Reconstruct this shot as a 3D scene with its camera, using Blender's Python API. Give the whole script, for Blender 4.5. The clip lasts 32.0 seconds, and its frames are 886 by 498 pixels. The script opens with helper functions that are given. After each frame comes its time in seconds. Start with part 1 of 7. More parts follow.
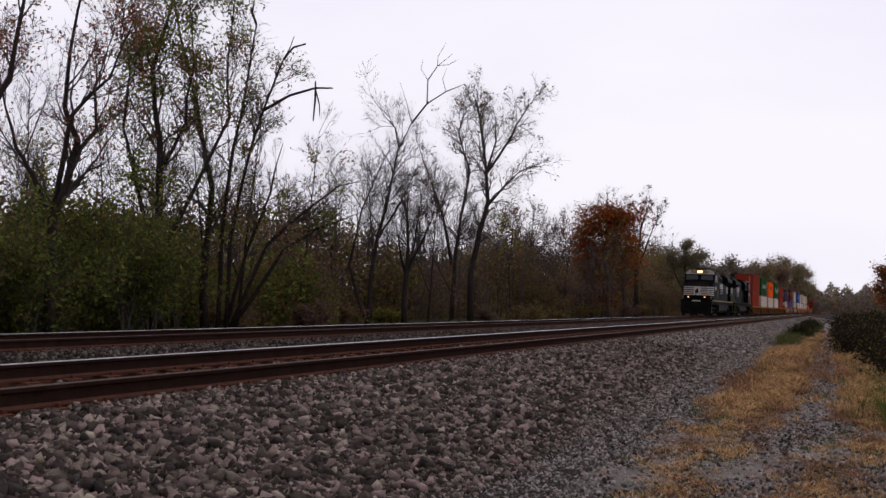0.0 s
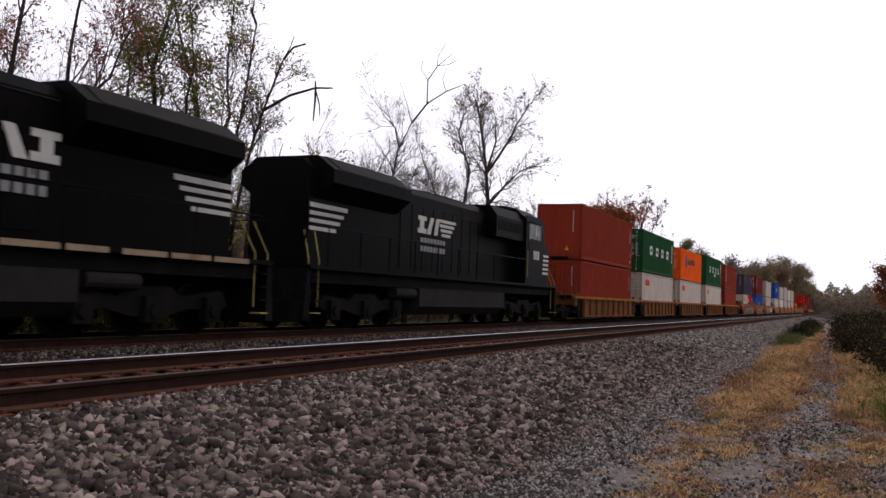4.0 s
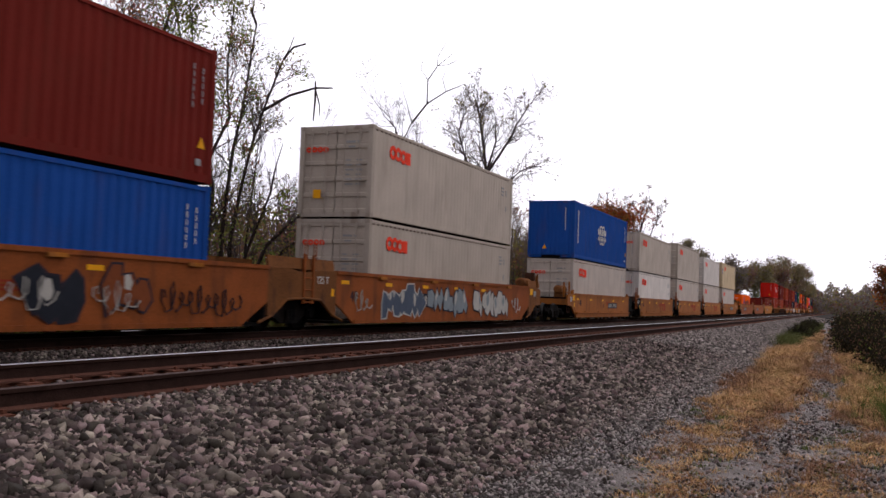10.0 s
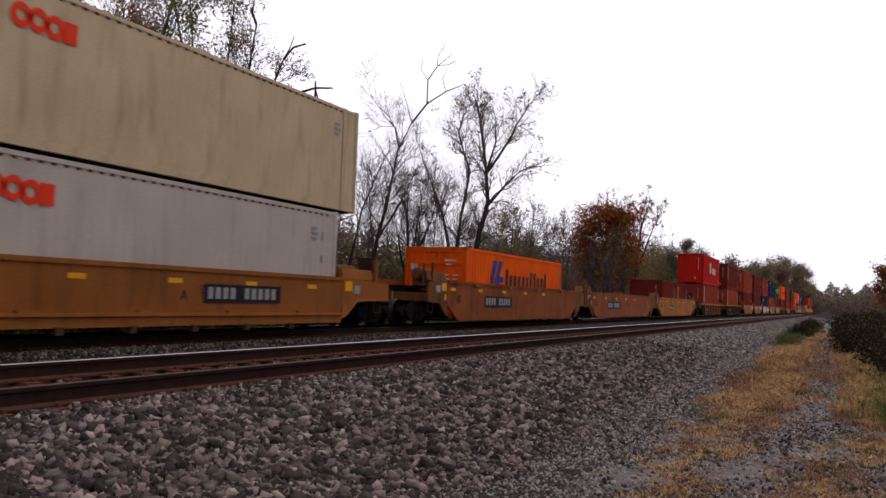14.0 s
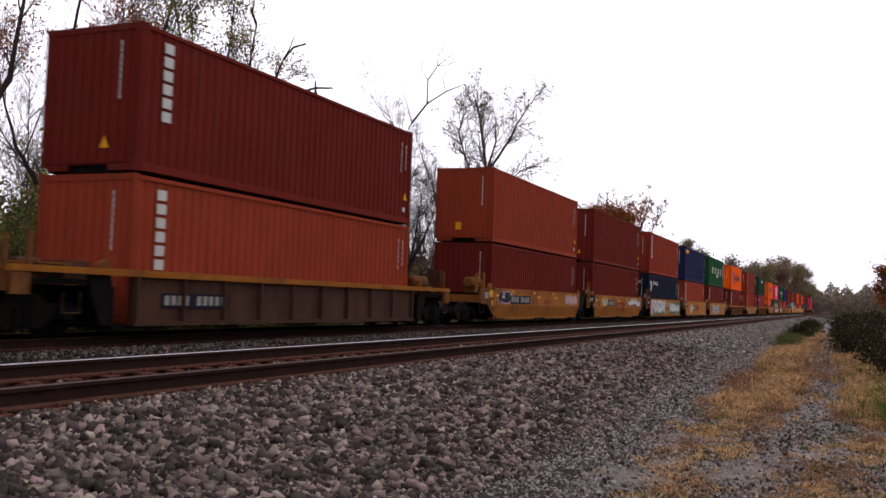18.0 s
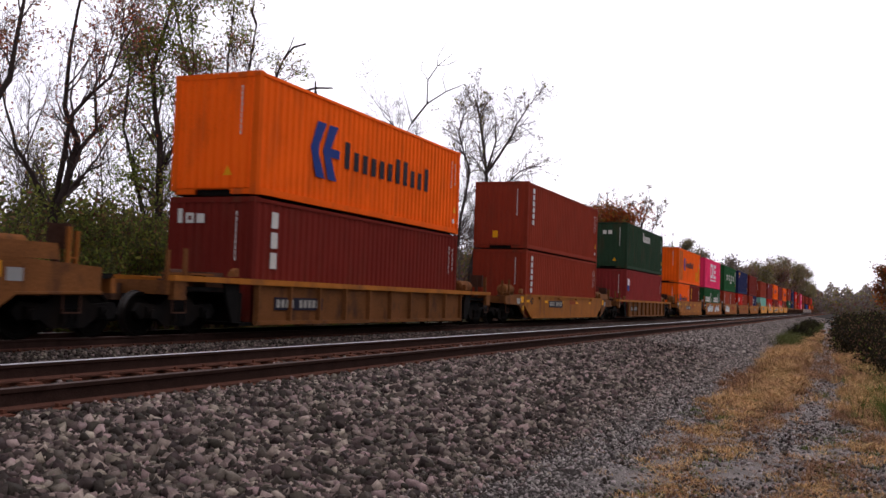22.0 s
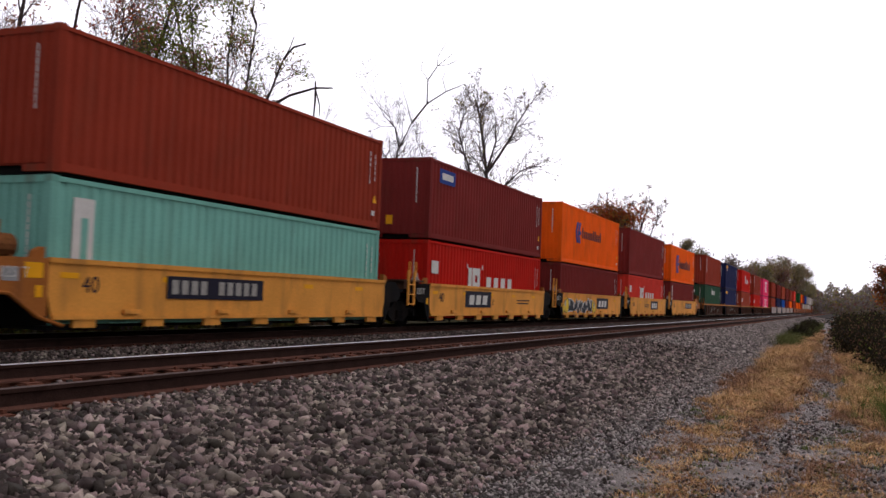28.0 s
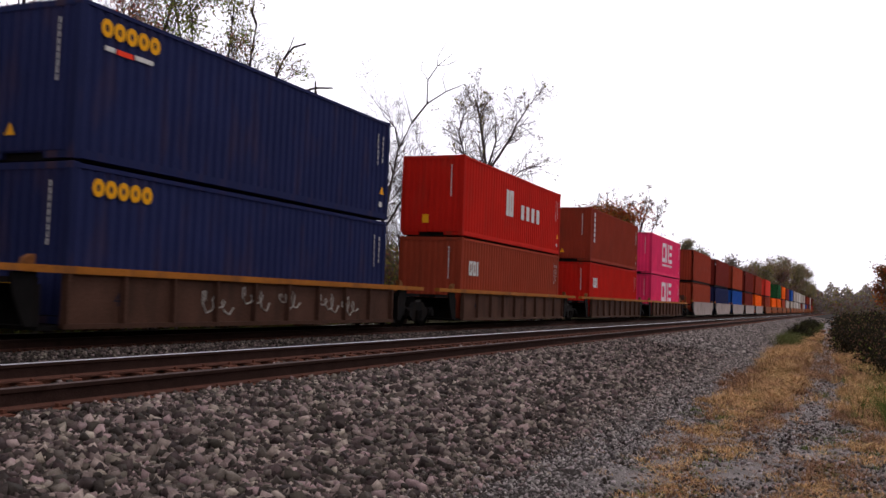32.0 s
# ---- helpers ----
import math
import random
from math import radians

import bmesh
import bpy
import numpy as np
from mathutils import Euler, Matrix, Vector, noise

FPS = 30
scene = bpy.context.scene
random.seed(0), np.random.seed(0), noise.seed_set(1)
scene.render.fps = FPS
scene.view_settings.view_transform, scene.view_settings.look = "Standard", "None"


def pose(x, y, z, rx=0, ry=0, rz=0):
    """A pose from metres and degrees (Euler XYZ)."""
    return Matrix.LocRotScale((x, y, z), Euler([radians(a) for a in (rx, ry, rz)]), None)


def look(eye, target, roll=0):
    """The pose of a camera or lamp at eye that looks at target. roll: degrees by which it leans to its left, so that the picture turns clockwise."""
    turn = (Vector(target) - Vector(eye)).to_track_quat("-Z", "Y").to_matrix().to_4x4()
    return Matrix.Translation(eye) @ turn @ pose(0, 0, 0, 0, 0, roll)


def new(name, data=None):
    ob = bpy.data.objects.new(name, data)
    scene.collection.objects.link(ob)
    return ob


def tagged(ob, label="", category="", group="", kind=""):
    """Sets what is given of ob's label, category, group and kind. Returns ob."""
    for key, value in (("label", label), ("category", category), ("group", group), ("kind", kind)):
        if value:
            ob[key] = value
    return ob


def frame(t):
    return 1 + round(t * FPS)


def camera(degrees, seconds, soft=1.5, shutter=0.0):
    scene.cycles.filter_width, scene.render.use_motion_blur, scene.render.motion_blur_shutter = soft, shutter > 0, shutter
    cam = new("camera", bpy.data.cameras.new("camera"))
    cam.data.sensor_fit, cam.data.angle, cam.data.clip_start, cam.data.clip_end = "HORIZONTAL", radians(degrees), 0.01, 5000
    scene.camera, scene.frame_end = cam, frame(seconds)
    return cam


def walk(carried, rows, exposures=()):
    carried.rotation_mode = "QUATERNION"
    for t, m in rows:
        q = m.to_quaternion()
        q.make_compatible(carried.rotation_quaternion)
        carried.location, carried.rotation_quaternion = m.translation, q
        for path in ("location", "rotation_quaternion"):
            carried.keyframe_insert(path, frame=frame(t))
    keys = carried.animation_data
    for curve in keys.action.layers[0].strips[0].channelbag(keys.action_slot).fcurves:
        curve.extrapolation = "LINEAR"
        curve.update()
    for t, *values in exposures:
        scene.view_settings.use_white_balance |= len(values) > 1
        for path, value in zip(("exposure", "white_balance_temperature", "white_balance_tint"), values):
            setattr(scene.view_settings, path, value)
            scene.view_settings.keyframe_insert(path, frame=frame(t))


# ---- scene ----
# World: y runs along the track, away from the eye; x to the right; z = 0 at the rail tops.
SECONDS = 32.0
SPEED = 24.49            # train, metres a second, towards -y
NEAR_TRACK, FAR_TRACK = -7.0, -13.66
LOW = -0.117             # rail tops of the far track, below those of the near one
EYE = (0.0, 0.0, 0.87)


def aim(yaw, pitch, roll):
    """Pose of the camera: yaw to the left of +y, pitch up, roll, in degrees."""
    return Matrix.Translation(EYE) @ Matrix.Rotation(radians(yaw), 4, "Z") @ Matrix.Rotation(radians(90 + pitch), 4, "X") @ Matrix.Rotation(radians(roll), 4, "Z")


cam = camera(51.1, SECONDS, 1.5, 0.12)
VIEW = aim(23.46, 2.97, 2.10)
walk(cam, [(0, VIEW), (SECONDS, VIEW)],
     [(0, -0.5), (3.0, -0.45), (4.2, -0.15), (5.5, 0.0), (9.5, 0.0), (11.0, -0.05), (12.0, -0.03), (13.0, -0.10), (14.0, -0.26), (14.6, -0.4), (16.5, -0.38), (17.0, -0.28), (18.0, 0.0), (32, 0.0)])

# ---- light: an overcast late afternoon ----
world = bpy.data.worlds.new("overcast")
scene.world = world
world.use_nodes = True
wn, wl = world.node_tree.nodes, world.node_tree.links
wn.clear()
sky = wn.new("ShaderNodeTexSky")
sky.sky_type, sky.sun_disc = "NISHITA", False
sky.sun_elevation, sky.sun_rotation = radians(69), radians(67)
sky.air_density, sky.dust_density, sky.ozone_density = 1.0, 6.0, 1.0
coord = wn.new("ShaderNodeTexCoord")
cloud = wn.new("ShaderNodeTexNoise")
cloud.inputs["Scale"].default_value, cloud.inputs["Detail"].default_value = 1.4, 4
stretch = wn.new("ShaderNodeMapping")
stretch.inputs["Scale"].default_value = (1, 1, 3.5)
ramp = wn.new("ShaderNodeValToRGB")
ramp.color_ramp.elements[0].position, ramp.color_ramp.elements[0].color = 0.30, (12.4, 11.9, 13.9, 1)
ramp.color_ramp.elements[1].position, ramp.color_ramp.elements[1].color = 0.62, (14.2, 13.7, 14.9, 1)
# unseen sky overhead dimmed to darken the ground, brightening smoothly towards the horizon
toward = wn.new("ShaderNodeVectorMath")
toward.operation = "DOT_PRODUCT"
toward.inputs[1].default_value = Vector((-0.10, 0.25, -0.96)).normalized()[:]
dim = wn.new("ShaderNodeMapRange")
dim.interpolation_type = "SMOOTHSTEP"
dim.inputs[1].default_value, dim.inputs[2].default_value = -1.0, -0.06
dim.inputs[3].default_value, dim.inputs[4].default_value = 0.22, 1.0
tone = wn.new("ShaderNodeMixRGB")
tone.blend_type = "MULTIPLY"
tone.inputs[0].default_value = 1.0
veil = wn.new("ShaderNodeMixRGB")
veil.inputs[0].default_value = 0.95
back = wn.new("ShaderNodeBackground")
back.inputs[1].default_value = 0.1
out = wn.new("ShaderNodeOutputWorld")
wl.new(coord.outputs["Generated"], stretch.inputs[0])
wl.new(coord.outputs["Generated"], toward.inputs[0])
wl.new(toward.outputs["Value"], dim.inputs[0])
wl.new(stretch.outputs[0], cloud.inputs["Vector"])
wl.new(cloud.outputs["Fac"], ramp.inputs[0])
wl.new(ramp.outputs[0], tone.inputs[1])
wl.new(dim.outputs[0], tone.inputs[2])
wl.new(sky.outputs[0], veil.inputs[1])
wl.new(tone.outputs[0], veil.inputs[2])
wl.new(veil.outputs[0], back.inputs[0])
wl.new(back.outputs[0], out.inputs[0])
sun = new("sun", bpy.data.lights.new("sun", "SUN"))
sun.data.energy, sun.data.angle, sun.data.color = 0.75, radians(30), (1.0, 0.95, 0.9)
sun.matrix_world = look((28, 12, 80), (0, 0, 0))


# ---- materials ----
def shade(name, colour, rough=0.7, metal=0.0, vary=0.25, scale=3.0, grain=40.0, bump=0.2, dirt=None, dirt_amount=0.4, dirt_scale=(1, 1, 0.25), island=0.0, objects=0.0, spread=0.0, leaf=0.0, gloss=0.05, contrast=0.0):
    """A procedural surface: base colour, broad stains, fine grain, relief. island / objects: brightness change from piece to piece."""
    m = bpy.data.materials.new(name)
    m.use_nodes = True
    n, l = m.node_tree.nodes, m.node_tree.links
    b = n["Principled BSDF"]
    b.inputs["Roughness"].default_value, b.inputs["Metallic"].default_value = rough, metal
    b.inputs["Specular IOR Level"].default_value = gloss
    tc = n.new("ShaderNodeTexCoord")
    broad, fine = n.new("ShaderNodeTexNoise"), n.new("ShaderNodeTexNoise")
    broad.inputs["Scale"].default_value, broad.inputs["Detail"].default_value = scale, 5
    fine.inputs["Scale"].default_value, fine.inputs["Detail"].default_value = grain, 3
    l.new(tc.outputs["Object"], broad.inputs["Vector"])
    l.new(tc.outputs["Object"], fine.inputs["Vector"])
    add = n.new("ShaderNodeMath")
    add.operation = "ADD"
    l.new(broad.outputs["Fac"], add.inputs[0])
    l.new(fine.outputs["Fac"], add.inputs[1])
    rng = n.new("ShaderNodeMapRange")
    rng.inputs[1].default_value, rng.inputs[2].default_value = 0.6, 1.4
    rng.inputs[3].default_value, rng.inputs[4].default_value = 1 - vary, 1 + vary
    l.new(add.outputs[0], rng.inputs[0])
    value = rng.outputs[0]
    src = None
    if island:
        src = n.new("ShaderNodeNewGeometry").outputs["Random Per Island"]
    elif objects:
        src = n.new("ShaderNodeObjectInfo").outputs["Random"]
    if src:
        if contrast:
            power = n.new("ShaderNodeMath")
            power.operation = "POWER"
            power.inputs[1].default_value = contrast
            l.new(src, power.inputs[0])
        r2 = n.new("ShaderNodeMapRange")
        k = island or objects
        r2.inputs[3].default_value, r2.inputs[4].default_value = 1 - k, 1 + k
        if contrast:
            r2.inputs[3].default_value, r2.inputs[4].default_value = 0.3, 0.3 + 2.6 * k
        l.new(power.outputs[0] if contrast else src, r2.inputs[0])
        mul = n.new("ShaderNodeMath")
        mul.operation = "MULTIPLY"
        l.new(value, mul.inputs[0])
        l.new(r2.outputs[0], mul.inputs[1])
        value = mul.outputs[0]
    hsv = n.new("ShaderNodeHueSaturation")
    hsv.inputs["Color"].default_value = (*colour, 1)
    l.new(value, hsv.inputs["Value"])
    if src and spread:
        white = n.new("ShaderNodeTexWhiteNoise")
        white.noise_dimensions = "1D"
        l.new(src, white.inputs["W"])
        r3 = n.new("ShaderNodeMapRange")
        r3.inputs[3].default_value, r3.inputs[4].default_value = 0.5 - spread, 0.5 + spread
        l.new(white.outputs["Value"], r3.inputs[0])
        l.new(r3.outputs[0], hsv.inputs["Hue"])
    colour_out = hsv.outputs[0]
    if dirt:
        mp = n.new("ShaderNodeMapping")
        mp.inputs["Scale"].default_value = dirt_scale
        l.new(tc.outputs["Object"], mp.inputs[0])
        dn = n.new("ShaderNodeTexNoise")
        dn.inputs["Scale"].default_value, dn.inputs["Detail"].default_value = 2.2, 8
        l.new(mp.outputs[0], dn.inputs["Vector"])
        dr = n.new("ShaderNodeMapRange")
        dr.inputs[1].default_value, dr.inputs[2].default_value = 0.52, 0.75
        dr.inputs[4].default_value = dirt_amount
        l.new(dn.outputs["Fac"], dr.inputs[0])
        mx = n.new("ShaderNodeMixRGB")
        mx.inputs[2].default_value = (*dirt, 1)
        l.new(dr.outputs[0], mx.inputs[0])
        l.new(colour_out, mx.inputs[1])
        colour_out = mx.outputs[0]
    l.new(colour_out, b.inputs["Base Color"])
    if leaf:
        thin = n.new("ShaderNodeBsdfTranslucent")
        both = n.new("ShaderNodeMixShader")
        both.inputs[0].default_value = leaf
        l.new(colour_out, thin.inputs["Color"])
        l.new(b.outputs[0], both.inputs[1])
        l.new(thin.outputs[0], both.inputs[2])
        l.new(both.outputs[0], n["Material Output"].inputs["Surface"])
    if bump:
        bp = n.new("ShaderNodeBump")
        bp.inputs["Strength"].default_value, bp.inputs["Distance"].default_value = bump, 0.02
        l.new(add.outputs[0], bp.inputs["Height"])
        l.new(bp.outputs[0], b.inputs["Normal"])
    return m


def glow(name, colour, strength):
    m = shade(name, colour, 0.4, vary=0.02, bump=0)
    b = m.node_tree.nodes["Principled BSDF"]
    b.inputs["Emission Color"].default_value, b.inputs["Emission Strength"].default_value = (*colour, 1), strength
    return m


RUST = (0.09, 0.04, 0.025)
M_STONE = shade("crushed stone", (0.140, 0.107, 0.096), 0.75, vary=0.35, scale=14, grain=90, bump=0.2, island=1.1, spread=0.045, contrast=2.6, gloss=0.12)
M_PALE = shade("pale weathered ballast", (0.188, 0.158, 0.147), 0.8, vary=0.35, scale=12, grain=80, bump=0.3, island=0.9, spread=0.03, contrast=2.0, gloss=0.08)
# grimy stones, darkened further to stand for the train's shade
M_STONE_DARK = shade("oily brown ballast, train shade in colour", (0.085, 0.067, 0.060), 0.85, vary=0.35, scale=18, grain=120, bump=0.4, island=0.9, spread=0.05, contrast=2.2)
M_CHIP = shade("small gravel chips", (0.262, 0.230, 0.222), 0.9, vary=0.3, scale=6, grain=90, bump=0.3, island=0.7, spread=0.05, contrast=1.7)
M_GRIT = shade("fine grey gravel", (0.255, 0.222, 0.212), 0.9, vary=0.6, scale=1.5, grain=55, bump=1.0, dirt=(0.05, 0.045, 0.045), dirt_amount=0.55, dirt_scale=(1, 1, 1))
# shade below cars and stones is put into this dark bed colour
M_BED = shade("ballast bed with shade in colour", (0.036, 0.029, 0.026), 0.95, vary=0.4, scale=2.5, grain=30, bump=1.0)
M_SOIL = shade("woodland soil", (0.055, 0.05, 0.03), 0.95, vary=0.5, scale=0.6, grain=14, bump=0.8, dirt=(0.075, 0.068, 0.026), dirt_amount=0.7, dirt_scale=(1, 1, 1))
M_DRY = shade("dry grass", (0.56, 0.345, 0.168), 0.9, vary=0.3, scale=0.9, grain=6, bump=0, island=0.5, spread=0.02)
M_DEAD = shade("dead brown grass", (0.31, 0.170, 0.100), 0.9, vary=0.3, scale=0.9, grain=6, bump=0, island=0.45, spread=0.02)
M_GREEN_GRASS = shade("green grass", (0.10, 0.13, 0.03), 0.85, vary=0.3, scale=0.8, grain=10, bump=0, island=0.45, spread=0.03)
M_RAIL_SIDE = shade("rusty rail steel", (0.040, 0.022, 0.018), 0.85, 0.0, vary=0.35, scale=4, grain=60, bump=0.3, gloss=0.02)
M_RAIL_FOOT = shade("red-brown rail foot", (0.105, 0.048, 0.036), 0.9, 0.0, vary=0.35, scale=4, grain=60, bump=0.3, gloss=0.02)
M_RAIL_TOP = shade("polished rail head", (0.62, 0.60, 0.62), 0.28, 0.9, vary=0.08, scale=2, grain=60, bump=0.02)
M_RAIL_SHADED = shade("rail head with shade in colour", (0.105, 0.072, 0.066), 0.6, 0.2, vary=0.2, scale=2, grain=60, bump=0.05)
M_TIE = shade("weathered sleeper wood", (0.20, 0.085, 0.055), 0.9, vary=0.4, scale=3, grain=50, bump=0.5, objects=0.25)
M_PLATE = shade("rusted plate", (0.15, 0.062, 0.042), 0.85, 0.0, vary=0.3, scale=6, grain=60, bump=0.3)
M_BARK = shade("dark bark", (0.050, 0.038, 0.035), 0.95, vary=0.4, scale=3, grain=22, bump=0.8)
M_TWIG = shade("grey twigs", (0.092, 0.072, 0.070), 0.95, vary=0.3, scale=3, grain=22, bump=0.0)


# ---- mesh building ----
class Solid:
    """Collects boxes, prisms and tubes into one mesh."""

    def __init__(self):
        self.v, self.f, self.m = [], [], []

    def face(self, pts, mat=0):
        k = len(self.v)
        self.v.extend(pts)
        self.f.append(tuple(range(k, k + len(pts))))
        self.m.append(mat)

    def box(self, x0, x1, y0, y1, z0, z1, mat=0):
        k = len(self.v)
        self.v.extend([(x0, y0, z0), (x1, y0, z0), (x1, y1, z0), (x0, y1, z0), (x0, y0, z1), (x1, y0, z1), (x1, y1, z1), (x0, y1, z1)])
        for q in ((0, 3, 2, 1), (4, 5, 6, 7), (0, 1, 5, 4), (1, 2, 6, 5), (2, 3, 7, 6), (3, 0, 4, 7)):
            self.f.append(tuple(k + i for i in q))
            self.m.append(mat)
        return self

    def prism(self, outline, axis, a, b, mat=0, mat_top=None):
        """Extrudes a closed outline (list of 2D points) along x, y or z from a to b."""
        k, c = len(self.v), len(outline)
        put = {"x": lambda p, t: (t, p[0], p[1]), "y": lambda p, t: (p[0], t, p[1]), "z": lambda p, t: (p[0], p[1], t)}[axis]
        self.v.extend([put(p, a) for p in outline] + [put(p, b) for p in outline])
        for i in range(c):
            j = (i + 1) % c
            self.f.append((k + i, k + j, k + c + j, k + c + i))
            self.m.append(mat)
        self.f.append(tuple(k + i for i in reversed(range(c))))
        self.f.append(tuple(k + c + i for i in range(c)))
        self.m.extend([mat if mat_top is None else mat_top] * 2)
        return self

    def disc(self, x0, x1, y, z, r, n=20, mat=0):
        self.prism([(y + r * math.cos(2 * math.pi * i / n), z + r * math.sin(2 * math.pi * i / n)) for i in range(n)], "x", x0, x1, mat)
        return self

    def lathe(self, profile, n=28):
        """One turned piece round the x axis; profile of (x, radius, material of the band that follows)."""
        k, c = len(self.v), len(profile)
        for x, r, _ in profile:
            self.v.extend([(x, r * math.cos(2 * math.pi * i / n), r * math.sin(2 * math.pi * i / n)) for i in range(n)])
        for j in range(c - 1):
            for i in range(n):
                q = (i + 1) % n
                self.f.append((k + j * n + i, k + j * n + q, k + (j + 1) * n + q, k + (j + 1) * n + i))
                self.m.append(profile[j][2])
        self.f.append(tuple(k + i for i in reversed(range(n))))
        self.f.append(tuple(k + (c - 1) * n + i for i in range(n)))
        self.m.extend([0, 0])
        return self

    def tube(self, pts, radii, n=5, mat=0):
        """A tapered tube through points."""
        k = len(self.v)
        for i, p in enumerate(pts):
            p = Vector(p)
            d = (Vector(pts[min(i + 1, len(pts) - 1)]) - Vector(pts[max(i - 1, 0)]))
            d = d.normalized() if d.length else Vector((0, 0, 1))
            a = d.orthogonal().normalized()
            c = d.cross(a)
            for j in range(n):
                t = 2 * math.pi * j / n
                self.v.append(tuple(p + (a * math.cos(t) + c * math.sin(t)) * radii[i]))
        for i in range(len(pts) - 1):
            for j in range(n):
                q = (j + 1) % n
                self.f.append((k + i * n + j, k + i * n + q, k + (i + 1) * n + q, k + (i + 1) * n + j))
                self.m.append(mat)
        self.f.append(tuple(k + i for i in reversed(range(n))))
        self.f.append(tuple(k + (len(pts) - 1) * n + i for i in range(n)))
        self.m.extend([mat, mat])
        return self

    def mesh(self, name, *mats, smooth=False):
        me = bpy.data.meshes.new(name)
        me.from_pydata(self.v, [], self.f)
        for m in mats:
            me.materials.append(m)
        if len(mats) > 1:
            me.polygons.foreach_set("material_index", self.m)
        if smooth:
            me.polygons.foreach_set("use_smooth", [True] * len(self.f))
        me.update()
        return me


def part(name, mesh, parent, at=(0, 0, 0), label="", turn=None):
    ob = new(name, mesh)
    ob.parent = parent
    ob.location = at
    if turn:
        ob.rotation_euler = [radians(a) for a in turn]
    if label:
        ob["label"] = label
    return ob


def quick_mesh(name, verts, faces, *mats, index=None):
    """A mesh from numpy arrays of vertices and equal-sized faces."""
    me = bpy.data.meshes.new(name)
    n, k = len(faces), faces.shape[1]
    me.vertices.add(len(verts))
    me.vertices.foreach_set("co", np.asarray(verts, np.float32).ravel())
    me.loops.add(n * k)
    me.loops.foreach_set("vertex_index", np.asarray(faces, np.int32).ravel())
    me.polygons.add(n)
    me.polygons.foreach_set("loop_start", np.arange(0, n * k, k, dtype=np.int32))
    me.polygons.foreach_set("loop_total", np.full(n, k, np.int32))
    for m in mats:
        me.materials.append(m)
    if index is not None:
        me.polygons.foreach_set("material_index", np.asarray(index, np.int32))
    me.update(calc_edges=True)
    me.validate()
    return me


# ---- ground ----
def ground_height(x):
    """Cross-section of the railway: path, ballast shoulder, two tracks, ditch and wood floor."""
    xs = (-400, -60, -24, -19.5, -17.2, -15.6, -12.75, -12.1, -10.6, -9.2, -8.6, -5.45, -5.0, -2.15, -1.5, 0.5, 4, 60, 400)
    zs = (3, -0.6, -0.75, -0.75, -0.62, -0.34, -0.34, -0.29, -0.22, -0.20, -0.24, -0.24, -0.27, -0.60, -0.65, -0.65, -0.68, -0.9, 3)
    return np.interp(x, xs, zs)


def build_ground():
    xs = np.concatenate([[-3000, -900, -400, -150, -60, -40, -30], np.linspace(-24, -15, 13), np.linspace(-14.4, 4, 50), [7, 12, 25, 60, 150, 400, 900, 3000]])
    ys = np.concatenate([[-3000, -600, -150, -60, -30, -15, -8, -4], np.linspace(0, 60, 61), np.linspace(64, 140, 20), [160, 200, 260, 340, 450, 600, 900, 1500, 3000]])
    g = np.random.default_rng(5)
    X, Y = np.meshgrid(xs, ys)
    Z = ground_height(X) + g.normal(0, 0.012, X.shape) * (np.abs(X) < 20)
    verts = np.stack([X, Y, Z], -1).reshape(-1, 3)
    ny, nx = X.shape
    i = np.arange(ny * nx).reshape(ny, nx)
    faces = np.stack([i[:-1, :-1], i[:-1, 1:], i[1:, 1:], i[1:, :-1]], -1).reshape(-1, 4)
    cx = verts[faces].mean(1)[:, 0]
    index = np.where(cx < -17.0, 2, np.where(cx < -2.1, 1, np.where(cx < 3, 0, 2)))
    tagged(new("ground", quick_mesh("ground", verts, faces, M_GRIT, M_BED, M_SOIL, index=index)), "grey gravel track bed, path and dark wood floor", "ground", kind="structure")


def rail_outline(x):
    half = [(0.070, -0.186), (0.070, -0.172), (0.016, -0.158), (0.010, -0.150), (0.010, -0.052), (0.034, -0.040), (0.036, -0.006)]
    return [(x - a, z) for a, z in half] + [(x - 0.030, 0.0), (x + 0.030, 0.0)] + [(x + a, z) for a, z in reversed(half)]


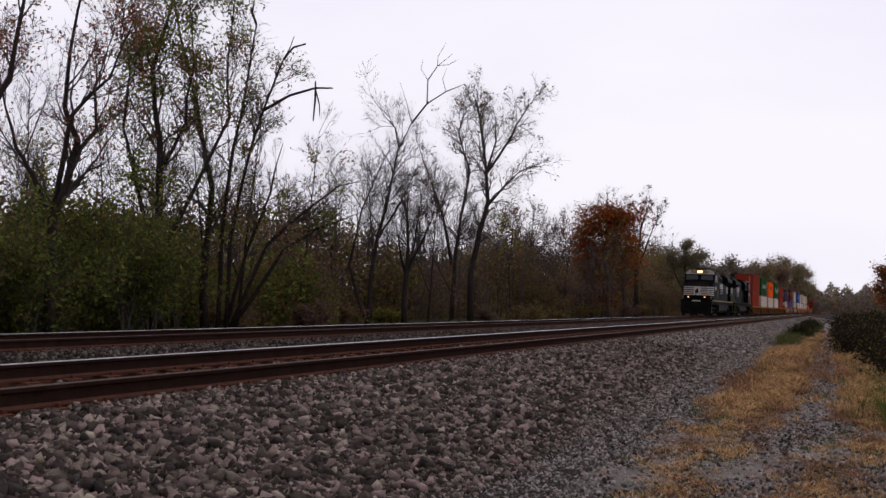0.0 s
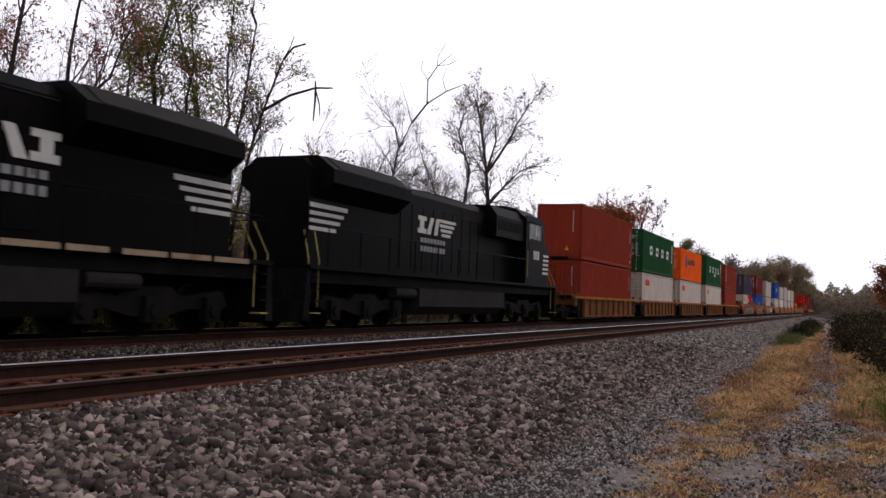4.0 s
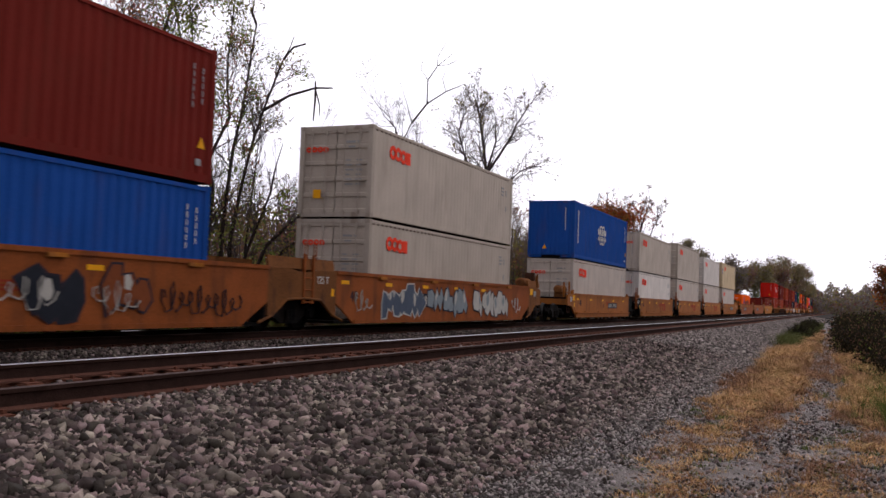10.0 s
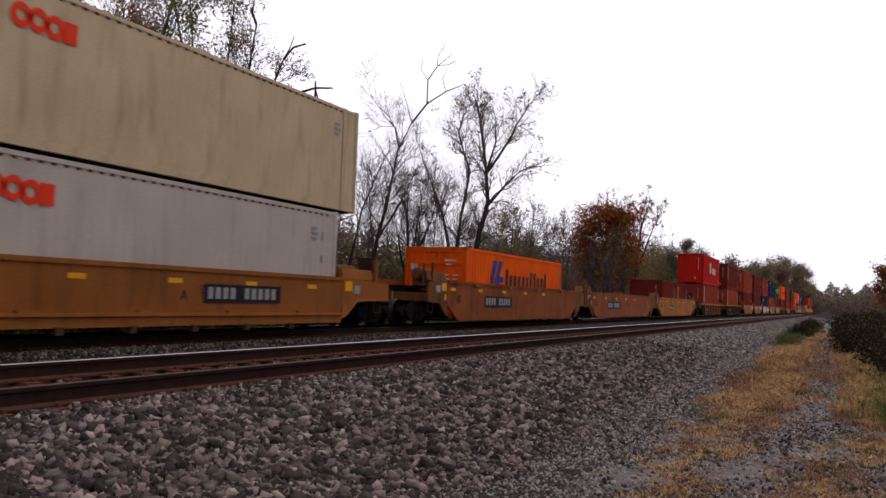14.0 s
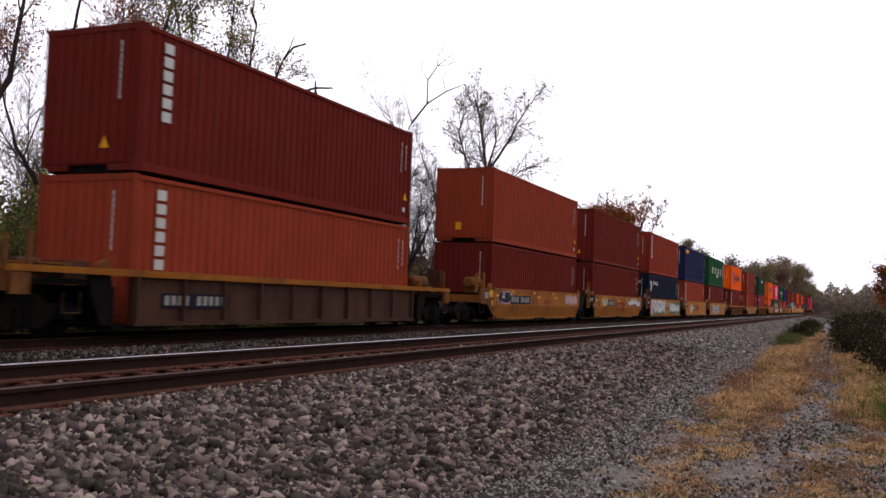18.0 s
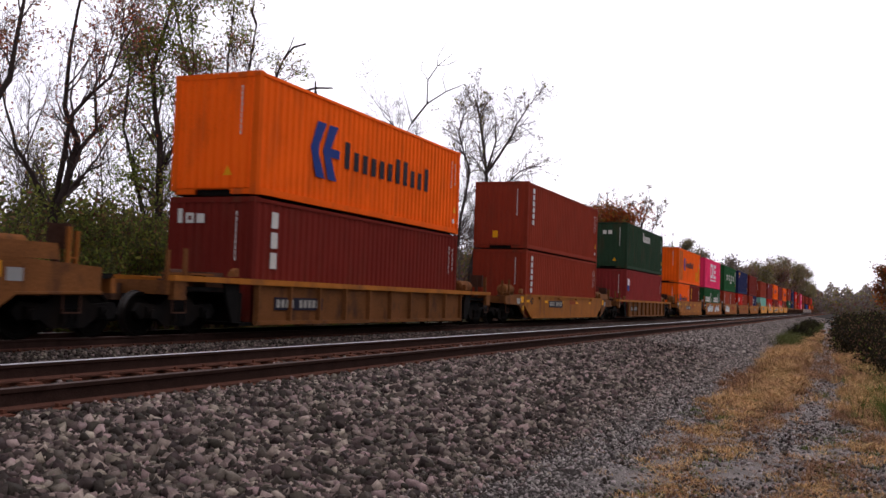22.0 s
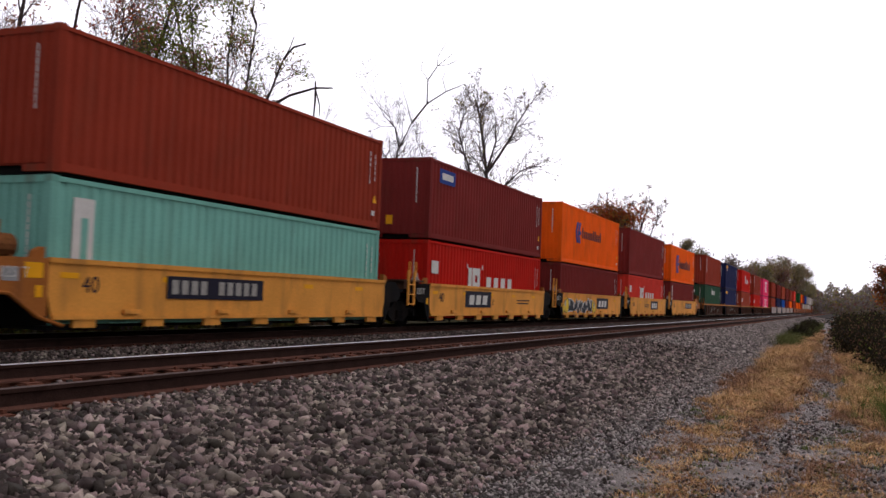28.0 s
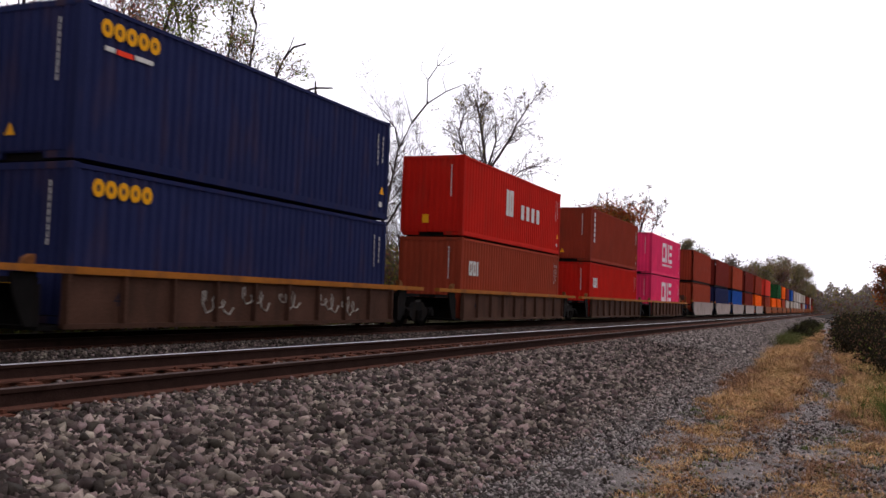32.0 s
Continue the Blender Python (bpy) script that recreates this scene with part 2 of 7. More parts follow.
def build_track(centre, level, cant, reach, group):
    """Two rails, the left head bright, the right one shaded by colour, on plates and sleepers; cant: how far the outer
    rail is raised.
    """
    for side in (-0.7525, 0.7525):
        s = Solid()
        o = rail_outline(0)
        s.prism(o, "y", -120, 1500)
        for i in range(len(o)):
            if o[i][1] >= -0.007 and o[(i + 1) % len(o)][1] >= -0.007:
                s.m[i] = 1
            elif o[i][1] < -0.156 or o[(i + 1) % len(o)][1] < -0.156:
                s.m[i] = 2
        # the right rail's weaker reflection is painted as a darker head
        r = tagged(new("rail", s.mesh("rail", M_RAIL_SIDE, M_RAIL_SHADED if side > 0 else M_RAIL_TOP, M_RAIL_FOOT)), "long steel rail with rusty web and worn head", "rail", group)
        r.location = (centre + side, 0, level + (cant if side < 0 else 0))
    tie = Solid().box(-1.30, 1.30, -0.11, 0.11, -0.40, -0.205).mesh("sleeper", M_TIE)
    plate = Solid().box(-0.19, 0.19, -0.10, 0.10, -0.206, -0.186).box(-0.13, -0.09, -0.06, -0.02, -0.19, -0.15).box(0.09, 0.13, 0.02, 0.06, -0.19, -0.15).box(-0.13, -0.09, 0.03, 0.07, -0.19, -0.155).mesh("tie_plate", M_PLATE)
    g = random.Random(3)
    y = 1.5
    while y < reach:
        t = tagged(new("sleeper", tie), "weathered reddish-brown wooden railway sleeper in ballast", "sleeper", "sleepers under the " + group)
        t.matrix_basis = pose(centre + g.uniform(-0.05, 0.05), y, level + cant / 2 + g.uniform(-0.012, 0.004), 0, math.degrees(cant / 1.505), g.uniform(-1.2, 1.2))
        for side in (-0.7525, 0.7525):
            part("tie_plate", plate, t, (centre + side - t.location.x, 0, level + cant / 2 - t.location.z))
        y += 0.56
    s = Solid()
    while y < 500:
        s.box(centre - 1.3, centre + 1.3, y - 0.11, y + 0.11, level - 0.40, level - 0.205)
        y += 0.56
    tagged(new("far_sleepers", s.mesh("far_sleepers", M_TIE)), "row of weathered wooden sleepers running into the distance", "sleepers", kind="stuff")


build_ground()
build_track(NEAR_TRACK, 0.0, 0.034, 46, "near track")
build_track(FAR_TRACK, LOW, 0.0, 36, "far track")

# ---- train ----
MOVING = []   # (thing, place along the train)


def paint(name, colour, rust=0.45, rough=0.7):
    return shade(name, colour, rough, gloss=0.02, vary=0.16, scale=0.9, grain=26, bump=0.12, dirt=tuple(0.35 * c + 0.65 * r for c, r in zip(colour, (0.10, 0.05, 0.03))), dirt_amount=rust, objects=0.08)


PAINTS = {
    "green": paint("green container paint", (0.018, 0.084, 0.029)),
    "white": paint("off-white container paint", (0.555, 0.475, 0.412), 0.35),
    "grey": paint("pale grey container paint", (0.475, 0.404, 0.338), 0.3),
    "bright": paint("clean white container paint", (0.66, 0.60, 0.545), 0.3),
    "cream": paint("yellowed cream container paint", (0.57, 0.435, 0.275), 0.5),
    "orange": paint("orange container paint", (0.93, 0.128, 0.010), 0.35),
    "brown": paint("red-brown container paint", (0.275, 0.040, 0.021), 0.3),
    "rust": paint("rust-orange container paint", (0.325, 0.053, 0.026), 0.3),
    "maroon": paint("maroon container paint", (0.165, 0.022, 0.016), 0.3),
    "plum": paint("dark maroon container paint", (0.195, 0.028, 0.025), 0.3),
    "navy": paint("navy container paint", (0.020, 0.025, 0.078), 0.35),
    "slate": paint("faded slate-blue container paint", (0.068, 0.053, 0.072), 0.5),
    "midnight": paint("blue-black container paint", (0.016, 0.018, 0.036), 0.35),
    "patch": paint("dull blue patch paint", (0.052, 0.048, 0.095), 0.5),
    "blue": paint("blue container paint", (0.016, 0.075, 0.31), 0.3),
    "crimson": paint("faded crimson container paint", (0.27, 0.036, 0.034), 0.4),
    "red": paint("red container paint", (0.52, 0.018, 0.011), 0.3),
    "coral": paint("faded coral-red container paint", (0.68, 0.052, 0.034), 0.3),
    "pink": paint("magenta-pink container paint", (0.84, 0.042, 0.145), 0.2),
    "teal": paint("pale teal container paint", (0.19, 0.44, 0.36), 0.3),
    "bottle": paint("bottle-green container paint", (0.032, 0.084, 0.048), 0.45),
    "pine": paint("dark green container paint", (0.028, 0.054, 0.031), 0.5),
}
EDGES = {}   # the same paints, rustier, for posts and beams
for _k, _m in list(PAINTS.items()):
    _c = tuple(_m.node_tree.nodes["Hue/Saturation/Value"].inputs["Color"].default_value)[:3]
    EDGES[_k] = paint(_m.name + ", rusty edge", tuple(0.85 * v for v in _c), 0.95)
COLOUR_WORDS = {"green": "green", "white": "off-white", "grey": "pale grey", "bright": "white", "cream": "yellowed cream", "orange": "orange", "brown": "red-brown", "rust": "rust-orange", "maroon": "maroon", "crimson": "faded crimson",
                "plum": "dark maroon", "navy": "navy blue", "midnight": "blue-black", "slate": "faded slate-blue", "blue": "bright blue", "red": "bright red", "coral": "faded coral-red", "pink": "magenta-pink", "teal": "pale teal", "bottle": "bottle-green", "pine": "dark green"}
M_MARK_WHITE = shade("white lettering paint", (0.62, 0.60, 0.56), 0.6, vary=0.14, scale=5, bump=0)
M_MARK_RED = shade("red lettering paint", (0.84, 0.055, 0.022), 0.6, vary=0.08, bump=0)
M_MARK_BLUE = shade("blue emblem paint", (0.02, 0.045, 0.22), 0.6, vary=0.08, bump=0)
M_MARK_DARK = shade("dark lettering paint", (0.02, 0.018, 0.03), 0.6, vary=0.08, bump=0)
M_MARK_YELLOW = shade("yellow marking paint", (0.82, 0.37, 0.012), 0.6, vary=0.08, bump=0)
M_MARK_PALE = shade("pale pink lettering paint", (0.78, 0.62, 0.66), 0.6, vary=0.08, bump=0)
M_MARK_WORN = shade("worn pale stencil paint", (0.34, 0.32, 0.29), 0.7, vary=0.35, scale=9, grain=50, bump=0)
M_MARK_GREY = shade("grey stencil paint", (0.30, 0.30, 0.30), 0.6, vary=0.1, bump=0)
M_FADED = shade("faded brownish orange paint", (0.62, 0.14, 0.035), 0.75, vary=0.25, scale=0.8, grain=20, bump=0.1, dirt=(0.30, 0.10, 0.05), dirt_amount=0.5, gloss=0.02)
M_TOUCHED = shade("yellow-orange touch-up paint", (0.78, 0.23, 0.010), 0.7, vary=0.2, scale=1.2, grain=20, bump=0.1, gloss=0.02)
M_BLACK = shade("black grime steel", (0.0095, 0.0085, 0.0085), 0.75, 0.0, vary=0.45, scale=3, grain=30, bump=0.3, gloss=0.03, dirt=(0.03, 0.018, 0.012), dirt_amount=0.5)
M_WHEEL = shade("grimy wheel steel", (0.0060, 0.0050, 0.0046), 0.9, 0.0, vary=0.3, scale=5, grain=40, bump=0.2, gloss=0.01)
M_TREAD = shade("worn wheel tread", (0.055, 0.050, 0.048), 0.45, 0.6, vary=0.1, bump=0)
M_ROD = shade("galvanised rod", (0.36, 0.35, 0.33), 0.5, 0.5, vary=0.2, bump=0.05)
M_CAST = shade("rusted castings and rib shadow dashes", (0.085, 0.045, 0.03), 0.75, 0.2, vary=0.4, scale=8, grain=40, bump=0.3)

MESHES = {}


def lettering(words, size, mat):
    """Words in the built-in font as a thin mesh, reading along local x."""
    key = ("text", words, size, mat.name)
    if key not in MESHES:
        cu = bpy.data.curves.new("stencil", "FONT")
        cu.body, cu.size, cu.extrude = words, size, 0.003
        ob = bpy.data.objects.new("stencil", cu)
        me = bpy.data.meshes.new_from_object(ob)
        bpy.data.objects.remove(ob)
        me.materials.clear()
        me.materials.append(mat)
        MESHES[key] = me
    return MESHES[key]


def shared(key, make):
    """One mesh for all alike parts."""
    if key not in MESHES:
        MESHES[key] = make()
    return MESHES[key]


def corrugated(length, height, pitch, depth, mat, name):
    """A wall of trapezoid ribs in the plane x = 0, outer face to +x, from y = 0 to length."""
    n = max(2, round(length / pitch))
    p = length / n
    prof = [(0.0, 0.0)]
    for i in range(n):
        a = i * p
        prof += [(a + 0.28 * p, 0.0), (a + 0.5 * p, -depth), (a + 0.78 * p, -depth), (a + p, 0.0)]
    back = [(y, -depth - 0.012) for y in (length, 0.0)]
    s = Solid()
    k = len(prof)
    for y, x in prof:
        s.v.extend([(x, y, 0), (x, y, height)])
    for i in range(k - 1):
        s.f.append((2 * i, 2 * i + 2, 2 * i + 3, 2 * i + 1))
        s.m.append(0)
    for (y0, x0), (y1, x1) in (((length, back[0][1]), (0.0, back[1][1])),):
        s.face([(x0, y0, 0), (x1, y1, 0), (x1, y1, height), (x0, y0, height)])
    return s.mesh(name, mat)


def smooth_panel(length, height, mat, name, seam=1.2):
    """A flat insulated-looking wall with shallow seams, outer face to +x."""
    n = round(length / seam)
    prof = [(-0.03, length), (-0.03, 0.0)]
    for i in range(n):
        a, b = i * length / n, (i + 1) * length / n
        prof += [(-0.006, a), (0.0, a + 0.012), (0.0, b - 0.012), (-0.006, b)]
    return Solid().prism(prof, "z", 0, height).mesh(name, mat)


def door_mesh(width, height, mat):
    """One door leaf facing -y: a pressed sheet with five recessed bays."""
    front, n = [], 5
    step = (height - 0.10) / n
    for i in range(n):
        z = 0.10 + i * step
        front += [(0.0, z - (0.10 if i == 0 else 0.09)), (0.0, z), (0.045, z + 0.03), (0.045, z + step - 0.12)]
    front += [(0.0, height - 0.09), (0.0, height)]
    return Solid().prism([(0.07, 0.0)] + front + [(0.07, height)], "x", 0, width).mesh("door", mat)


def decals(parent, name, rects, mat, side="near", length=12.19, label=""):
    """Thin painted shapes on a container: rects of (along, up, width, height) from lower front corner; side near (+x) or front (-y)."""
    def make():
        s = Solid()
        for a, z, w, h in rects:
            if side == "near":
                s.box(0.0, 0.006, a, a + w, z, z + h)
            else:
                s.box(a, a + w, -0.006, 0.0, z, z + h)
        return s.mesh(name, mat)
    ob = part(name, shared((name, tuple(rects), mat.name, side), make), parent, (1.221, 0, 0) if side == "near" else (0, -0.004, 0))
    ob["kind"] = "stuff"
    if label:
        ob["label"] = label
    return ob


def glyphs(parent, name, shapes, mat, side="near"):
    """Painted shapes, each one part. A shape is (along, up, width, height), with a fifth number for an open frame or oval of that stroke (negative: oval)."""
    for q in shapes:
        a, z, w, h = q[:4]
        t = q[4] if len(q) > 4 else 0

        def make():
            s = Solid()
            if t < 0:
                outer = [(0.5 * w * (1 + math.cos(i * math.pi / 10)), 0.5 * h * (1 + math.sin(i * math.pi / 10))) for i in range(20)]
                k, m = 1 + 2 * t / w, 1 + 2 * t / h
                inner = [(0.5 * w * (1 + k * math.cos(i * math.pi / 10)), 0.5 * h * (1 + m * math.sin(i * math.pi / 10))) for i in range(20)]
            elif t:
                outer, inner = [(0, 0), (w, 0), (w, h), (0, h)], [(t, t), (w - t, t), (w - t, h - t), (t, h - t)]
            else:
                s.prism([(0, 0), (w, 0), (w, h), (0, h)], "x", 0.0, 0.006)
                return s.mesh(name, mat)
            n = len(outer)
            for x, loop in ((0.0, outer), (0.006, outer), (0.0, inner), (0.006, inner)):
                s.v.extend([(x, p, r) for p, r in loop])
            for i in range(n):
                j = (i + 1) % n
                for f in ((n + i, n + j, 3 * n + j, 3 * n + i), (i, j, n + j, n + i), (2 * n + j, 2 * n + i, 3 * n + i, 3 * n + j)):
                    s.f.append(f)
                    s.m.append(0)
            return s.mesh(name, mat)
        me = shared((name, w, h, t, mat.name), make)
        if side == "near":
            part(name, me, parent, (1.221, a, z))
        else:
            part(name, me, parent, (a, -0.004, z), turn=(0, 0, -90))


def column(a, z_top, w, h, n, gap=0.05):
    """A vertical row of plain blocks."""
    return [(a, z_top - (i + 1) * h + gap, w, h - gap) for i in range(n)]


def row(a, z, w, h, n, gap, tall=()):
    """A horizontal row of plain bars."""
    return [(a + i * (w + gap), z, w * 0.66, h * (1.3 if i in tall else 0.92)) for i in range(n)]


# repainted patches: first rib, ribs, height above the floor, tall
PATCHES = ((15, 13, 0.45, 1.65), (35, 7, 0.20, 0.80), (4, 5, 0.45, 0.40))


def livery(ob, kind, L, H):
    """Emblems and company words as plain shapes in their colours."""
    W = M_MARK_WHITE
    if kind in ("four", "four_small"):            # four wide-set white shapes and a barred strip
        glyphs(ob, "word_shape", [(a, 1.28, 0.88, 0.60, 0.20) for a in (2.45, 4.68, 6.82, 8.93)], W)
        glyphs(ob, "barred_strip", [(11.2, 1.05 + 0.36 * i, 0.30, 0.30) for i in range(4)], W)
        if kind == "four_small":
            decals(ob, "small_bar", [(6.0 + i * 0.17, 0.95, 0.13, 0.24) for i in range(8)], W)
    elif kind == "rings":         # red interlocking rings
        a0 = 2.0 if L > 13 else 1.08
        glyphs(ob, "emblem", [(a0 + 0.36 * i, H - 0.88 + (0.03 if i < 2 else 0), 0.43, 0.43, -0.12) for i in range(3)] + [(a0 + 1.12, H - 0.86, 0.32, 0.38)], M_MARK_RED)
        decals(ob, "stencil", [(L - 1.3, H - 0.55 - 0.13 * i, 0.26 + 0.08 * (i % 2), 0.07) for i in range(3)] + [(L - 0.8, H - 0.8, 0.1, 0.22), (L - 0.8, H - 1.4, 0.1, 0.2)], M_MARK_GREY)
        if L > 13:
            glyphs(ob, "size_plate", [(0.12, H - 1.20, 0.52, 0.46)], M_MARK_BLUE)
            part("size_number", lettering("45", 0.40, W), ob, (1.2285, 0.15, H - 1.12), turn=(90, 0, 90))
            for y in (0.75, L - 0.75):
                part("middle_post", shared(("middle", H), lambda: Solid().box(-0.01, 0.012, -0.09, 0.09, 0.02, H - 0.02).mesh("middle_post", EDGES["cream"])), ob, (1.219, y, 0))
    elif kind in ("arrows", "arrows_low", "arrows_small", "arrows_patched"):
        k = 0.72 if kind in ("arrows_small", "arrows_patched") else 1.0
        z0, y0 = {"arrows": (0.75, 2.3), "arrows_patched": (1.1, 2.5), "arrows_low": (0.78, 2.5), "arrows_small": (1.1, 2.5)}[kind]
        if L < 7:
            k, z0, y0 = 0.52, 0.95, 0.75

        def chevron(shift):
            y, h = shift * 0.60 * k, 1.44 * k
            w, d = 0.44 * k, 0.30 * k
            out = [(y + d, 0), (y + d + w, 0), (y + 0.4 * d + w, 0.22 * h), (y + w * 0.9, 0.42 * h)]
            if shift:
                out += [(y + w * 0.9 + 0.46 * k, 0.42 * h), (y + w * 0.9 + 0.46 * k, 0.58 * h)]
            out += [(y + w * 0.9, 0.58 * h), (y + 0.4 * d + w, 0.78 * h), (y + d + w, h), (y + d, h), (y, 0.5 * h)]
            return Solid().prism(out, "x", 0, 0.006).mesh("emblem", M_MARK_BLUE)
        for j in range(2):
            part("emblem", shared(("chevron", k, j), lambda: chevron(j)), ob, (1.221, y0, z0))
        if kind == "arrows_patched":
            pitch = (L - 0.30) / round((L - 0.30) / 0.278)
            for first, ribs, z, h, m in ((0, 7, 0.25, 2.40, M_FADED), (33, 8, 0.35, 0.85, M_TOUCHED), (38, 4, 1.2, 0.45, M_TOUCHED)):
                part("repainted_patch", corrugated(ribs * pitch, h, pitch, 0.034, m, "repainted_patch"), ob, (1.219 - 0.008, 0.15 + first * pitch, z), label="patch of other paint")
        glyphs(ob, "word_bar", row(y0 + 1.75 * k, z0 + 0.42 * k, 0.40 * k, 0.56 * k, 11, 0.12 * k, (0, 6, 7, 10)), M_MARK_DARK)
    elif kind == "column":
        glyphs(ob, "word_bar", column(0.66, H - 0.25, 0.27, 0.275, 6, 0.07), W)
    elif kind == "column_short":
        glyphs(ob, "word_bar", column(0.66, H - 0.30, 0.27, 0.30, 4, 0.07), W)
    elif kind == "three_column":
        glyphs(ob, "word_bar", column(0.72, H - 0.30, 0.26, 0.48, 3, 0.10), W)
        glyphs(ob, "end_word_bar", [(-0.95, H - 0.62, 0.13, 0.34), (-0.72, H - 0.62, 0.24, 0.24, 0.07), (-0.40, H - 0.62, 0.22, 0.22)], W, "front")
    elif kind == "line":
        glyphs(ob, "word_bar", [(4.55, 1.15, 0.30, 1.05), (4.90, 1.15, 0.50, 1.05, 0.22)] + row(6.4, 1.15, 0.60, 0.66, 4, 0.10), W)
    elif kind == "line_low":
        glyphs(ob, "word_bar", [(3.62, 1.05, 0.32, 0.78), (4.02, 1.05, 0.75, 0.78, 0.26)] + row(5.48, 1.05, 0.70, 0.54, 4, 0.10) + [(3.45, 1.80, 0.10, 0.16), (4.95, 1.80, 0.10, 0.16)], W)
        glyphs(ob, "panel", [(0.35, 1.5, 0.55, 0.42)], W)
    elif kind == "globe":
        glyphs(ob, "emblem", [(5.10, 0.98, 0.80, 1.10, -0.09), (5.60, 0.98, 0.80, 1.10, -0.09)], W)
        decals(ob, "stencil", column(0.62, H - 0.45, 0.14, 0.17, 10, 0.04), W)
        glyphs(ob, "word_bar", row(4.85, 1.54, 0.33, 0.34, 5, 0.06) + row(4.85, 1.24, 0.20, 0.20, 8, 0.04), W)
    elif kind == "globe_low":
        glyphs(ob, "emblem", [(4.85, 0.80, 1.1, 1.0, -0.13)] + row(4.98, 1.20, 0.20, 0.22, 4, 0.05), W)
        glyphs(ob, "word_bar", column(0.5, H - 0.5, 0.16, 0.22, 6), W)
    elif kind in ("soft", "soft_plain"):
        glyphs(ob, "word_bar", [(0.50 + 0.32 * i, H - 0.58, 0.29, 0.34, -0.10) for i in range(5)], M_MARK_YELLOW)
        if kind == "soft":
            glyphs(ob, "small_bar", [(0.62, H - 0.82, 0.25, 0.09)], W)
            glyphs(ob, "small_bar", [(0.92, H - 0.83, 0.42, 0.10)], M_MARK_RED)
            glyphs(ob, "small_bar", [(1.40, H - 0.81, 0.50, 0.09)], W)
    elif kind == "capital":
        glyphs(ob, "word_bar", row(4.85, H - 0.90, 0.33, 0.45, 7, 0.03, (0,)), W)
        glyphs(ob, "end_panel", [(-0.35, H - 0.75, 0.24, 0.24), (0.0, H - 0.75, 0.24, 0.24)], W, "front")
    elif kind == "swirl":
        glyphs(ob, "emblem", [(0.5, H - 0.72, 0.5, 0.22), (0.75, H - 1.02, 0.4, 0.28), (0.62, H - 1.2, 0.3, 0.16)], W)
        glyphs(ob, "word_bar", row(1.55, H - 0.75, 0.25, 0.26, 6, 0.08, (0,)), W)
        glyphs(ob, "end_word_bar", row(-0.9, H - 0.65, 0.2, 0.18, 6, 0.08), W, "front")
    elif kind == "block":
        glyphs(ob, "word_shape", [(4.05, 1.02, 1.45, 1.42, 0.30), (5.72, 1.02, 0.32, 1.42), (6.50, 1.02, 0.32, 1.42), (7.10, 1.02, 1.15, 0.30), (7.10, 1.58, 1.0, 0.28), (7.10, 2.14, 1.15, 0.30)], M_MARK_PALE)
        decals(ob, "small_bar", [(4.1 + 0.28 * i, 0.72, 0.20, 0.15) for i in range(15)], M_MARK_PALE)
    elif kind == "square":
        glyphs(ob, "emblem", [(0.75, H - 0.75, 1.35, 0.48)], M_MARK_BLUE)
        part("word_bar", shared("square_bars", lambda: Solid().box(0.001, 0.009, 0.0, 0.95, 0.0, 0.22).mesh("word_bar", W)), ob, (1.221, 0.95, H - 0.62))
    elif kind == "poster":
        glyphs(ob, "panel", [(0.35, 1.90, 0.55, 0.40)], M_MARK_PALE)
        glyphs(ob, "emblem", [(0.35, 1.55, 0.55, 0.34)], M_MARK_BLUE)
    elif kind == "plaque":
        glyphs(ob, "panel", [(0.52, 0.75, 0.50, 1.5)], W)
        part("word_bar", shared("plaque_bars", lambda: Solid().box(0.001, 0.009, 0.0, 0.16, 0.0, 0.95).mesh("word_bar", PAINTS["teal"])), ob, (1.221, 0.72, 0.95))
    elif kind == "three":
        glyphs(ob, "word_bar", [(0.76, 1.55, 0.32, 0.52, 0.11), (1.14, 1.55, 0.32, 0.52, 0.12), (1.54, 1.55, 0.14, 0.52)], W)
    elif kind == "tall":
        glyphs(ob, "word_bar", [(0.85, H - 0.75, 0.34, 0.42, 0.1), (0.85, H - 1.25, 0.34, 0.42, 0.1)], M_MARK_YELLOW)
    elif kind == "patches":
        pitch = (L - 0.30) / round((L - 0.30) / 0.278)
        for first, ribs, z, h in PATCHES:
            part("faded_patch", corrugated(ribs * pitch, h, pitch, 0.034, PAINTS["patch"], "faded_patch"), ob, (1.219 - 0.008, 0.15 + first * pitch, z), label="repainted blue patch")
        decals(ob, "small_bar", [(9.9, H - 0.75, 0.14, 0.1)] + [(10.0 + 0.25 * i, H - 0.45, 0.12, 0.16) for i in range(6)] + [(9.8, 1.75, 0.55, 0.14)], M_MARK_GREY)
        glyphs(ob, "emblem", [(0.95, H - 0.62, 0.42, 0.30)], M_MARK_RED)
    elif kind == "low_word":
        glyphs(ob, "word_shape", [(0.87 + 0.80 * i, 1.25, 0.68, 0.48, 0.17) for i in range(4)] + [(4.25, 1.15, 0.24, 0.95)], W)


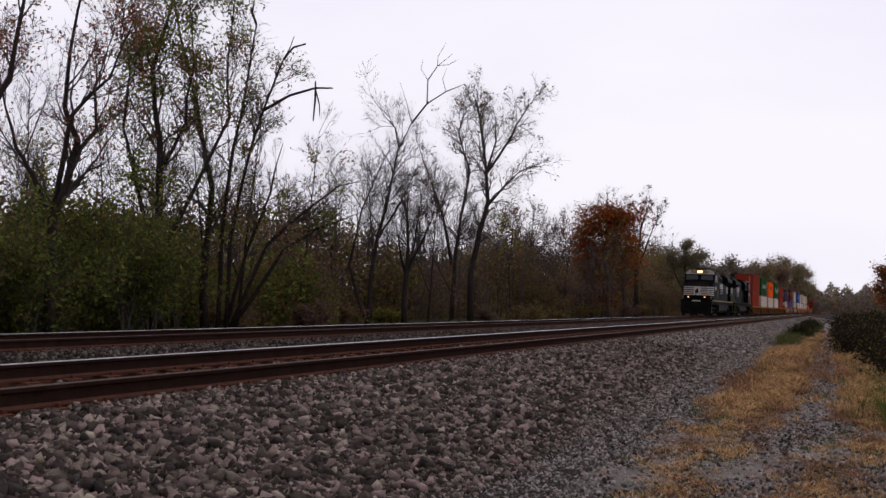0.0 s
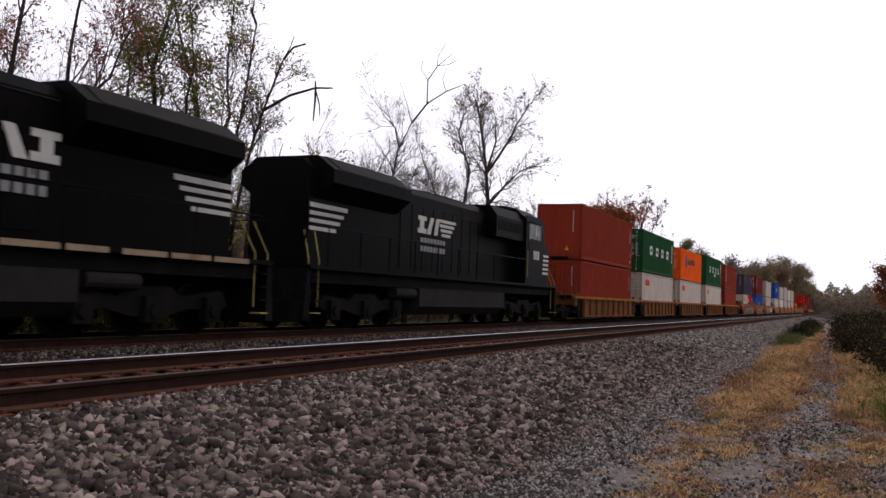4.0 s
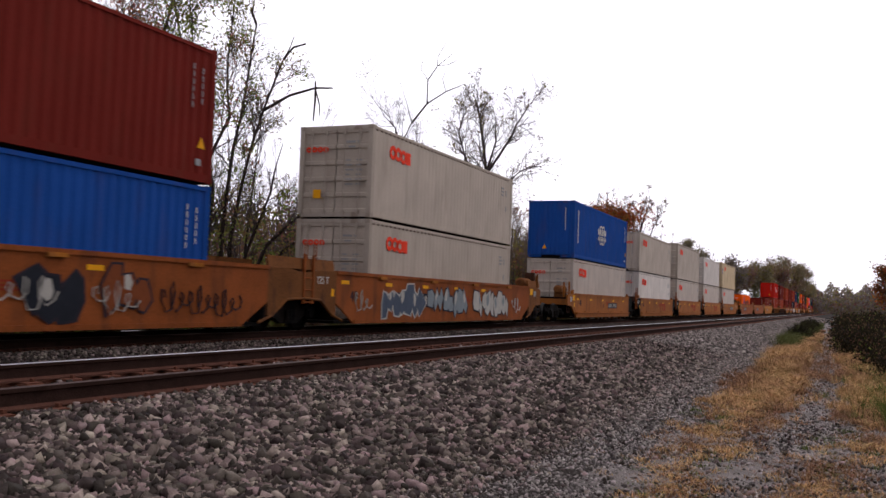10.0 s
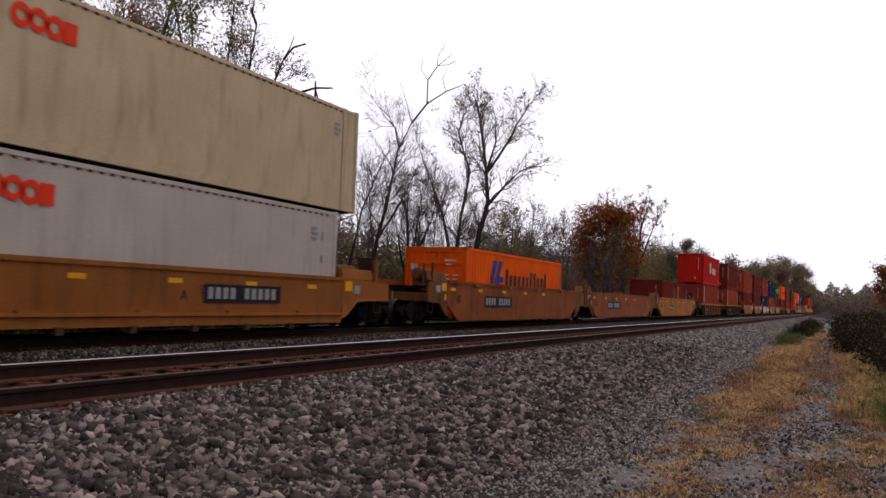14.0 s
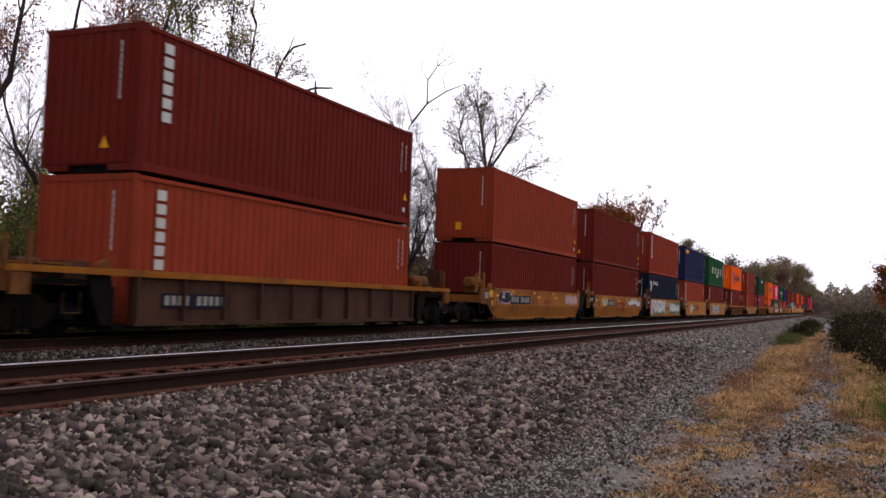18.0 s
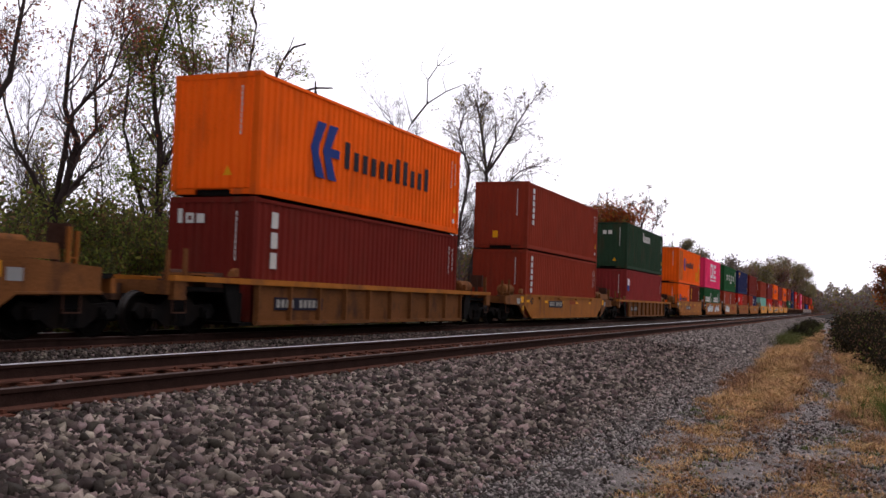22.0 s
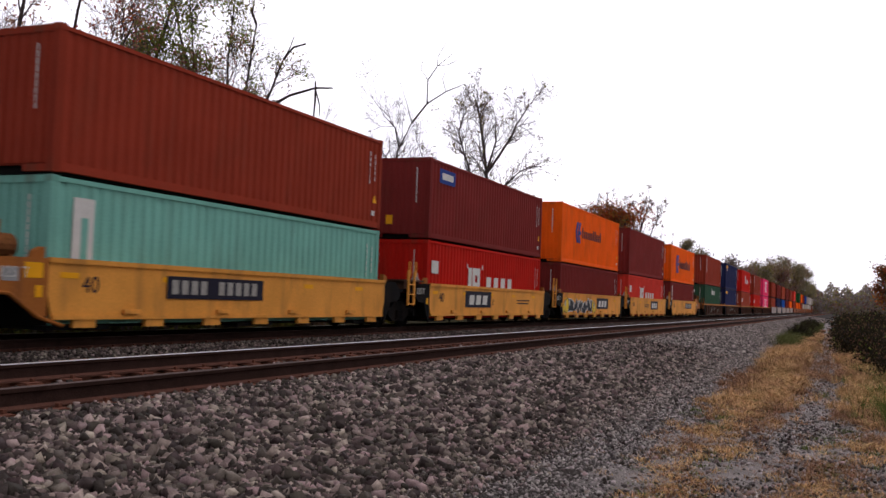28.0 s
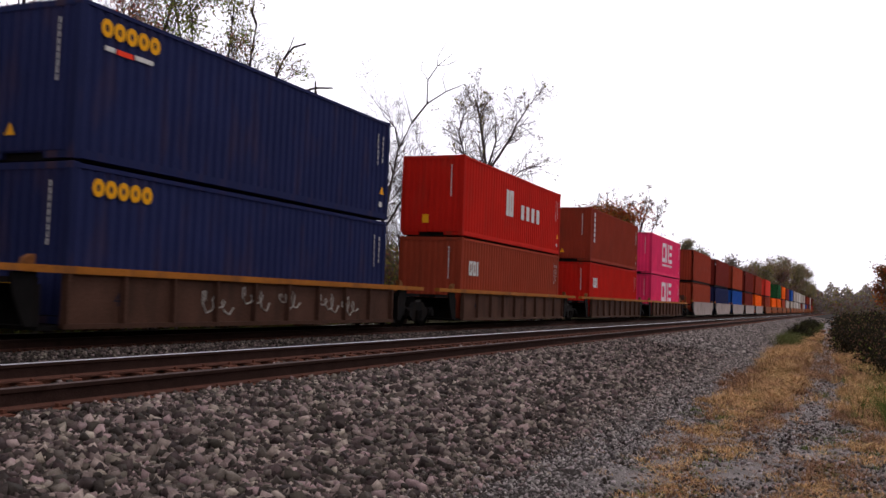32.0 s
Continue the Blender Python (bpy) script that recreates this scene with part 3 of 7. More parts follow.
def marks(ob, L, H, pale, doors, g):
    """Small stencils that most boxes carry: tick rows and a warning triangle."""
    m = M_MARK_GREY if pale or doors else M_MARK_WHITE
    if not pale:
        decals(ob, "stencil", [(L - 0.75, H - 0.55 - 0.16 * i, 0.035, 0.12) for i in range(6)] + [(L - 0.45, H - 0.6 - 0.16 * i, 0.035, 0.12) for i in range(5)], m)
        part("warning_triangle", shared("triangle", lambda: Solid().prism([(0, 0), (0.24, 0), (0.12, 0.24)], "x", 0, 0.006).mesh("warning_triangle", M_MARK_YELLOW)), ob, (1.221, L - 0.52, 0.72))
        decals(ob, "small_bar", [(L - 0.55, 0.35, 0.16, 0.14)], m)
    if not doors:
        decals(ob, "stencil", [(0.72, H - 0.45 - 0.13 * i, 0.035, 0.11) for i in range(9)], m, "front")
        if g % 3:
            part("warning_triangle", shared("triangle", lambda: None), ob, (-0.45 if g % 2 else 0.3, -0.004, 0.45), turn=(0, 0, -90))
        else:
            glyphs(ob, "warning_patch", [(-0.35, 0.45, 0.24, 0.30)], M_MARK_YELLOW, "front")
    else:
        decals(ob, "stencil", [(0.36, H - 0.52, 0.30, 0.06), (0.72, H - 0.52, 0.10, 0.06), (0.42, H - 0.66, 0.22, 0.05)] + [(0.36, H - 1.05 - 0.14 * i, 0.16 + 0.05 * (i % 3), 0.045) for i in range(6)] + [(0.70, H - 1.05 - 0.14 * i, 0.20 - 0.04 * (i % 2), 0.045) for i in range(6)], m if pale else M_MARK_WHITE, "front")
        glyphs(ob, "panel", [(-0.98, H - 0.85, 0.26, 0.22)] if not pale else [(-0.70, 0.55, 0.26, 0.26)], M_MARK_WHITE if not pale else M_MARK_YELLOW, "front")


COUNT = [0]


def container(u, z, colour, kind="", doors=False, L=12.19, H=2.89, offset=0.0, flat=False, near=True, note=""):
    """A shipping container with its front lower centre at the origin."""
    COUNT[0] += 1
    mat = PAINTS[colour]
    ob = new("shipping_container")
    label = COLOUR_WORDS[colour] + " steel shipping container"
    label += {"": ", plain sides", "column": " with a column of white blocks", "rings": " with a red ring emblem", "four": " with four large white shapes", "four_small": " with four large white shapes", "arrows": " with a blue arrow emblem",
              "arrows_low": " with a blue arrow emblem", "arrows_small": " with a blue arrow emblem", "arrows_patched": " with patched paint and a blue arrow emblem", "block": " with large pale block shapes", "line": " with white block shapes", "soft": " with a yellow word bar", "globe": " with a white globe emblem"}.get(kind, " with small painted marks")
    label += ", doors forward" if doors else ""
    tagged(ob, label + note, "container", "containers on the train")
    ob.location = (FAR_TRACK, u + offset, z)
    MOVING.append((ob, u + offset, z))
    hw, side_h = 1.219, H - 0.26
    if flat:
        wall = shared(("flat", L, H, colour), lambda: corrugated(L - 0.30, side_h, 0.278, 0.004, mat, "side_wall"))
    else:
        wall = shared(("wall", L, H, colour), lambda: corrugated(L - 0.30, side_h, 0.278, 0.034, mat, "side_wall"))
    part("side_wall", wall, ob, (hw - 0.012, 0.15, 0.16))
    part("side_wall", wall, ob, (-hw + 0.012, L - 0.15, 0.16), turn=(0, 0, 180))
    endw = shared(("end", H, colour), lambda: corrugated(2 * hw - 0.30, side_h, 0.24, 0.036, mat, "end_wall"))
    if doors:
        w = hw - 0.155
        leaf = shared(("door", H, colour), lambda: door_mesh(w, H - 0.24, mat))
        pale = colour in ("white", "grey", "bright", "cream", "orange")
        # rods on pale boxes take the darker edge paint to imitate their shading
        rod = shared(("rod", H, colour if pale else ""), lambda: Solid().tube([(0, 0, 0), (0, 0, H - 0.2)], [0.017, 0.017], 6).box(-0.05, 0.05, -0.02, 0.04, 0.02, 0.12).box(-0.05, 0.05, -0.02, 0.04, H - 0.36, H - 0.26).box(-0.02, 0.22, -0.02, 0.01, 0.95, 0.99).mesh("locking_rod", EDGES[colour] if pale else M_ROD))
        for i, x in enumerate((-w - 0.018, 0.018)):
            d = part("door", leaf, ob, (x, 0.03, 0.13))
            for k in (0.25, 0.72):
                part("locking_rod", rod, d, (w * k, -0.035, -0.04))
    else:
        part("end_wall", endw, ob, (-hw + 0.15, 0.012, 0.16), turn=(0, 0, -90))
    part("end_wall", endw, ob, (hw - 0.15, L - 0.012, 0.16), turn=(0, 0, 90))
    part("roof", shared(("roof", L, colour), lambda: Solid().box(-hw + 0.05, hw - 0.05, 0.05, L - 0.05, -0.03, 0.0).mesh("roof", mat)), ob, (0, 0, H - 0.01))
    part("floor", shared(("floor", L), lambda: Solid().box(-hw + 0.12, hw - 0.12, 0.12, L - 0.12, -0.012, 0.15).mesh("floor", M_BLACK)), ob)
    if near:
        edge = EDGES[colour]
        post = shared(("post", H, colour), lambda: Solid().box(-0.08, 0.08, -0.08, 0.08, 0.10, H - 0.10).mesh("corner_post", edge))
        cast = shared(("cast", colour), lambda: Solid().box(-0.085, 0.085, -0.089, 0.089, 0, 0.118).box(-0.088, 0.088, -0.03, 0.03, 0.03, 0.09).mesh("corner_casting", edge))
        for x in (-hw + 0.08, hw - 0.08):
            for y in (0.08, L - 0.08):
                part("corner_post", post, ob, (x, y, 0))
                if x > 0:
                    part("corner_casting", cast, ob, (x, y, 0))
                part("corner_casting", cast, ob, (x, y, H - 0.118))
        low = shared(("low", L, colour), lambda: Solid().box(-0.05, 0.05, 0.17, L - 0.17, 0.0, 0.16).mesh("bottom_rail", mat))
        top = shared(("top", L, colour), lambda: Solid().box(-0.04, 0.04, 0.17, L - 0.17, 0.0, 0.075).mesh("top_rail", mat))
        for x in (-hw + 0.055, hw - 0.055):
            part("bottom_rail", low, ob, (x + math.copysign(0.008, x), 0, 0.02))
            part("top_rail", top, ob, (x + math.copysign(0.019, x), 0, H - 0.105))
        beam = shared(("beam", colour), lambda: Solid().box(-hw + 0.17, hw - 0.17, -0.05, 0.05, 0, 0.13).mesh("end_beam", edge))
        split = shared(("split beam", colour), lambda: Solid().prism([(-hw + 0.17, 0), (-0.52, 0), (-0.50, 0.115), (0.50, 0.115), (0.52, 0), (hw - 0.17, 0), (hw - 0.17, 0.13), (-hw + 0.17, 0.13)], "y", -0.05, 0.05).mesh("end_beam", edge))
        for y in (0.055, L - 0.055):
            part("end_beam", split if y < 1 and not doors else beam, ob, (0, y, 0.01))
            part("end_beam", beam, ob, (0, y, H - 0.135))
        marks(ob, L, H, colour in ("white", "grey", "bright", "cream"), doors, COUNT[0])
        if colour in ("white", "grey", "bright", "cream") and kind == "rings" and L > 7:
            glyphs(ob, "end_word_bar", [(-0.98 + 0.19 * i if doors else 0.05 + 0.19 * i, H - 0.78, 0.17, 0.17, -0.05) for i in range(4)], M_MARK_RED, "front")
    if flat and near:
        # dark dashes imitate the shadows of wall ribs below the rail
        rib_shadow = shared(("rib_shadows", L), lambda: (lambda q: [q.box(0, 0.012, 0.20 + 0.278 * i, 0.31 + 0.278 * i, 0, 0.045) for i in range(int((L - 0.4) / 0.278))] and q)(Solid()).mesh("notch_row", M_CAST))
        part("notch_row", rib_shadow, ob, (1.203, 0, H - 0.152), label="row of painted rib shadows under the top rail")["kind"] = "stuff"
    if kind:
        livery(ob, kind, L, H)
    return ob


CAR_PAINT = {
    "yellow": shade("yellow car paint", (0.37, 0.130, 0.021), 0.7, vary=0.3, scale=1.1, grain=20, bump=0.15, dirt=(0.12, 0.055, 0.03), dirt_amount=0.75, objects=0.12),
    "tan": shade("faded yellow car paint", (0.74, 0.315, 0.060), 0.7, vary=0.18, scale=1.1, grain=20, bump=0.15, dirt=(0.20, 0.10, 0.04), dirt_amount=0.5, objects=0.08),
    "ochre": shade("ochre car paint", (0.31, 0.105, 0.024), 0.7, vary=0.22, scale=1.1, grain=20, bump=0.2, dirt=(0.10, 0.045, 0.025), dirt_amount=0.6, objects=0.12),
    "rustbrown": shade("rust-brown car paint", (0.26, 0.072, 0.020), 0.7, vary=0.3, scale=1.1, grain=20, bump=0.25, dirt=(0.07, 0.03, 0.02), dirt_amount=0.7, objects=0.12),
    "dirty": shade("grimy ochre car paint", (0.180, 0.070, 0.024), 0.75, vary=0.4, scale=0.8, grain=20, bump=0.25, dirt=(0.045, 0.024, 0.018), dirt_amount=0.9, dirt_scale=(1, 1, 0.6), objects=0.15),
    "umber": shade("dark rusted car steel", (0.078, 0.038, 0.026), 0.75, vary=0.35, scale=1.2, grain=20, bump=0.3, dirt=(0.03, 0.018, 0.014), dirt_amount=0.6, objects=0.15),
    "ash": shade("chalky grey car paint", (0.34, 0.27, 0.24), 0.7, vary=0.3, scale=1.2, grain=20, bump=0.2, dirt=(0.12, 0.08, 0.06), dirt_amount=0.6, objects=0.1),
}


def bogie(parent, y):
    """A two-axle truck, its pivot at y."""
    frame_mesh = shared("truck_frame", lambda: Solid().prism([(-1.25, 0.50), (-1.1, 0.66), (-0.55, 0.62), (-0.3, 0.80), (0.3, 0.80), (0.55, 0.62), (1.1, 0.66), (1.25, 0.50), (1.1, 0.34), (0.7, 0.40), (0.4, 0.20), (-0.4, 0.20), (-0.7, 0.40), (-1.1, 0.34)], "x", -0.06, 0.06)
                        .box(0.06, 0.13, -0.98, -0.72, 0.36, 0.58).box(0.06, 0.13, 0.72, 0.98, 0.36, 0.58).box(0.06, 0.10, -0.22, 0.22, 0.24, 0.30).disc(0.13, 0.19, -0.85, 0.442, 0.10, 12).disc(0.13, 0.19, 0.85, 0.442, 0.10, 12).tube([(0.09, -0.14, 0.29), (0.09, -0.14, 0.54)], [0.06, 0.06], 8).tube([(0.09, 0.0, 0.29), (0.09, 0.0, 0.54)], [0.06, 0.06], 8).tube([(0.09, 0.14, 0.29), (0.09, 0.14, 0.54)], [0.06, 0.06], 8).mesh("truck_side_frame", M_BLACK))
    wheel = shared("wheel", lambda: Solid().lathe(((-0.085, 0.12, 0), (-0.085, 0.465, 1), (-0.06, 0.465, 1), (-0.055, 0.44, 1), (0.065, 0.435, 0), (0.068, 0.365, 0), (0.030, 0.34, 0), (0.040, 0.20, 0), (0.085, 0.17, 0), (0.085, 0.10, 0))).mesh("wheel", M_WHEEL, M_TREAD))
    axle = shared("axle", lambda: Solid().disc(-0.95, 0.95, 0, 0, 0.08, 10).mesh("axle", M_WHEEL))
    bolster = shared("bolster", lambda: Solid().box(-0.95, 0.95, -0.2, 0.2, 0.42, 0.72).mesh("bolster", M_BLACK))
    t = part("truck", bolster, parent, (0, y, LOW))
    for x in (-1.0, 1.0):
        part("truck_side_frame", frame_mesh, t, (x, 0, 0), turn=(0, 0, 0 if x > 0 else 180))
    for dy in (-0.85, 0.85):
        for x, r in ((-0.7525, 180), (0.7525, 0)):
            part("wheel", wheel, t, (x, dy, 0.442), turn=(0, 0, r))
        part("axle", axle, t, (0, dy, 0.442))


def car_end(car, style, colour, sill, top, yy, sgn, deck, has_truck, has_coupler, L, near):
    """One end of a well unit: bulkhead and deck over the truck, side cheeks, and on the outer ends brake gear, rails and steps. Built pointing to +y, turned about for the front."""
    c, sc, grime = CAR_PAINT[{"yellow": "dirty", "rustbrown": "dirty", "tan": "ochre"}.get(colour, colour)], CAR_PAINT[{"yellow": "dirty", "tan": "ochre"}.get(sill, sill)], CAR_PAINT["umber"]
    rot, nx = (0, 0, 0 if sgn > 0 else 180), (1 if sgn > 0 else -1)
    at = (0, yy, 0)
    P = lambda name, key, make, label="": part(name, shared((name, key, nx), make), car, at, label, rot)
    P("end_deck", (deck, top), lambda: Solid().box(-1.30, 1.30, -0.08, deck, top - 0.32, top - 0.22).mesh("end_deck", M_BLACK))
    if near:
        P("bulkhead", top, lambda: Solid().box(-1.36, 1.36, -0.08, 0.0, 0.15, top - 0.325).mesh("bulkhead", M_BLACK))
    if near or has_coupler:
        P("draft_sill", (deck, top), lambda: Solid().box(-0.55, 0.55, 0.0, deck, top - 0.56, top - 0.325).mesh("draft_sill", M_BLACK))
    long_well = L > 15
    for x in (-1, 1):
        if style == "rib":
            d = min(deck, 2.3)
            P("sill_arm", (x, d, sill, top), lambda: Solid().box(x * 1.36 - 0.09, x * 1.36 + 0.09, 0.2, d, top - 0.12, top - 0.005).mesh("sill_arm", CAR_PAINT[sill]))
            if has_coupler:
                P("corner_plate", (x, d, sill, top), lambda: Solid().box(x * 1.37 - 0.06, x * 1.37 + 0.06, d - 0.38, d, top - 0.50, top - 0.12).mesh("corner_plate", sc))
            P("side_cheek", (x, style, top), lambda: Solid().prism([(0.0, 0.12), (0.22, 0.14), (0.45, 0.62), (0.55, top - 0.13), (0.0, top - 0.13)], "x", x * 1.32 - 0.03, x * 1.32 + 0.03).mesh("side_cheek", M_BLACK))
        elif has_coupler or long_well:
            d = min(deck, 2.7)
            P("side_cheek", (x, d, colour, top), lambda: Solid().prism([(0.0, 0.30), (0.22, 0.32), (0.80, 0.66), (d, 0.70), (d, top - 0.12), (0.9, top - 0.03), (0.0, top - 0.02)], "x", x * 1.37 - 0.03, x * 1.37 + 0.03).mesh("side_cheek", c))
            P("cheek_lip", (x, d, colour), lambda: Solid().tube([(x * 1.41, -0.35, 0.14), (x * 1.41, 0.20, 0.30), (x * 1.41, 0.80, 0.68), (x * 1.41, d, 0.72)], [0.035] * 4, 6).mesh("cheek_lip", c))
            if long_well or sgn > 0:
                P("end_board", (x, d, colour, top), lambda: Solid().prism([(x * 1.30, top - 0.03), (x * 1.36, top - 0.03), (x * 1.30, top + 0.25), (x * 1.24, top + 0.25)], "y", 0.05, min(d, 1.75)).mesh("end_board", c))
        else:
            e = min(1.08, deck)
            P("side_cheek", (x, e, top), lambda: Solid().prism([(0.0, 0.12), (0.12, 0.14), (0.42, 0.66), (e - 0.2, 0.70), (e, 0.86), (e - 0.12, top - 0.20), (e - 0.40, top - 0.03), (0.0, top - 0.02)], "x", x * 1.37 - 0.03, x * 1.37 + 0.03).mesh("side_cheek", M_BLACK))
        if x == nx:
            P("container_guide", (x, sill), lambda: Solid().prism([(0.04, top - 0.02), (0.30, top - 0.02), (0.24, top + 0.10), (0.10, top + 0.17), (0.04, top + 0.17)], "x", x * 1.27 - 0.06, x * 1.27 + 0.06).mesh("container_guide", sc))
    if near and not has_coupler and sgn < 0 and style != "rib":      # between two units, over the shared truck
        P("platform", top, lambda: Solid().box(nx * 0.85 - 0.48, nx * 0.85 + 0.48, 0.35, 1.75, top + 0.02, top + 0.07).box(nx * 0.85 - 0.4, nx * 0.85 + 0.4, 0.45, 0.60, top - 0.22, top + 0.02).box(nx * 0.85 - 0.4, nx * 0.85 + 0.4, 1.45, 1.60, top - 0.22, top + 0.02).mesh("platform", grime))
        rail = CAR_PAINT["tan" if colour == "tan" else "ochre" if colour == "yellow" else "rustbrown"]

        def ladder():
            s = Solid()
            for y in (1.20, 1.62):
                s.box(nx * 1.40 - 0.03, nx * 1.40 + 0.03, y - 0.03, y + 0.03, 0.58, top + 0.35)
                s.tube([(nx * 1.40, y, top + 0.30), (nx * 1.40, y, top + 0.62), (nx * 1.40, y - 0.12, top + 0.62), (nx * 1.40, y - 0.12, top + 0.20), (nx * 1.40, y, top + 0.16)], [0.016] * 5, 5)
            for z in (0.62, 0.92, 1.22):
                s.tube([(nx * 1.41, 1.20, z), (nx * 1.41, 1.62, z)], [0.018, 0.018], 5)
            return s.mesh("ladder", rail)
        P("ladder", (colour, top), ladder)
        P("brake_hose", top, lambda: Solid().tube([(nx * 1.30, 0.95, top + 0.05), (nx * 1.34, 1.02, top - 0.15), (nx * 1.35, 0.92, top - 0.40), (nx * 1.34, 0.72, top - 0.52), (nx * 1.30, 0.55, top - 0.50)], [0.016] * 5, 5).mesh("brake_hose", M_ROD))
        P("hose_cone", top, lambda: Solid().tube([(nx * 1.15, 0.62, top + 0.05), (nx * 1.15, 0.62, top + 0.22), (nx * 1.15, 0.62, top + 0.30)], [0.15, 0.09, 0.08], 7).mesh("hose_cone", CAR_PAINT["ash"]))
    if near and has_coupler:
        d = min(deck, 2.3)
        if sgn > 0 or style != "rib":
            P("air_reservoir", (sill, top), lambda: Solid().tube([(nx * 0.85, 0.30, top + 0.16), (nx * 0.85, 0.36, top + 0.16), (nx * 0.85, 1.34, top + 0.16), (nx * 0.85, 1.40, top + 0.16)], [0.13, 0.21, 0.21, 0.13], 14).box(nx * 0.85 - 0.22, nx * 0.85 + 0.22, 0.45, 0.55, top - 0.22, top + 0.02).box(nx * 0.85 - 0.22, nx * 0.85 + 0.22, 1.10, 1.20, top - 0.22, top + 0.02).mesh("air_reservoir", CAR_PAINT["dirty"]), "rusty painted air tank")
        if sgn > 0:
            P("brake_stand", top, lambda: Solid().box(nx * 0.95 - 0.05, nx * 0.95 + 0.05, d - 0.30, d - 0.20, top - 0.22, top + 0.55).box(nx * 0.95 - 0.22, nx * 0.95 + 0.22, d - 0.26, d - 0.12, top + 0.18, top + 0.62).mesh("brake_stand", grime))
        elif style == "rib":
            P("valve_box", top, lambda: Solid().box(nx * 0.80 - 0.35, nx * 0.80 + 0.35, 0.35, 0.95, top - 0.22, top + 0.10).tube([(nx * 0.65, 1.1, top), (nx * 0.65, 1.6, top)], [0.14, 0.14], 10).mesh("valve_box", grime))
            P("walk_plank", (sill, top), lambda: Solid().box(nx * 0.95 - 0.40, nx * 0.95 + 0.40, 0.95, 1.70, top + 0.02, top + 0.06).box(nx * 0.95 - 0.05, nx * 0.95 + 0.05, 1.2, 1.4, top - 0.22, top + 0.02).mesh("walk_plank", sc))
        wheel_pts = [(nx * 0.62 + 0.22 * math.cos(i * math.pi / 7), d - 0.16, top + 0.42 + 0.22 * math.sin(i * math.pi / 7)) for i in range(15)]
        if sgn > 0:
            P("brake_wheel", (top, d), lambda: Solid().tube(wheel_pts, [0.02] * 15, 5).tube([wheel_pts[0], wheel_pts[7]], [0.014, 0.014], 4).tube([wheel_pts[3], wheel_pts[10]], [0.014, 0.014], 4).mesh("brake_wheel", M_CAST), "rusty hand brake wheel")
        P("end_handrail", (sill, top, d), lambda: Solid().box(nx * 1.36 - 0.035, nx * 1.36 + 0.035, d - 0.42, d - 0.35, top - 0.40, top + 0.55).box(nx * 1.20 - 0.035, nx * 1.20 + 0.035, d - 0.08, d - 0.01, top - 0.40, top + 0.50).tube([(nx * 1.36, d - 0.38, top + 0.02), (nx * 1.20, d - 0.04, top + 0.02)], [0.016, 0.016], 5).mesh("end_handrail", sc))
        P("stirrup_step", top, lambda: Solid().tube([(nx * 1.36, d - 0.45, top - 0.45), (nx * 1.37, d - 0.45, 0.36), (nx * 1.37, d - 0.05, 0.36), (nx * 1.36, d - 0.05, top - 0.45)], [0.02] * 4, 5).mesh("stirrup_step", grime))
        P("hose_pipes", (top, d), lambda: Solid().tube([(nx * 1.1, 0.2, top - 0.12), (nx * 1.15, 0.9, top - 0.05), (nx * 1.1, 1.5, top - 0.14), (nx * 1.0, d, top - 0.10)], [0.02] * 4, 5).mesh("hose_pipes", grime))
        if style != "rib":
            P("placard", top, lambda: Solid().box(nx * 1.402 - 0.003, nx * 1.402 + 0.003, 0.62, 0.95, top - 0.42, top - 0.20).mesh("placard", M_MARK_GREY), "small pale notice plate")
            P("side_reflector", top, lambda: Solid().box(nx * 1.402 - 0.003, nx * 1.402 + 0.003, 0.12, 0.50, top - 0.36, top - 0.10).mesh("side_reflector", M_MARK_YELLOW), "yellow reflector patch")
    if has_truck:
        bogie(car, yy + sgn * has_truck)
    if has_coupler:
        part("coupler", shared("coupler", lambda: Solid().box(-0.12, 0.12, -1.3, 0.0, 0.62, 0.86).box(-0.20, 0.20, -0.05, 0.28, 0.58, 0.92).mesh("coupler", M_CAST)), car, (0, yy + sgn * has_coupler, 0), turn=rot)
        part("end_sill", shared(("endsill", sill), lambda: Solid().box(-1.35, 1.35, -0.10, 0.02, 0.72, 1.00).mesh("end_sill", sc)), car, (0, yy + sgn * deck, 0), turn=rot)


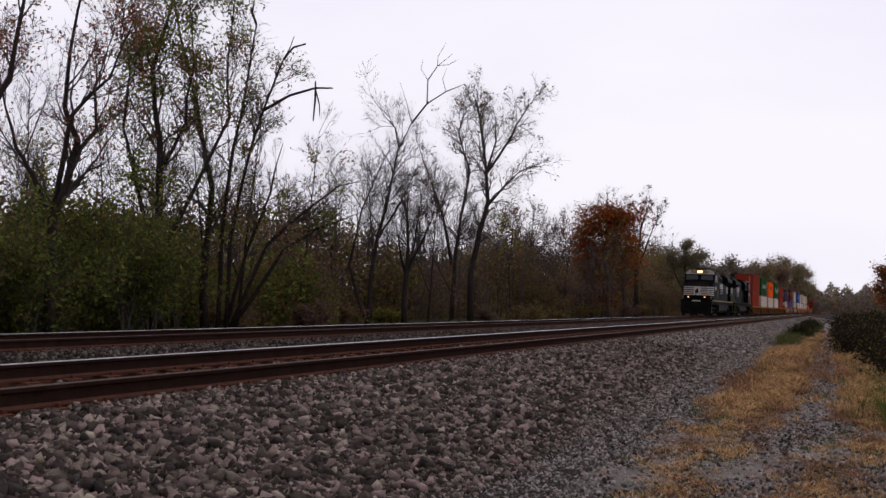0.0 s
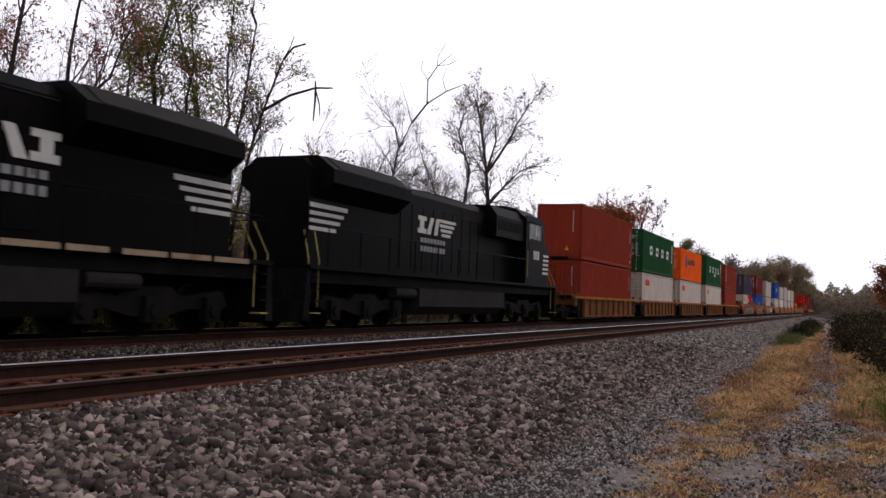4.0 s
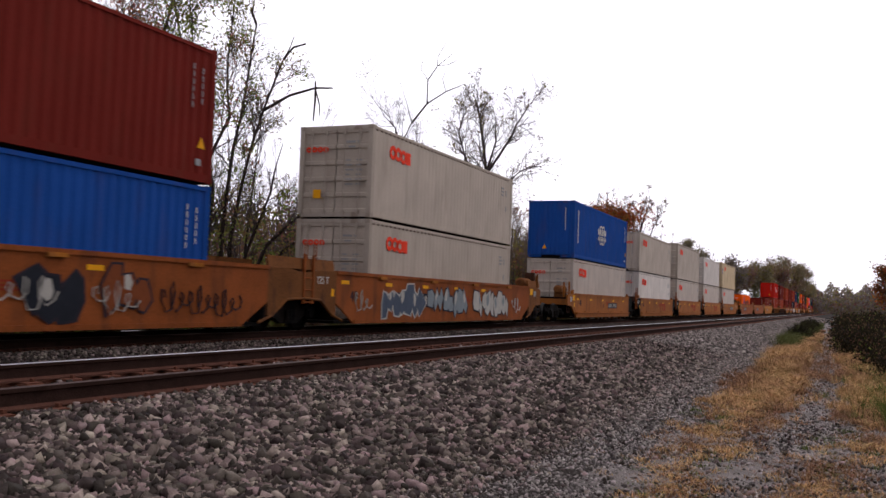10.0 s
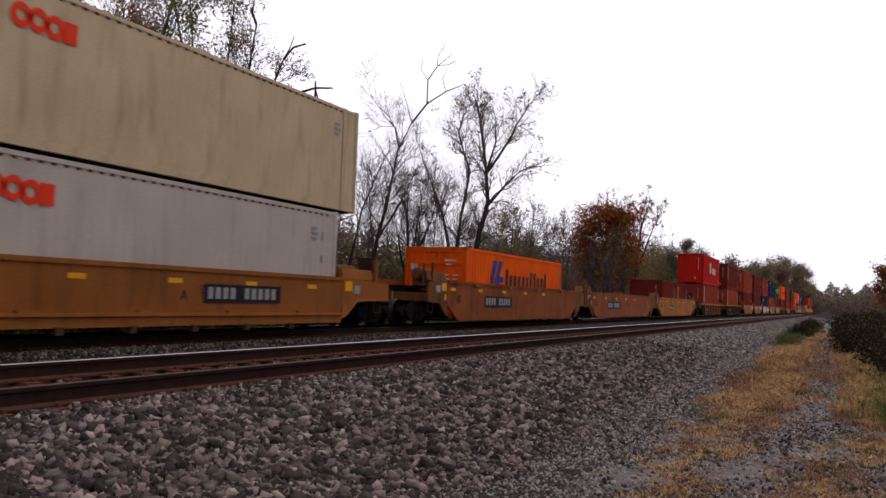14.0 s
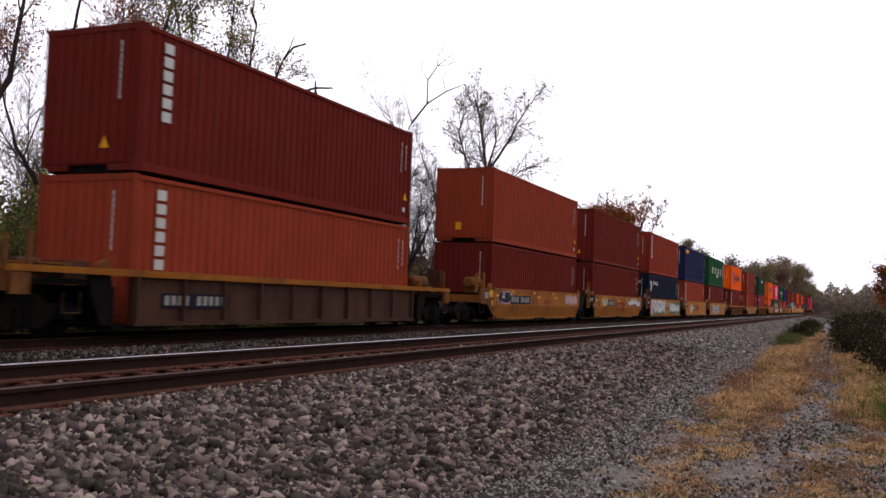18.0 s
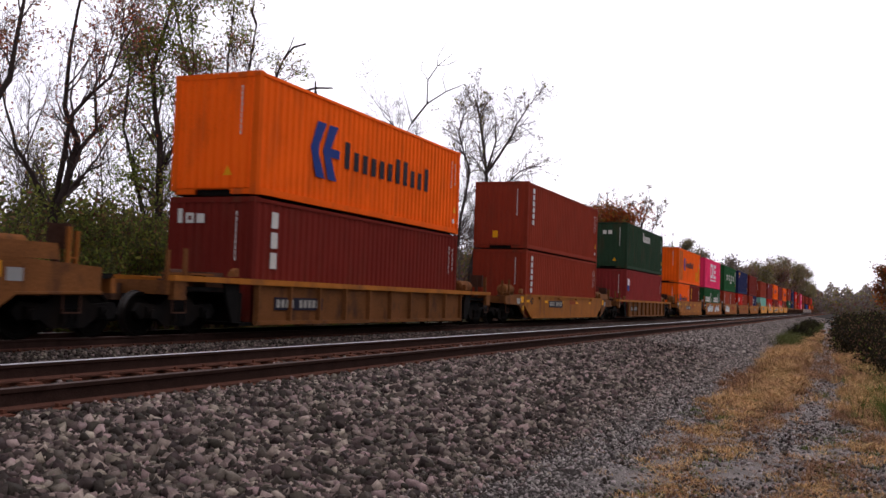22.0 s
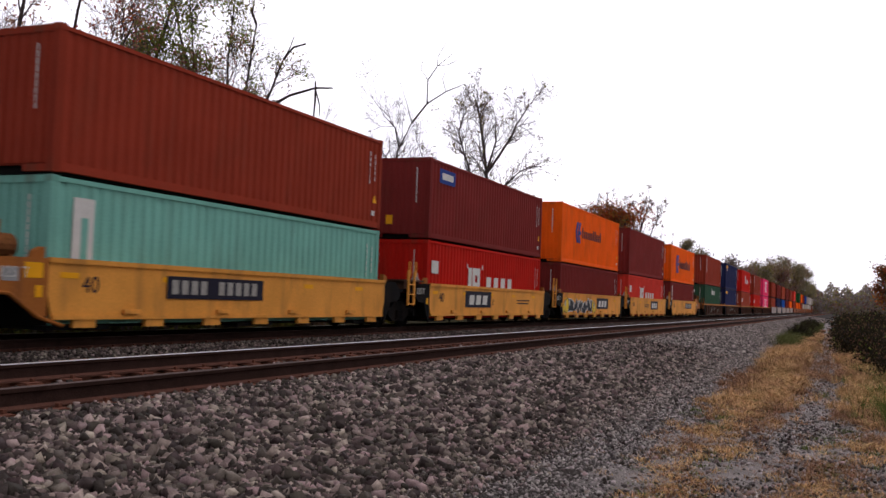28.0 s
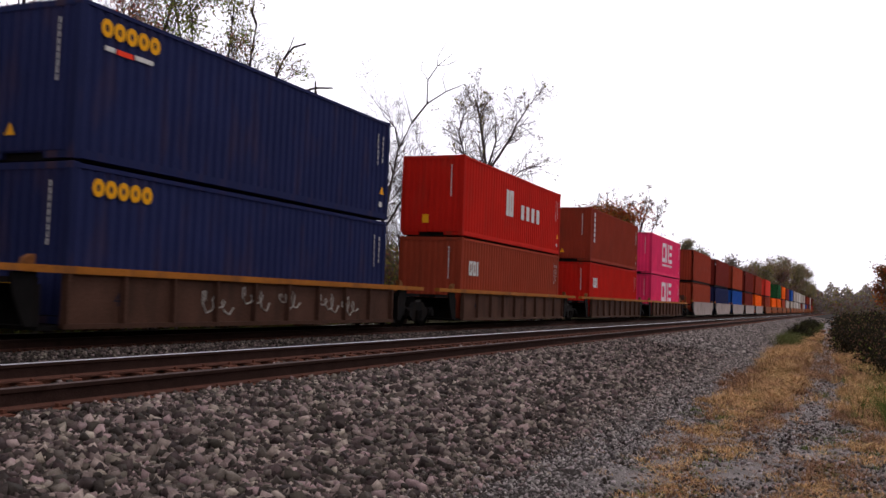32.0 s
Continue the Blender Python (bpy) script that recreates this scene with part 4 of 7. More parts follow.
def well_car(u, style, colour, sill, y0, y1, top, bottom, front, rear, graffiti=None, near=True, label="", unit=""):
    """One well unit; y runs back from the stack's front. front / rear: (length of the end deck, truck there or not, coupler there or not)."""
    c, sc, grime = CAR_PAINT[colour], CAR_PAINT[sill], CAR_PAINT["umber"]
    car = new("well_car")
    tagged(car, label or (f"{ {'yellow': 'yellow', 'tan': 'faded yellow', 'ochre': 'ochre', 'rustbrown': 'rust-brown', 'umber': 'dark rusty', 'ash': 'chalky grey', 'dirty': 'grimy ochre'}[colour]} intermodal well car with {'ribbed' if style == 'rib' else 'smooth'} sides on the far track"), "railway car", "well cars of the train")
    car.location = (FAR_TRACK, u, 0)
    MOVING.append((car, u, 0))
    L = y1 - y0
    bent = style == "smooth" and colour == "yellow" and unit in ("A", "E")  # the lower half of the side leans inwards
    for sgn in (1, -1):
        rot = (0, 0, 0 if sgn > 0 else 180)
        yy = y0 if sgn > 0 else y1
        if style == "rib":
            part("side_panel", shared(("rp", L, colour, top, bottom), lambda: Solid().box(-0.03, 0.0, 0.55, L - 0.55, bottom, top - 0.10).mesh("side_panel", c)), car, (sgn * 1.36, yy, 0), turn=rot)
            part("lower_lip", shared(("rl", L, colour, bottom), lambda: Solid().box(0.0, 0.09, 0.55, L - 0.55, bottom - 0.02, bottom + 0.07).mesh("lower_lip", c)), car, (sgn * 1.36, yy, 0), turn=rot)
            part("side_sill", shared(("rs", L, sill, top), lambda: Solid().prism([(-0.10, top - 0.13), (0.10, top - 0.13), (0.10, top), (-0.06, top), (-0.10, top - 0.03)], "y", -0.2, L + 0.2).mesh("side_sill", sc)), car, (sgn * 1.36, yy, 0), turn=rot)
            if sgn > 0:
                rib = shared(("rib", colour, top, bottom), lambda: Solid().prism([(0.0, -0.05), (0.10, -0.03), (0.10, 0.03), (0.0, 0.05)], "z", bottom + 0.05, top - 0.13).mesh("rib", c))
                n = 10
                for i in range(n):
                    part("rib", rib, car, (sgn * 1.36, y0 + 0.62 + i * (L - 1.24) / (n - 1), 0), turn=rot)
        else:
            def smooth_side():
                s = Solid()
                e = min(1.0, 0.09 * L) if unit not in ("B", "C", "D", "E", "A") else 0.12
                low = bottom + (0.12 if colour == "tan" else 0.0)
                if bent:
                    s.prism([(-0.05, top), (0.0, top), (0.0, bottom + 0.55), (-0.16, low), (-0.21, low), (-0.05, bottom + 0.55)], "y", 0.0, L)
                else:
                    s.prism([(0.0, top), (L, top), (L, bottom + 0.55), (L - e, low), (e, low), (0.0, bottom + 0.55)], "x", -0.05, 0.0)
                return s.mesh("side_panel", c)

            def lower_lip():
                e = 0.12 if unit else min(1.0, 0.09 * L)
                if style == "ledge" and colour == "tan":
                    return Solid().box(0.0, 0.028, e, L - e, bottom + 0.125, bottom + 0.20).mesh("lower_lip", c)
                if style == "ledge":
                    return Solid().prism([(0.0, bottom), (0.04, bottom), (0.04, bottom + 0.18), (0.10, bottom + 0.20), (0.10, bottom + 0.26), (0.0, bottom + 0.26)], "y", e, L - e).mesh("lower_lip", c)
                return Solid().box(0.0, 0.03, e, L - e, bottom, bottom + 0.10).mesh("lower_lip", c)
            part("top_cap", shared(("cap", L, colour, top), lambda: Solid().box(0.0, 0.035, 0.0, L, top - 0.09, top).mesh("top_cap", c)), car, (sgn * 1.40, yy, 0), turn=rot)
            part("lower_lip", shared(("lip", L, colour, bottom, style, bool(unit)), lower_lip), car, (sgn * (1.24 if bent else 1.40), yy, 0), turn=rot)
            part("side_panel", shared(("sp", L, colour, top, bottom, style, bool(unit), bent), smooth_side), car, (sgn * 1.40, yy, 0), turn=rot)
            if sgn > 0 and near:
                lug = shared(("lug", sill), lambda: Solid().box(0.0, 0.06, -0.22, 0.22, -0.05, 0.03).mesh("yellow_lug", sc))
                for k in range(4):
                    part("side_lug", lug, car, (sgn * 1.41, y0 + L * (0.16 + 0.225 * k), top - 0.10 if style == "smooth" else bottom + 0.28), turn=rot)
                if style == "ledge":
                    wide = 0.26 if colour == "tan" else 0.08
                    foot = shared(("jack_pad", colour), lambda: Solid().box(-0.05, 0.025, -wide, wide, -0.02, 0.125).mesh("jack_pad", c) if colour == "tan" else Solid().box(-0.05, 0.10, -0.08, 0.08, -0.12, 0.02).mesh("jack_pad", M_CAST))
                    for k in range(7 if colour == "tan" else 6):
                        part("jack_pad", foot, car, (sgn * 1.38, y0 + L * (0.07 + 0.145 * k), bottom), turn=rot)
    part("well_floor", shared(("wf", L), lambda: Solid().box(-1.3, 1.3, 0.1, 1.6, 0.03, 0.10).box(-1.3, 1.3, L - 1.6, L - 0.1, 0.03, 0.10).box(-1.3, 1.3, L / 2 - 0.7, L / 2 + 0.7, 0.03, 0.10).box(-0.3, 0.3, 0.1, L - 0.1, 0.02, 0.08).mesh("well_floor", M_BLACK)), car, (0, y0, 0.03))
    for yy, sgn, (deck, has_truck, has_coupler) in ((y0, -1, front), (y1, 1, rear)):
        car_end(car, style, colour, sill, top, yy, sgn, deck, has_truck, has_coupler, L, near)
    # stencilled weights and well sizes; running marks as plain bars
    if near and style != "rib":
        part("stencil_weight", lettering("125 T", 0.26, M_MARK_WHITE), car, (1.402, y0 - 1.02, top - 0.36), turn=(90, 0, 90))
        part("stencil_tag", shared("tag", lambda: Solid().box(0, 0.004, 0, 0.14, 0, 0.2).mesh("stencil_tag", M_MARK_YELLOW)), car, (1.402, y0 - 0.26, top - 0.68))
        part("stencil_size", lettering("40", 0.42, M_MARK_DARK), car, (1.404, y0 + 0.75, bottom + 0.60), turn=(90, 0, 90))
        if unit:
            part("stencil_letter", lettering(unit, 0.30, M_MARK_DARK), car, (1.404, y0 + L * (0.39 if bent else 0.47), bottom + (0.62 if bent else 0.52)), turn=(90, 0, 90))
        if colour != "tan":
            part("stencil_lines", shared("lines", lambda: (lambda q: [q.box(0, 0.003, 0, w, 0.07 * i, 0.07 * i + 0.035) for i, w in enumerate((1.1, 1.3, 0.9))] and q)(Solid()).mesh("stencil_lines", PAINTS["brown"])), car, (1.404, y0 + L * 0.52, bottom + 0.66))
        part("reflector", shared("reflector", lambda: (lambda q: [q.box(0, 0.004, 2.6 * i, 2.6 * i + 0.42, 0, 0.10) for i in range(5)] and q)(Solid()).mesh("reflector", M_MARK_YELLOW)), car, (1.404, y0 + 0.25, top - 0.34))
    if near and style == "rib" and unit:
        part("stencil_size", lettering("40", 0.36, M_MARK_DARK), car, (1.365, y0 + L * 0.13, bottom + 0.38), turn=(90, 0, 90))
    elif near and not (style == "ledge" and unit in ("C", "D", "E")):
        xa = 1.375 if style == "rib" else 1.412
        plate_z = bottom + (0.32 if style == "rib" else 0.48)
        ya = y0 + L * (0.10 if style == "rib" else 0.56 if unit == "B" else 0.26)
        tall = 1.4 if colour == "rustbrown" else 1.5 if colour == "tan" else 1.0
        if colour == "rustbrown":
            ya = 1.45
        elif style == "ledge" and colour == "ochre" and unit == "A":
            ya, tall = 6.45, 1.3
        elif bent:
            ya, tall, plate_z = 1.8, 1.15, bottom + 0.62
        elif colour == "tan":
            ya, plate_z = (2.85 if unit == "A" else 6.3), 0.64
        part("number_board", shared(("numboard", tall), lambda: Solid().box(0, 0.006, 0, 2.2 * tall, 0, 0.30 * tall).mesh("number_board", M_MARK_DARK)), car, (xa, ya, plate_z))
        part("number_bar", shared(("numbar", tall), lambda: (lambda s: [s.box(0, 0.004, (0.1 + 0.2 * i) * tall, (0.23 + 0.2 * i) * tall, 0.06 * tall, 0.25 * tall) for i in range(10) if i != 4] and s)(Solid()).mesh("number_bar", M_MARK_WORN)), car, (xa + 0.007, ya, plate_z))
    if near and style != "rib" and unit in ("C", "D", "E"):
        xa, plate_z = 1.404, bottom + 0.48
        board_y = 2.95 if unit == "E" else 6.5
        if colour == "tan":
            part("emblem_board", shared("emblem_board", lambda: Solid().box(0, 0.006, 0, 2.6, 0, 0.58).mesh("emblem_board", M_MARK_DARK)), car, (xa, board_y, 0.54))
            for i in range(3):
                part("car_emblem", shared("emblem_bar", lambda: Solid().prism([(0.06, 0.08), (0.52, 0.08), (0.58, 0.42), (0.12, 0.42)], "x", 0, 0.004).mesh("car_emblem", M_MARK_WHITE)), car, (xa + 0.007, board_y + 0.30 + 0.66 * i, 0.56))
            part("stencil_lines", shared("small lines", lambda: (lambda q: [q.box(0, 0.003, 0, w, 0.12 * i, 0.12 * i + 0.05) for i, w in enumerate((1.5, 1.6))] and q)(Solid()).mesh("stencil_lines", M_MARK_DARK)), car, (xa, 4.35 if unit != "E" else 8.6, 0.70))
        else:
            part("car_emblem", shared("caremblem", lambda: (lambda s: [s.box(0, 0.006, a, a + w, z, z + h) for a, z, w, h in ((0, 0.40, 0.66, 0.12), (0.24, 0, 0.18, 0.40), (0.76, 0.40, 0.66, 0.12), (1.0, 0, 0.18, 0.40), (1.56, 0, 0.52, 0.52))] and s)(Solid()).mesh("car_emblem", PAINTS["brown"])), car, (xa, y0 + (5.2 if style == "smooth" else 7.0), plate_z - 0.12))["kind"] = "stuff"
    if graffiti:
        scrawl(car, graffiti, y0, L, bottom + 0.5 if bent else bottom, top, 1.42 if style != "rib" else 1.366)
    return car


M_SPRAY = {k: shade(k + " spray paint", c, 0.55, vary=0.2, scale=4, grain=30, bump=0) for k, c in {
    "pale": (0.45, 0.42, 0.38), "blue": (0.075, 0.095, 0.135), "ink": (0.030, 0.024, 0.032), "rustmark": (0.20, 0.055, 0.02), "moss": (0.11, 0.125, 0.045), "grey": (0.22, 0.25, 0.27), "dark": (0.02, 0.022, 0.03), "teal": (0.06, 0.11, 0.12), "green": (0.14, 0.20, 0.06), "pink": (0.65, 0.35, 0.40), "yellow": (0.75, 0.50, 0.04), "white": (0.62, 0.62, 0.60)}.items()}


def scrawl(car, spec, y0, L, bottom, top, x):
    """Spray paint on the car's side, as plain rounded shapes. spec: (start, end, fill, edge, seed); an edge of None makes thin looping strokes."""
    for a, b, fill, edge, seed in spec:
        g = random.Random(seed if edge != "panel" else 0)
        h = (top - bottom) * 0.80
        if edge == "panel":
            part("graffiti_panel", Solid().box(x - 0.004, x, y0 + a, y0 + b, *seed).mesh("graffiti_panel", M_SPRAY[fill]), car, label="spray-painted background")
            continue
        if edge is None:
            s = Solid()
            z0 = bottom + 0.15 + g.uniform(0.1, 0.3) * h
            n = max(3, round((b - a) / 0.3))
            pts = []
            for i in range(n * 6):
                t = i / (n * 6 - 1)
                pts.append((x + 0.004, y0 + a + (b - a) * t + 0.13 * math.cos(i * 1.1), z0 + 0.27 * h + (0.20 + 0.10 * math.sin(i * 0.37 + seed)) * h * math.sin(i * 1.1) - 0.12 * h * t))
            s.tube(pts, [0.016] * len(pts), 4)
            part("graffiti_tag", s.mesh("graffiti_tag", M_SPRAY[fill]), car, label="thin spray-painted scribble")
            continue
        outline, body, light = Solid(), Solid(), Solid()
        n = max(3, round((b - a) / 0.42))
        w = (b - a) / n
        z0, z1 = bottom + 0.10, bottom + 0.10 + h
        for i in range(n):
            cy, cz = y0 + a + (i + 0.5) * w + g.uniform(-0.12, 0.12) * w, z0 + h * g.uniform(0.36, 0.62)
            tall, wide, turn = h * g.uniform(0.30, 0.52), w * g.uniform(0.55, 0.95), g.uniform(-0.5, 0.5)
            corners = g.choice((4, 5, 6, 7))
            shard = []
            for j in range(corners):
                t = 2 * math.pi * (j + g.uniform(-0.25, 0.25)) / corners
                r = g.uniform(0.7, 1.15)
                p, q = wide * r * math.cos(t), tall * r * math.sin(t)
                shard.append((p + turn * 0.35 * q, max(z0 - cz + 0.03, min(q, z1 - cz - 0.03))))
            grown = [(p * (1 + 0.055 / max(abs(p), 0.12)), q * (1 + 0.045 / max(abs(q), 0.12))) for p, q in shard]
            e = 0.0003 * i / n
            outline.prism([(cy + p, cz + q) for p, q in grown], "x", x, x + 0.003 + e)
            body.prism([(cy + p, cz + q) for p, q in shard], "x", x + 0.003, x + 0.0048 + e)
            if i % 2:
                light.prism([(cy + 0.45 * p - 0.1 * w, cz + 0.5 * q + 0.12 * h) for p, q in shard], "x", x + 0.0048, x + 0.0075 + e)
        part("graffiti_edge", outline.mesh("graffiti_edge", M_SPRAY[edge]), car, label="spray-painted outline")["kind"] = "stuff"
        part("graffiti_fill", body.mesh("graffiti_fill", M_SPRAY[fill]), car, label="spray-painted fill")["kind"] = "stuff"
        part("graffiti_light", light.mesh("graffiti_light", M_SPRAY["grey" if fill in ("white", "pale") else "pale"]), car, label="spray-painted highlights")["kind"] = "stuff"


BASE = 0.14


def stack(u, bottom, top, near=True, low_boxes=2.59):
    """Containers of one well: each a tuple (colour, livery, doors, flat, height) or a pair of 20-foot boxes."""
    z = BASE
    for level, spec in enumerate((bottom, top)):
        if spec is None:
            break
        if isinstance(spec, list):
            h = 2.89 if level else low_boxes
            for i, (colour, kind, doors) in enumerate(spec):
                container(u, z, colour, kind, doors, 6.058, h, i * 6.12, near=near)
        else:
            colour, kind, doors, flat, h, length = spec
            container(u, z, colour, kind, doors, length, h, -0.4 * (length - 12.19), flat, near)
        z += h + 0.05
    return z


def C(colour, kind="", doors=False, flat=False, h=2.89, length=12.19):
    return (colour, kind, doors, flat, h, length)


# Five-unit ribbed car behind the engines, articulated on shared trucks
ART = 1.78
for i, (u, low, high) in enumerate((
        (144.6, C("brown"), C("brown")),
        (160.4, C("white", "rings", True, True), C("green", "four", True)),
        (176.15, C("white", "rings", False, True), C("orange", "arrows_small", True, False, 2.62)),
        (191.75, C("white", "rings", False, True), C("green", "four_small")),
        (207.6, C("brown", "", True), C("brown", "column", h=2.70)))):
    stack(u, low, high)
    well_car(u, "rib", "dirty", "yellow", -0.55, 12.74, 1.17, 0.13, (1.2, ART - 0.55 if i else 1.7, 0 if i else 2.7), (1.2 if i < 4 else 3.0, 0 if i < 4 else 1.7, 0 if i < 4 else 2.9), unit="ABCDE"[i])
# Three-unit rust-brown car with long wells
for i, (u, low, high) in enumerate((
        (229.2, [("white", "rings", True), ("red", "three", False)], C("slate", "patches", h=2.66)),
        (248.8, C("blue", "globe_low"), C("maroon", "column", True)),
        (268.25, C("grey", "rings", True, True), C("grey", "rings", True, True, 2.68)))):
    stack(u, low, high)
    well_car(u, "smooth", "rustbrown", "yellow", -2.05, 14.24, 1.46, 0.06, (1.6, 1.7 if i == 0 else 1.7, 2.5 if i == 0 else 0), (1.6, 1.7 if i == 2 else 0, 2.5 if i == 2 else 0),
             (((7.2, 12.0, "blue", "dark", 4), (12.4, 14.6, "pale", None, 9), (3.0, 4.6, "pale", None, 3), (5.4, 6.6, "pale", None, 13)), ((9.2, 10.5, "dark", "ink", 5), (8.3, 9.9, "pale", None, 6), (10.8, 11.9, "pale", None, 16), (11.1, 12.3, "rustmark", "ink", 17), (12.6, 15.2, "ink", None, 18)), ((2.6, 5.5, "blue", "pale", 7), (5.9, 9.2, "grey", "ink", 8), (1.0, 1.9, "pale", None, 12), (9.9, 13.6, "pale", "ink", 19), (14.0, 15.0, "white", None, 29)))[i])
# Five-unit ochre car with ledges
for i, (u, low, high) in enumerate((
        (290.05, C("white", "rings", True, True), C("blue", "globe")),
        (306.2, C("bright", "rings", False, True), C("grey", "rings", False, True, 2.59)),
        (321.6, C("white", "rings", True, True), C("grey", "rings", True, True)),
        (336.95, C("white", "rings", True, True), C("bright", "rings", True, True, 2.59)),
        (352.2, C("white", "rings", False, True), C("cream", "rings", True, True, 2.80, 13.72)))):
    stack(u, low, high)
    well_car(u, "ledge", "ochre", "ochre", -0.12, 12.31, 1.30, 0.10, (1.45, 1.48 if i else 2.3, 0 if i else 3.2), (1.45 if i < 4 else 3.1, 0 if i < 4 else 2.3, 0 if i < 4 else 3.2), unit="BCDEA"[i])
# Three-unit car, part empty
for i, (u, low, high) in enumerate((
        (373.7, C("orange", "arrows_low", True, False, 2.56), None),
        (393.3, None, None),
        (412.9, [("maroon", "", False), ("maroon", "tall", False)], None))):
    stack(u, low, high, low_boxes=2.60)
    well_car(u, "smooth", "rustbrown" if i < 2 else "yellow", "yellow", -2.05, 14.24, 1.44, 0.07, (1.6, 1.7, 2.5 if i == 0 else 0), (1.6, 1.7 if i == 2 else 0, 2.5 if i == 2 else 0))
# Two single ribbed cars
for u, low, high, c in ((434.75, C("brown", "column"), C("red", "line"), "dirty"), (454.6, C("rust", "column"), C("maroon", "column"), "umber")):
    stack(u, low, high)
    well_car(u, "rib", c, "yellow", -0.6, 12.79, 1.17, 0.13, (2.4, 1.7, 2.4), (2.4, 1.7, 2.4))
# Five-unit yellow car covered in graffiti
for i, (u, low, high, gr) in enumerate((
        (474.25, C("maroon"), C("rust"), ((9.9, 11.8, "pink", "pale", 21), (0.4, 2.2, "dark", "pink", 20))),
        (489.9, C("maroon"), C("maroon"), ((8.3, 11.8, "white", "dark", 22), (1.6, 2.8, "pale", "yellow", 23))),
        (505.6, C("midnight", "swirl"), C("brown", "column"), ((0.0, 0.85, "pink", "panel", (0.2, 1.22)), (0.9, 5.6, "white", "panel", (0.66, 1.20)), (0.9, 5.6, "moss", "panel", (0.20, 0.65)), (1.0, 5.4, "white", "dark", 24), (5.75, 7.3, "rustmark", "yellow", 28), (7.6, 12.3, "moss", "panel", (0.20, 1.1)), (7.7, 12.1, "white", "dark", 25))),
        (521.25, C("rust", "column"), C("navy", "soft_plain"), ((2.4, 4.2, "pale", "yellow", 26),)),
        (536.65, C("maroon", "column_short"), C("green", "four_small"), ((2.0, 7.4, "grey", "white", 27),)))):
    stack(u, low, high)
    well_car(u, "smooth", "yellow", "tan", -0.12, 12.31, 1.30, 0.08, (1.45, 1.6 if i else 2.3, 0 if i else 3.2), (1.45 if i < 4 else 3.1, 0 if i < 4 else 2.3, 0 if i < 4 else 3.2), gr, unit="AEDCB"[i])
# Three single cars
for u, low, high, style, c in ((556.5, C("maroon", "three_column"), C("orange", "arrows", False), "rib", "dirty"), (576.4, C("brown", "column"), C("brown", "column"), "smooth", "yellow"), (596.3, C("crimson", "poster"), C("pine", "capital"), "rib", "dirty")):
    stack(u, low, high)
    well_car(u, style, c, "yellow", -0.6, 12.79, 1.12, 0.10, (2.4, 1.7, 2.4), (2.4, 1.7, 2.4))
# Five-unit ochre car
for i, (u, low, high, gr) in enumerate((
        (616.1, [("orange", "arrows_small", False), ("maroon", "tall", False)], C("orange", "arrows_patched"), None),
        (631.65, [("green", "low_word", False), ("green", "low_word", False)], C("pink", "block"), ((1.2, 5.0, "white", "dark", 31), (6.7, 10.2, "white", "dark", 32))),
        (647.5, [("rust", "column_short", True), ("brown", "column_short", False)], C("green", "four_small"), ((0.5, 4.2, "white", "grey", 33),)),
        (662.9, [("red", "three", False), ("brown", "", False)], C("navy", "soft"), None),
        (678.1, [("brown", "", False), ("navy", "three", False)], C("maroon"), None))):
    stack(u, low, high)
    well_car(u, "ledge", "ochre" if i not in (0, 4) else "yellow", "tan", -0.12, 12.31, 1.28, 0.10, (1.45, 1.55 if i else 2.3, 0 if i else 3.2), (1.45 if i < 4 else 3.1, 0 if i < 4 else 2.3, 0 if i < 4 else 3.2), gr, unit="AEDCB"[i])
# Five-unit faded yellow car
for i, (u, low, high, gr) in enumerate((
        (697.5, C("teal", "plaque", h=2.59), C("brown", h=2.59), None),
        (713.15, C("red", "line_low", h=2.59), C("plum", "square", h=2.66), None),
        (728.6, C("plum", h=2.59), C("orange", "arrows_small"), ((-0.05, 0.9, "yellow", "dark", 42), (0.55, 5.5, "dark", "white", 41), (5.5, 6.4, "yellow", "dark", 43))),
        (743.9, C("coral", "line_low", h=2.59), C("plum"), None),
        (759.3, C("plum", "column_short", h=2.59), C("orange", "arrows"), None))):
    stack(u, low, high)
    well_car(u, "ledge", "tan", "tan", -0.12, 12.31, 1.30, 0.12, (1.45, 1.55 if i else 2.3, 0 if i else 3.2), (1.45 if i < 4 else 3.1, 0 if i < 4 else 2.3, 0 if i < 4 else 3.2), gr, unit="AEDCB"[i])
# Five-unit dark ribbed car
for i, (u, low, high) in enumerate((
        (779.0, C("bottle", "capital"), C("brown", "three_column")),
        (795.9, C("navy", "soft_plain"), C("navy", "soft")),
        (814.0, C("rust", "three"), C("red", "line")),
        (832.1, C("red", "three"), C("brown", "column")),
        (849.3, C("pink", "block"), C("pink", "block")))):
    stack(u, low, high)
    well_car(u, "rib", "umber", "yellow", -0.75, 12.94, 1.17, 0.10, (1.6, 2.35 if i else 1.9, 0 if i else 2.9), (1.6 if i < 4 else 2.8, 0 if i < 4 else 1.9, 0 if i < 4 else 2.9), ((4.3, 5.3, "pale", None, 51), (5.7, 6.7, "pale", None, 52), (7.2, 8.0, "pale", None, 54), (9.0, 9.9, "pale", None, 53), (10.2, 11.0, "pale", None, 55)) if i < 2 else None, unit="ABCDE"[i])
